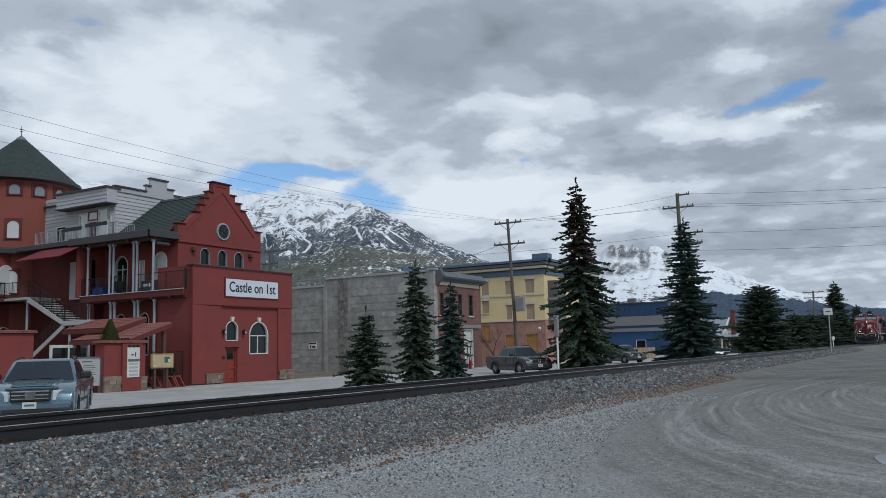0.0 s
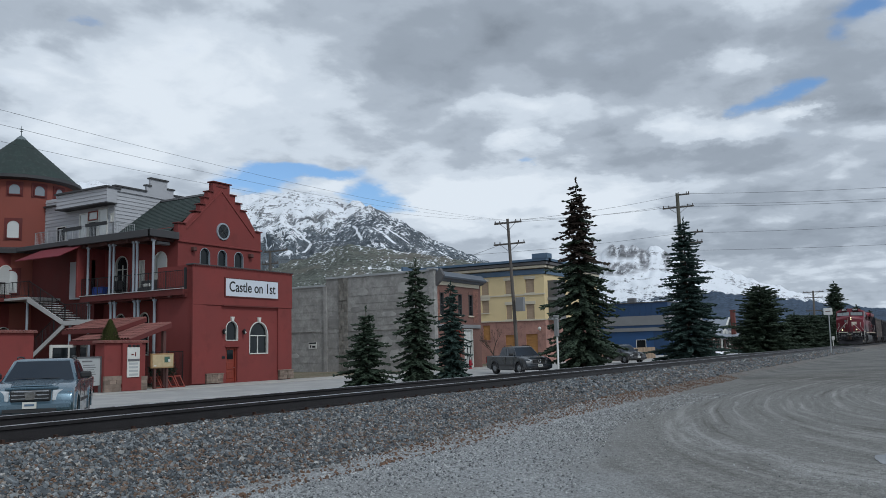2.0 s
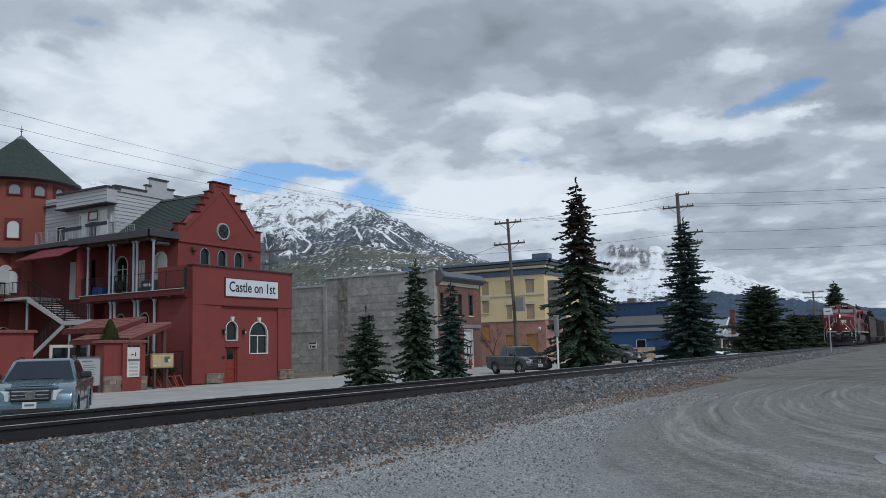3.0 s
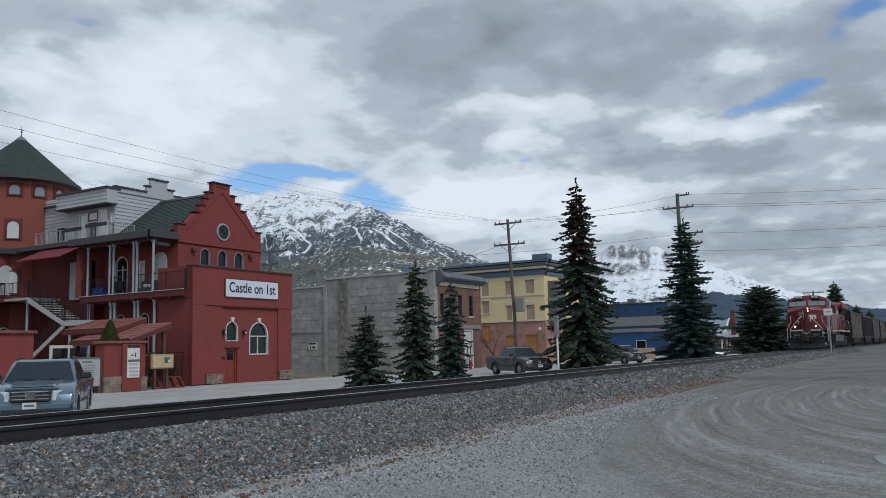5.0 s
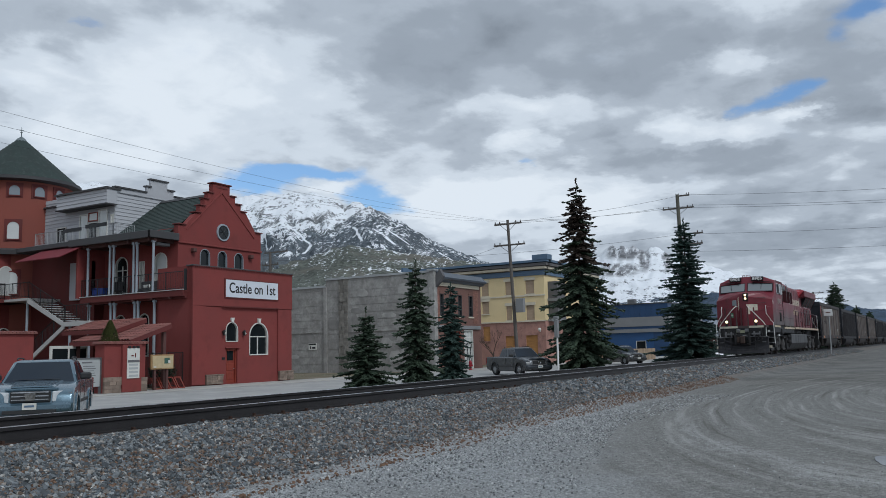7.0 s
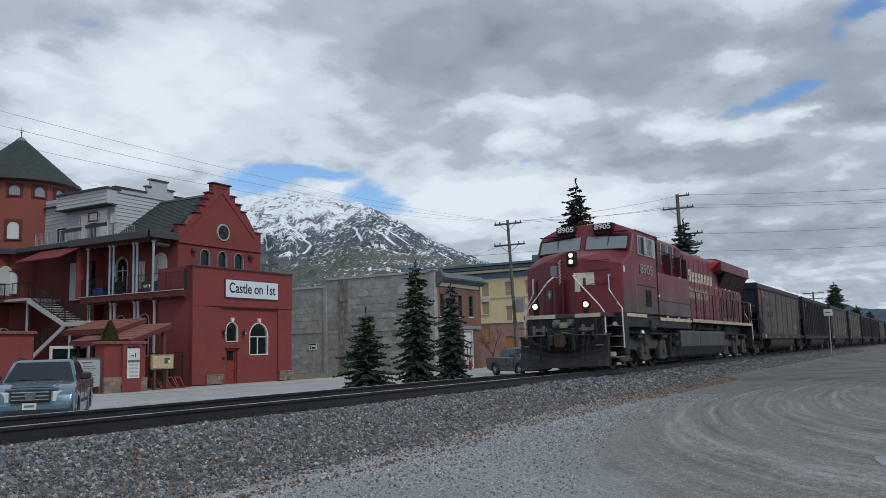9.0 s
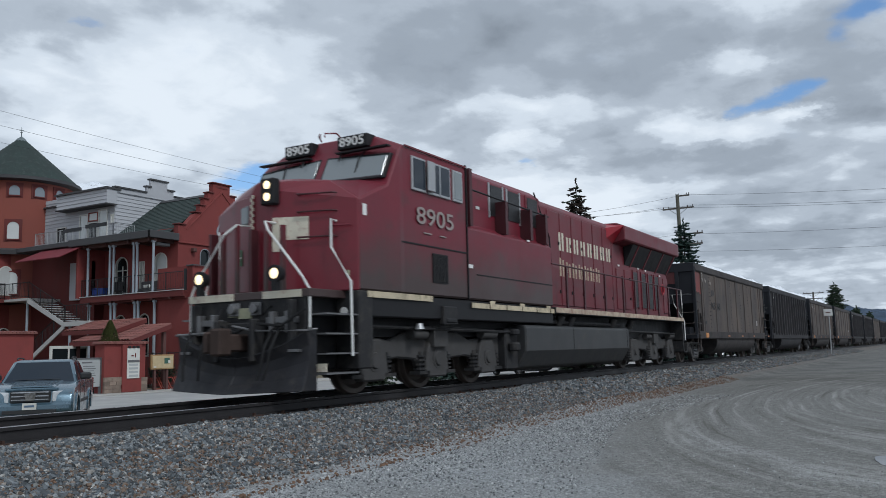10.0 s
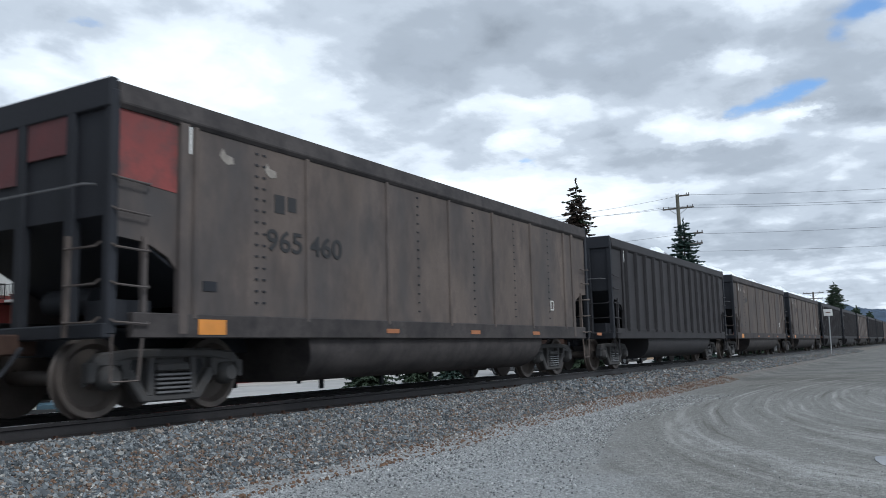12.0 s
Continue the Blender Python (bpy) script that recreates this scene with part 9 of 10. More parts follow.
M["paint_blue"] = surface("steel_blue_paint", (0.085, 0.145, 0.19), 0.25, 0.45, 0.06, 2, 120, 0.02, coat=0.8, grime=((0.13, 0.13, 0.13), 0.2, 0.6, 0.3))
M["paint_grey"] = surface("dark_grey_paint", (0.022, 0.028, 0.036), 0.3, 0.1, 0.06, 2, 120, 0.02, coat=0.5, grime=((0.10, 0.095, 0.09), 0.2, 0.6, 0.35))
M["paint_black"] = surface("black_car_paint", (0.022, 0.025, 0.03), 0.28, 0.3, 0.06, 2, 120, 0.02, coat=0.8, grime=((0.13, 0.12, 0.11), 0.25, 0.7, 0.5))
M["plastic"] = surface("dark_plastic", (0.022, 0.023, 0.025), 0.6, 0, 0.15, 4, 60, 0.05)


def quad_pane(name, corners, inset, lift, mat, parent, label=""):
    """A thin sheet laid on a four-cornered face, set in from its edges."""
    c = [Vector(p) for p in corners]
    mid = sum(c, Vector()) / 4
    nrm = (c[1] - c[0]).cross(c[3] - c[0]).normalized()
    if nrm.dot(mid - Vector((mid.x * 0.6 - 0.8, 0, mid.z - 0.15))) < 0:
        nrm = -nrm
    q = []
    for p in c:
        d = mid - p
        q.append(p + d.normalized() * min(inset * 1.35, d.length * 0.5))
    top = [tuple(p + nrm * lift) for p in q]
    low = [tuple(p - nrm * 0.02) for p in q]
    return part(name, Geo().loft([low, top]), mat, parent, label)


def build_wheel(parent, x, y, r, w):
    s = 1 if y > 0 else -1
    tyre = part("wheel", Geo().lathe([(r * 0.62, -w / 2), (r * 0.95, -w / 2), (r, -w * 0.36), (r, w * 0.36), (r * 0.95, w / 2), (r * 0.62, w / 2), (r * 0.6, 0), (r * 0.62, -w / 2)], 28, (x, y, r), "y"), M["tyre"], parent, "black tyre", soft=40)
    g = Geo().lathe([(0, s * w * 0.30), (r * 0.2, s * w * 0.32), (r * 0.25, s * w * 0.2), (r * 0.56, s * w * 0.12), (r * 0.63, s * w * 0.45), (r * 0.60, s * w * 0.1), (0, 0)], 28, (x, y, r), "y")
    for k in range(5):
        a = 2 * math.pi * k / 5
        ca, sa = math.cos(a), math.sin(a)
        g.cyl((x + ca * r * 0.1, y + s * w * 0.3, r + sa * r * 0.1), (x + ca * r * 0.6, y + s * w * 0.36, r + sa * r * 0.6), r * 0.09, r * 0.07, 6)
    part("rim", g, M["alloy"], tyre, "alloy rim", soft=40)


def build_vehicle(name, m, label, category, paint, L, W, H, bed=True, grille="bars", hood_z=1.08, wheelbase=3.1, tyre_r=0.38):
    """A pickup or an estate-bodied off-roader; its nose at local x = 0, body towards -x."""
    v = thing(name, m, label, category, "parked vehicles")
    hw = W / 2
    fx, rx = -0.95, -0.95 - wheelbase
    belt = hood_z + 0.04

    def arch(cx):
        return [(cx + (tyre_r + 0.09) * math.cos(radians(a)), tyre_r + (tyre_r + 0.09) * math.sin(radians(a))) for a in range(-15, 196, 21)]
    low = [(-0.06, 0.42), (-0.28, 0.30)] + [p for p in arch(fx)] + [p for p in arch(rx)] + [(-L + 0.12, 0.38), (-L, 0.55)]
    bed_z = belt + (0.02 if bed else 0.06)
    up = [(-L, bed_z - 0.1), (-L + 0.04, bed_z), (-L + 1.5, bed_z), (-2.2, belt), (-1.55, belt), (-1.2, hood_z + 0.01), (-0.35, hood_z - 0.10), (-0.10, hood_z - 0.24), (0.0, 0.62)]
    body = part("body", Geo().prism(low + up, "y", -hw, hw), paint, v, "", bev=0.07)
    body.modifiers["bevel"].segments = 3
    smooth(body, 50)
    part("wheel_well", Geo().box(fx - 0.5, fx + 0.5, -hw + 0.1, hw - 0.1, 0.3, 0.95).box(rx - 0.5, rx + 0.5, -hw + 0.1, hw - 0.1, 0.3, 0.95).box(-L + 0.2, -0.3, -hw + 0.2, hw - 0.2, 0.28, 0.6), M["plastic"], v)
    # cabin
    xf, xf2, zt = -1.35, -2.05, H
    xr, xr2 = (-1.35 - 2.35, -1.35 - 2.15) if bed else (-L + 0.1, -L + 0.5)
    wb, wt = hw - 0.05, hw - 0.25
    b4 = [(xf, -wb, belt - 0.06), (xf, wb, belt - 0.06), (xr, wb, belt - 0.06), (xr, -wb, belt - 0.06)]
    t4 = [(xf2, -wt, zt - 0.05), (xf2, wt, zt - 0.05), (xr2, wt, zt - 0.07), (xr2, -wt, zt - 0.07)]
    c4 = [(xf2 - 0.25, -wt + 0.16, zt), (xf2 - 0.25, wt - 0.16, zt), (xr2 + 0.2, wt - 0.16, zt - 0.01), (xr2 + 0.2, -wt + 0.16, zt - 0.01)]
    cab = part("cabin", Geo().loft([b4, t4, c4]), paint, v, "", bev=0.03)
    smooth(cab, 40)
    quad_pane("windscreen", [b4[0], b4[1], t4[1], t4[0]], 0.07, 0.012, M["car_glass"], cab, "dark windscreen")
    for s, (i, j) in ((-1, (0, 3)), (1, (1, 2))):
        def lerp(p, q, k):
            return tuple(Vector(p).lerp(Vector(q), k))
        cuts = (0.0, 0.50, 1.0) if bed else (0.0, 0.36, 0.68, 1.0)
        for a, c in zip(cuts[:-1], cuts[1:]):
            quad_pane("side_window", [lerp(b4[i], b4[j], a), lerp(b4[i], b4[j], c), lerp(t4[i], t4[j], c), lerp(t4[i], t4[j], a)], 0.075, 0.012, M["car_glass"], cab, "dark side window")
        part("door_seam", Geo().box(xf - 0.28, xf - 0.265, s * hw - 0.012, s * hw + 0.006, 0.45, belt - 0.08).box(xf - 1.3, xf - 1.285, s * hw - 0.012, s * hw + 0.006, 0.45, belt - 0.08), M["plastic"], body)
        part("door_handle", Geo().box(xf - 1.2, xf - 1.0, s * hw - 0.02, s * hw + 0.03, belt - 0.2, belt - 0.16), M["plastic"], body)
        mr = part("mirror", Geo().box(xf - 0.42, xf - 0.25, min(s * (hw - 0.02), s * (hw + 0.26)), max(s * (hw - 0.02), s * (hw + 0.26)), belt + 0.02, belt + 0.2), M["plastic"] if name != "dark_suv" else paint, v, "wing mirror", bev=0.04)
        part("roof_rail", Geo().pipe([(xf2 - 0.2, s * (wt - 0.05), zt), (xf2 - 0.3, s * (wt - 0.05), zt + 0.05), (xr2 + 0.3, s * (wt - 0.05), zt + 0.04), (xr2 + 0.2, s * (wt - 0.05), zt - 0.02)], 0.02), M["plastic"], cab)
        part("side_trim", Geo().box(-L + 0.5, -1.5, s * hw - 0.01, s * hw + 0.015, 0.56, 0.64), M["plastic"], body)
        for cx in (fx, rx):
            pts_o = [(cx + (tyre_r + 0.13) * math.cos(radians(a)), tyre_r + (tyre_r + 0.13) * math.sin(radians(a))) for a in range(-10, 191, 20)]
            pts_i = [(cx + (tyre_r + 0.06) * math.cos(radians(a)), tyre_r + (tyre_r + 0.06) * math.sin(radians(a))) for a in range(-10, 191, 20)]
            part("fender_flare", ring_strip(Geo(), pts_o, pts_i, s * hw - 0.03, s * hw + 0.03), paint, body)
            build_wheel(v, cx, s * (hw - 0.13), tyre_r, 0.24)
        # head lamp
        y0, y1 = s * (hw * 0.50), s * (hw * 0.97)
        hl = part("headlamp", Geo().loft([[(0.02, y0, hood_z - 0.45), (-0.20, y1, hood_z - 0.43), (-0.32, y1, hood_z - 0.17), (-0.06, y0, hood_z - 0.19)],
                                          [(-0.35, y0, hood_z - 0.45), (-0.42, y1 * 0.98, hood_z - 0.43), (-0.5, y1 * 0.98, hood_z - 0.17), (-0.4, y0, hood_z - 0.19)]]), M["lamp_glass"], v, "clear headlamp", bev=0.02)
        part("indicator", Geo().box(-0.18, -0.12, min(s * hw * 0.86, s * hw * 0.95), max(s * hw * 0.86, s * hw * 0.95), hood_z - 0.36, hood_z - 0.24), M["amber_glass"], hl)
        part("fog_lamp", Geo().lathe([(0, 0.02), (0.06, 0.015), (0.08, 0)], 12, (0.02, s * hw * 0.74, 0.46), "x"), M["lamp_glass"], v)
        part("tail_lamp", Geo().box(-L - 0.01, -L + 0.12, min(s * (hw - 0.14), s * (hw + 0.005)), max(s * (hw - 0.14), s * (hw + 0.005)), bed_z - 0.45, bed_z - 0.05), M["tail_red"], v, bev=0.01)
    # hood bulge, grille, bumper
    part("hood_ridge", Geo().loft([[(-0.32, -0.52, hood_z - 0.10), (-0.32, 0.52, hood_z - 0.10), (-0.32, 0.44, hood_z - 0.06), (-0.32, -0.44, hood_z - 0.06)], [(-1.35, -0.66, hood_z), (-1.35, 0.66, hood_z), (-1.35, 0.56, hood_z + 0.055), (-1.35, -0.56, hood_z + 0.055)]]), paint, body, bev=0.03)
    part("hood_edge", Geo().box(-0.38, -0.18, -hw * 0.62, hw * 0.62, hood_z - 0.17, hood_z - 0.10), paint, body, bev=0.02)
    gr = part("grille", Geo().box(-0.16, 0.015, -hw * 0.47, hw * 0.47, hood_z - 0.46, hood_z - 0.17), M["plastic"], v, "dark front grille", bev=0.03)
    if grille == "bars":
        for z in (hood_z - 0.40, hood_z - 0.31, hood_z - 0.22):
            part("grille_bar", Geo().box(0.0, 0.035, -hw * 0.43, hw * 0.43, z, z + 0.03), M["chrome"], gr, bev=0.008)
        part("emblem", Geo().loft([[(0.05, -0.10, hood_z - 0.40), (0.05, 0.10, hood_z - 0.40), (0.05, 0.13, hood_z - 0.22), (0.05, -0.13, hood_z - 0.22)], [(0.02, -0.10, hood_z - 0.40), (0.02, 0.10, hood_z - 0.40), (0.02, 0.13, hood_z - 0.22), (0.02, -0.13, hood_z - 0.22)]]), M["chrome"], gr)
    else:
        part("grille_surround", ring_strip(Geo(), [(-hw * 0.56, hood_z - 0.46), (-hw * 0.6, hood_z - 0.3), (-hw * 0.5, hood_z - 0.17), (hw * 0.5, hood_z - 0.17), (hw * 0.6, hood_z - 0.3), (hw * 0.56, hood_z - 0.46), (-hw * 0.56, hood_z - 0.46)],
                                           [(-hw * 0.5, hood_z - 0.42), (-hw * 0.53, hood_z - 0.3), (-hw * 0.45, hood_z - 0.2), (hw * 0.45, hood_z - 0.2), (hw * 0.53, hood_z - 0.3), (hw * 0.5, hood_z - 0.42), (-hw * 0.5, hood_z - 0.42)], -0.03, 0.03, Matrix.Rotation(radians(90), 4, "Z")), M["steel"], gr)
        part("emblem", Geo().lathe([(0.05, 0.03), (0.09, 0.035), (0.12, 0.03)], 14, (0.01, 0, hood_z - 0.3), "x"), M["chrome"], gr)
    bp_ = part("front_bumper", Geo().prism([(0.06, 0.40), (0.10, 0.55), (0.06, hood_z - 0.47), (-0.25, hood_z - 0.47), (-0.25, 0.36), (-0.05, 0.36)], "y", -hw * 0.96, hw * 0.96), paint, v, "", bev=0.05)
    part("air_intake", Geo().box(0.02, 0.105, -hw * 0.62, hw * 0.62, 0.40, 0.49), M["plastic"], bp_, bev=0.01)
    pl = part("licence_plate", Geo().box(0.08, 0.12, -0.16, 0.16, 0.50, 0.66), M["frame_white"], bp_, "white licence plate with plain bars")
    part("plate_bar", Geo().box(0.12, 0.124, -0.11, 0.11, 0.56, 0.61), M["blue_trim"], pl)
    if bed:
        part("bed_recess", Geo().box(-L + 0.12, xr - 0.12, -hw + 0.12, hw - 0.12, bed_z - 0.02, bed_z + 0.012), M["plastic"], v, "dark load bed cover")
    part("wiper", Geo().pipe([(xf - 0.06, 0.5, belt + 0.04), (xf - 0.12, -0.1, belt + 0.05)], 0.008).pipe([(xf - 0.06, -0.1, belt + 0.04), (xf - 0.12, -0.65, belt + 0.05)], 0.008), M["plastic"], cab)
    part("dashboard", Geo().box(xf - 0.5, xf - 0.3, -0.6, 0.6, belt - 0.05, belt), M["plastic"], cab)
    return v


M["tail_red"] = surface("tail_lens", (0.25, 0.01, 0.012), 0.2, 0, 0.1, 8, 40, 0.0)
build_vehicle("blue_pickup", pose(12.84, 19.43, STREET, 0, 0, -132), "steel-blue pickup truck parked nose towards the track", "pickup truck", M["paint_blue"], 5.25, 1.97, 1.73, True, "bars", 1.12, 3.1, 0.37)
build_vehicle("grey_pickup", pose(48.38, 21.25, STREET, 0, 0, -125), "dark grey pickup truck parked beside the street", "pickup truck", M["paint_grey"], 5.4, 1.92, 1.80, True, "oval", 1.14, 3.24, 0.40)
build_vehicle("dark_suv", pose(76.05, 23.40, STREET, 0, 0, -127), "black off-road estate car parked beside the street", "car", M["paint_black"], 4.5, 1.85, 1.75, False, "oval", 1.08, 2.65, 0.37)


# ---------------------------------------------------------------- small things by the track
def build_track_side():
    p = thing("marker_post", pose(29.05, 12.0, -0.3), "thin white post with a grey box beyond the track", "post")
    part("post_shaft", Geo().cyl((0, 0, 0), (0, 0, 2.66), 0.035, n=10), M["white"], p, soft=40)
    part("post_box", Geo().box(-0.11, 0.05, -0.07, 0.07, 1.95, 2.62), M["grey_band"], p, bev=0.01)
    part("post_cap", Geo().box(-0.1, 0.12, -0.06, 0.1, 2.64, 2.74).cyl((-0.16, 0.1, 2.55), (-0.16, 0.1, 2.65), 0.05), M["grey_band"], p, bev=0.02)
    s = thing("track_sign", pose(70.0, 6.5, 0.0), "small white rectangular sign on a thin grey post beside the track", "sign")
    part("post_shaft", Geo().cyl((0, 0, 0), (0.02, -0.03, 3.3), 0.045, n=8), M["galv"], s, soft=40)
    bd = part("sign_face", Geo().box(-0.03, 0.03, -0.30, 0.32, 3.2, 3.72), M["white"], s, bev=0.01)
    part("sign_mark", Geo().box(-0.036, -0.03, -0.16, 0.18, 3.44, 3.5), M["stucco_dark"], bd)
    w = thing("switch_marker", pose(133.0, 12.0, height(133, 12)), "small white trackside marker beyond the rails", "marker")
    part("marker_plate", Geo().box(-0.05, 0.05, -0.25, 0.15, 1.6, 2.1), M["white"], w, bev=0.04)
    part("marker_leg", Geo().cyl((0, 0, 0), (0, 0, 1.6), 0.06, n=8), M["white"], w)
    h = thing("fire_hydrant", pose(61.7, 33.4, STREET + 0.05), "small red fire hydrant on the pavement", "hydrant")
    part("barrel", Geo().lathe([(0.16, 0), (0.16, 0.06), (0.11, 0.08), (0.11, 0.55), (0.14, 0.57), (0.14, 0.62), (0.1, 0.72), (0.04, 0.78), (0, 0.8)], 14), M["bright_red"], h, soft=40)
    part("nozzle", Geo().cyl((-0.2, 0, 0.42), (0.2, 0, 0.42), 0.055, n=10).cyl((0, -0.22, 0.38), (0, 0, 0.38), 0.07, n=10), M["bright_red"], h)


build_track_side()


# ---------------------------------------------------------------- pools of water on the lot
def build_puddles():
    ma = bpy.data.materials.new("puddle_water")
    ma.use_nodes = True
    b = ma.node_tree.nodes["Principled BSDF"]
    b.inputs["Base Color"].default_value, b.inputs["Roughness"].default_value = (0.05, 0.048, 0.045, 1), 0.03
    for x, y, rx, ry in ((10.1, 0.50, 0.42, 0.10), (12.5, 0.35, 0.6, 0.2)):
        pts = [(x + rx * (1 + 0.2 * math.sin(3 * a + x)) * math.cos(a), y + ry * (1 + 0.25 * math.sin(2 * a)) * math.sin(a)) for a in [2 * math.pi * i / 28 for i in range(28)]]
        ob = part("puddle", Geo().prism(pts, "z", surface_z(x, y) - 0.06, surface_z(x, y) + 0.012), ma)
        tagged(ob, "shallow rain puddle on the gravel lot", "puddle", kind="structure")


build_puddles()


# ---------------------------------------------------------------- ties and ballast stones
def build_ties():
    me = Geo().box(-0.11, 0.11, -1.3, 1.3, -0.16, 0.0).mesh("tie")
    plate = Geo().box(-0.09, 0.09, -0.18, 0.18, 0.0, 0.018).box(-0.07, -0.04, -0.14, -0.10, 0.018, 0.05).box(0.04, 0.07, 0.10, 0.14, 0.018, 0.05).mesh("tie_plate")
    rnd = random.Random(6)
    for i in range(150):
        x = 1.5 + i * 0.52
        t = part("tie", me, M["tie"], TRACK)
        t.matrix_basis = pose(x, track_y(x) + rnd.uniform(-0.06, 0.06), RAIL - 0.182 + rnd.uniform(-0.006, 0.006), 0, 0, rnd.uniform(-1.5, 1.5))
        if x < 34:
            for s in (-0.7525, 0.7525):
                p = part("tie_plate", plate, M["rust"], t)
                p.location = (0, s, 0)


build_ties()


def stone_material():
    ma = bpy.data.materials.new("ballast_rock")
    ma.use_nodes = True
    nt = ma.node_tree
    N, L = nt.nodes.new, nt.links.new
    b = nt.nodes["Principled BSDF"]
    geo, oi, rmp, add, fr, nz, mx, tc = (N("ShaderNodeNewGeometry"), N("ShaderNodeObjectInfo"), N("ShaderNodeValToRGB"), N("ShaderNodeMath"), N("ShaderNodeMath"), N("ShaderNodeTexNoise"), N("ShaderNodeMix"), N("ShaderNodeTexCoord"))
    L(geo.outputs["Random Per Island"], add.inputs[0]), L(oi.outputs["Random"], add.inputs[1])
    fr.operation = "FRACT"
    L(add.outputs[0], fr.inputs[0]), L(fr.outputs[0], rmp.inputs[0])
    els = rmp.color_ramp.elements
    stops = [(0.0, (0.05, 0.055, 0.057)), (0.25, (0.088, 0.098, 0.108)), (0.5, (0.145, 0.160, 0.172)), (0.66, (0.225, 0.242, 0.25)), (0.78, (0.125, 0.095, 0.075)), (0.88, (0.17, 0.12, 0.09)), (0.95, (0.38, 0.385, 0.37)), (1.0, (0.075, 0.08, 0.08))]
    while len(els) < len(stops):
        els.new(0.5)
    for e, (p, c) in zip(els, stops):
        e.position, e.color = p, (*c, 1)
    nz.inputs["Scale"].default_value = 26.0
    L(tc.outputs["Object"], nz.inputs["Vector"])
    mx.data_type, mx.blend_type = "RGBA", "OVERLAY"
    mx.inputs["Factor"].default_value = 0.6
    L(rmp.outputs[0], mx.inputs["A"]), L(nz.outputs["Fac"], mx.inputs["B"])
    L(mx.outputs["Result"], b.inputs["Base Color"])
    b.inputs["Roughness"].default_value, b.inputs["Specular IOR Level"].default_value = 0.9, 0.3
    return ma


def pebble_material():
    ma = bpy.data.materials.new("loose_pebbles")
    ma.use_nodes = True
    nt = ma.node_tree
    N, L = nt.nodes.new, nt.links.new
    b = nt.nodes["Principled BSDF"]
    geo, rmp = N("ShaderNodeNewGeometry"), N("ShaderNodeValToRGB")
    L(geo.outputs["Random Per Island"], rmp.inputs[0])
    for e, (p, c) in zip(rmp.color_ramp.elements, ((0.0, (0.07, 0.074, 0.078)), (1.0, (0.50, 0.51, 0.51)))):
        e.position, e.color = p, (*c, 1)
    L(rmp.outputs[0], b.inputs["Base Color"])
    b.inputs["Roughness"].default_value = 0.9
    return ma


M["litter"] = surface("brown_litter", (0.16, 0.095, 0.062), 0.9, 0, 0.45, 6, 40, 0.2)


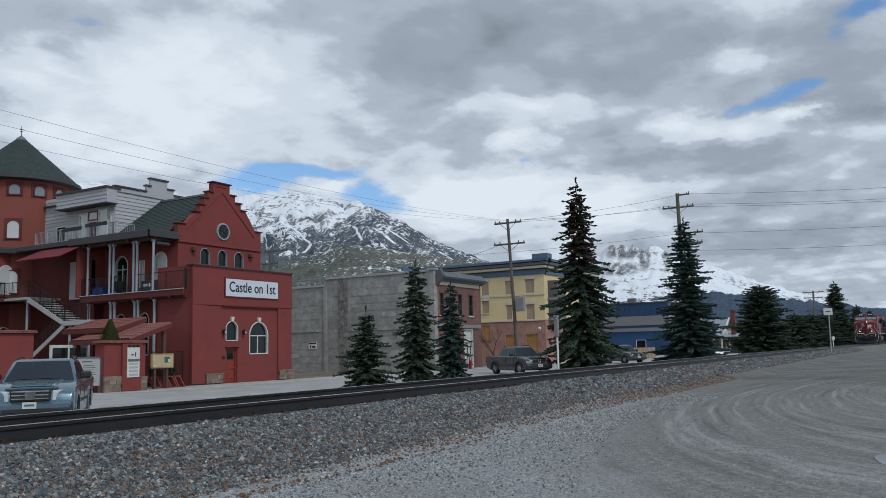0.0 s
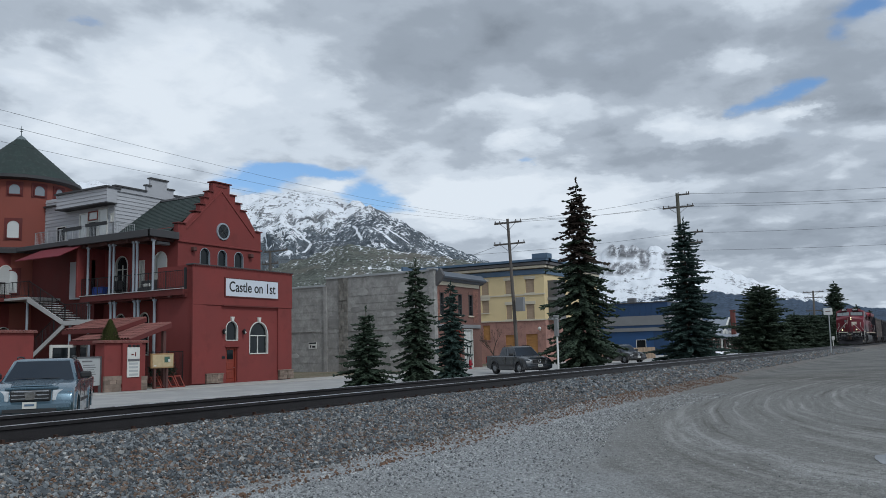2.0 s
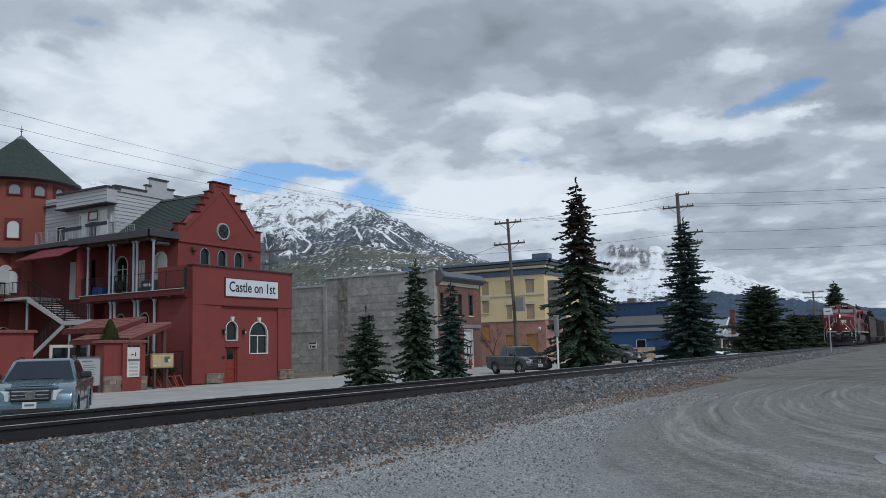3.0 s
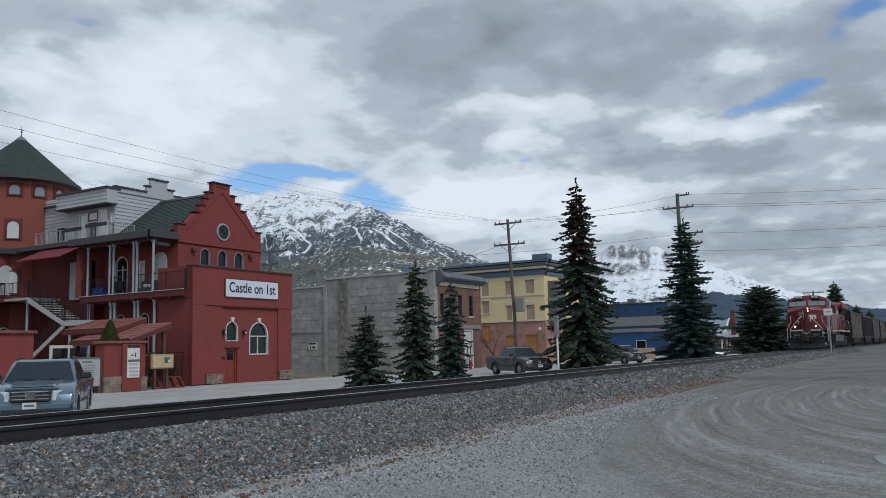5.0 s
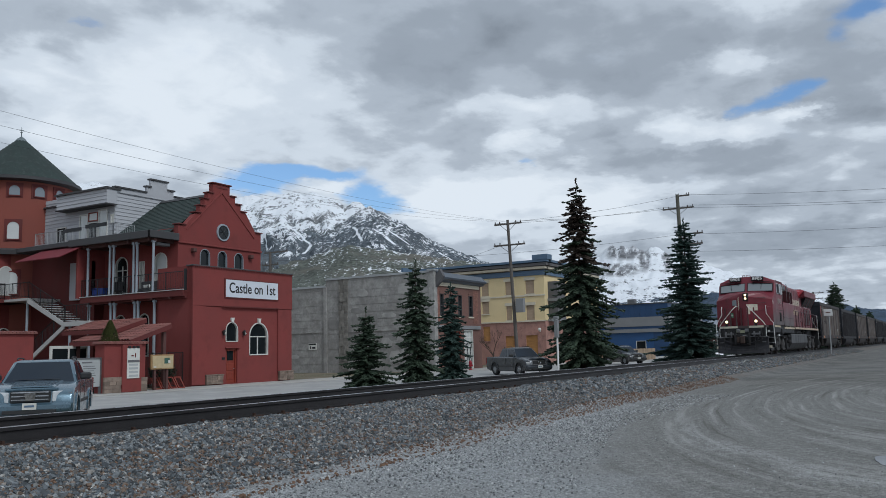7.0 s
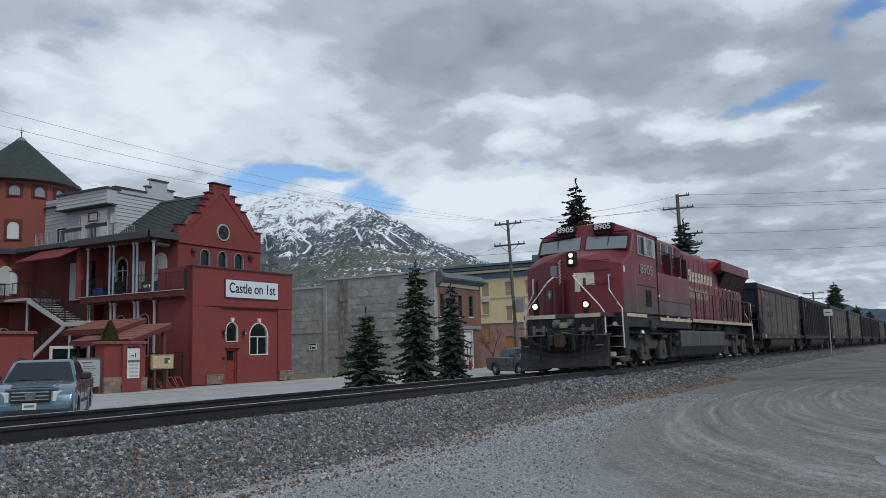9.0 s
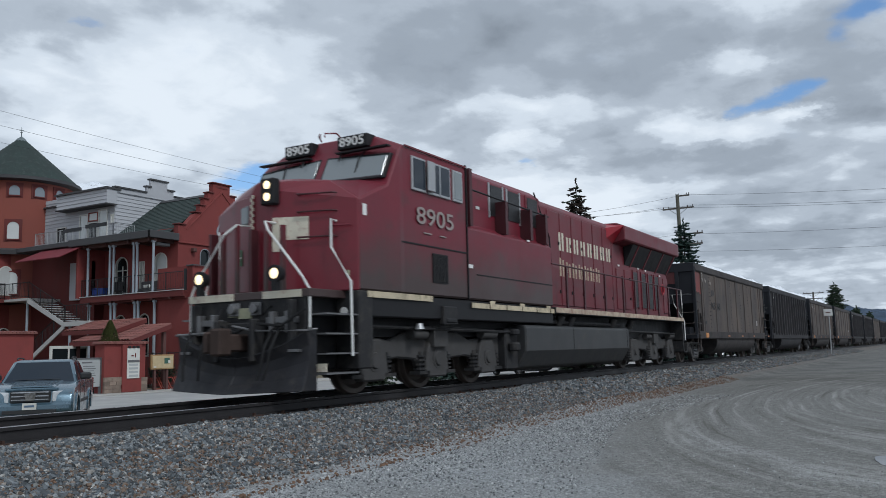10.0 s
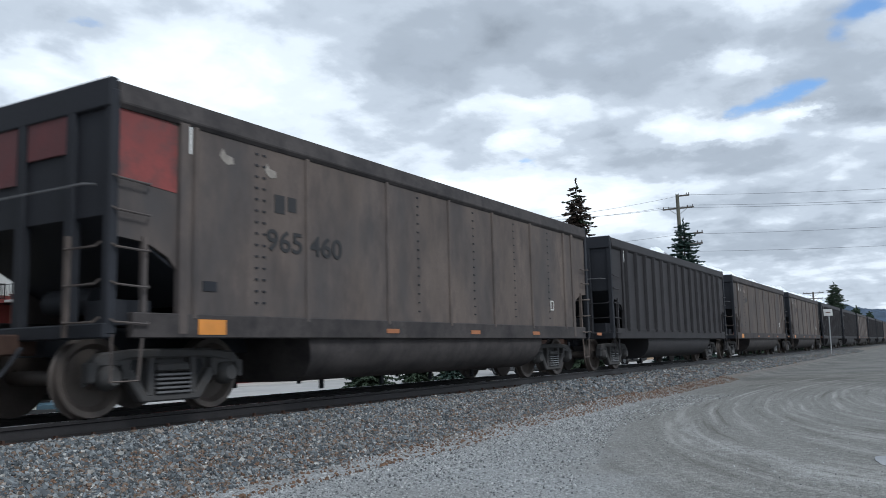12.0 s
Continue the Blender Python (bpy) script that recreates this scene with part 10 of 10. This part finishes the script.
def build_ballast():
    ma = stone_material()
    rng = np.random.default_rng(7)
    cube = np.array([(x, y, z) for x in (-1, 1) for y in (-1, 1) for z in (-1, 1)], float)
    quads = np.array([(0, 1, 3, 2), (4, 6, 7, 5), (0, 4, 5, 1), (2, 3, 7, 6), (0, 2, 6, 4), (1, 5, 7, 3)])
    bed = thing("ballast_bed", pose(0, 0, 0), "crushed grey and brown ballast stones along the rails", "ballast", kind="stuff")

    mg = pebble_material()

    def shapes(n, size):
        v = cube[None] * rng.uniform(0.45, 1.0, (n, 8, 3)) * rng.uniform(0.55, 1.4, (n, 1, 3))
        a = rng.uniform(0, 6.283, (n, 3))
        for k, (i, j) in enumerate(((0, 1), (1, 2), (0, 2))):
            c, s = np.cos(a[:, k])[:, None], np.sin(a[:, k])[:, None]
            p, q = v[:, :, i].copy(), v[:, :, j].copy()
            v[:, :, i], v[:, :, j] = p * c - q * s, p * s + q * c
        return v * size[:, None, None]

    def field(name, n, xr, yr, smin, smax, sink, label, relative=True, bias=1.0, toe=1.0):
        x = xr[0] + (xr[1] - xr[0]) * rng.random(n) ** bias
        lim = np.interp(x, (6.0, 18.0, 60.0), (1.0, toe, toe * 0.95)) * yr[0]
        off = lim + (yr[1] - lim) * rng.random(n)
        y = np.array([track_y(a) + o for a, o in zip(x, off)]) if relative else off
        size = smin + (smax - smin) * rng.random(n) ** 2.2
        z = np.array([surface_z(a, b2) for a, b2 in zip(x, y)]) + size * sink
        v = shapes(n, size) + np.stack([x, y, z], 1)[:, None]
        f = (quads[None] + 8 * np.arange(n)[:, None, None]).reshape(-1, 4)
        me = bpy.data.meshes.new(name)
        me.from_pydata(v.reshape(-1, 3).tolist(), [], f.tolist())
        ob = part(name, me, {"gravel": mg, "litter": M["litter"]}.get(name, ma), bed, label)
        tagged(ob, kind="stuff")

    field("ballast", 90000, (2.5, 36.0), (-3.2, -1.05), 0.009, 0.025, 0.3, "crushed ballast", bias=1.35, toe=0.84)
    field("ballast", 30000, (17.0, 95.0), (-3.2, -1.05), 0.018, 0.048, 0.3, "crushed ballast", bias=1.2, toe=0.84)
    field("ballast", 5000, (2.5, 45.0), (-0.7, 0.7), 0.02, 0.045, 0.3, "crushed ballast", bias=1.2)
    field("ballast", 3500, (2.5, 45.0), (0.8, 3.4), 0.02, 0.045, 0.3, "crushed ballast", bias=1.2)
    field("gravel", 14000, (2.8, 22.0), (-4.6, -1.6), 0.005, 0.017, 0.3, "loose gravel", bias=1.3)
    field("gravel", 20000, (3.2, 17.0), (2.5, 6.2), 0.004, 0.012, 0.35, "loose gravel", relative=False, bias=1.15, toe=2.3)
    field("gravel", 2200, (4.5, 24.0), (-3.5, 5.6), 0.004, 0.010, 0.3, "loose gravel", relative=False, bias=1.1)
    field("litter", 12000, (2.6, 30.0), (-3.6, -2.0), 0.006, 0.018, 0.6, "rust-brown bark and leaf litter", bias=1.3, toe=0.9)
    # the nearest large stones lie singly
    meshes = []
    for k in range(12):
        v = shapes(1, np.array([1.0]))[0]
        me = bpy.data.meshes.new("stone")
        me.from_pydata(v.tolist(), [], quads.tolist())
        me.materials.append(ma)
        meshes.append(me)
    rnd = random.Random(17)
    for i in range(280):
        x = 3.0 + 11.0 * rnd.random() ** 1.3
        y = track_y(x) - 1.2 - 1.7 * rnd.random()
        s = 0.019 + 0.014 * rnd.random()
        st = part("stone", meshes[i % 12], ma, bed)
        st.matrix_basis = pose(x, y, surface_z(x, y) + s * 0.45, rnd.uniform(0, 360), rnd.uniform(0, 360), rnd.uniform(0, 360)) @ Matrix.Scale(s, 4)


build_ballast()


# ---------------------------------------------------------------- what moves
def on_track(x, length):
    """Pose of a vehicle whose front stands at x on the track."""
    a, b = track_y(x + 0.15 * length), track_y(x + 0.85 * length)
    turn = math.degrees(math.atan2(b - a, 0.7 * length))
    return pose(x, a - math.tan(radians(turn)) * 0.15 * length, RAIL, 0, 0, turn)


def motions():
    times = [0.5 * i for i in range(25)]
    walk(LOCO, [(t, on_track(ditch_x(t), 20.0)) for t in times])
    for i, car in enumerate(HOPPERS):
        walk(car, [(t, on_track(ditch_x(t) + FIRST_CAR + CAR_PITCH * i, CAR_L)) for t in times])
    # wheels roll: one row a frame
    frames = [i / 30 for i in range(361)]
    for wheel, radius in [(w, 0.533) for w in LOCO_WHEELS] + [(w, 0.457) for w in HOPPER_WHEELS[0]]:
        x, y, z = wheel.location
        walk(wheel, [(t, pose(x, y, z, 0, -math.degrees(SPEED * t / radius), 0)) for t in frames])


FIRST_CAR = 22.05
motions()
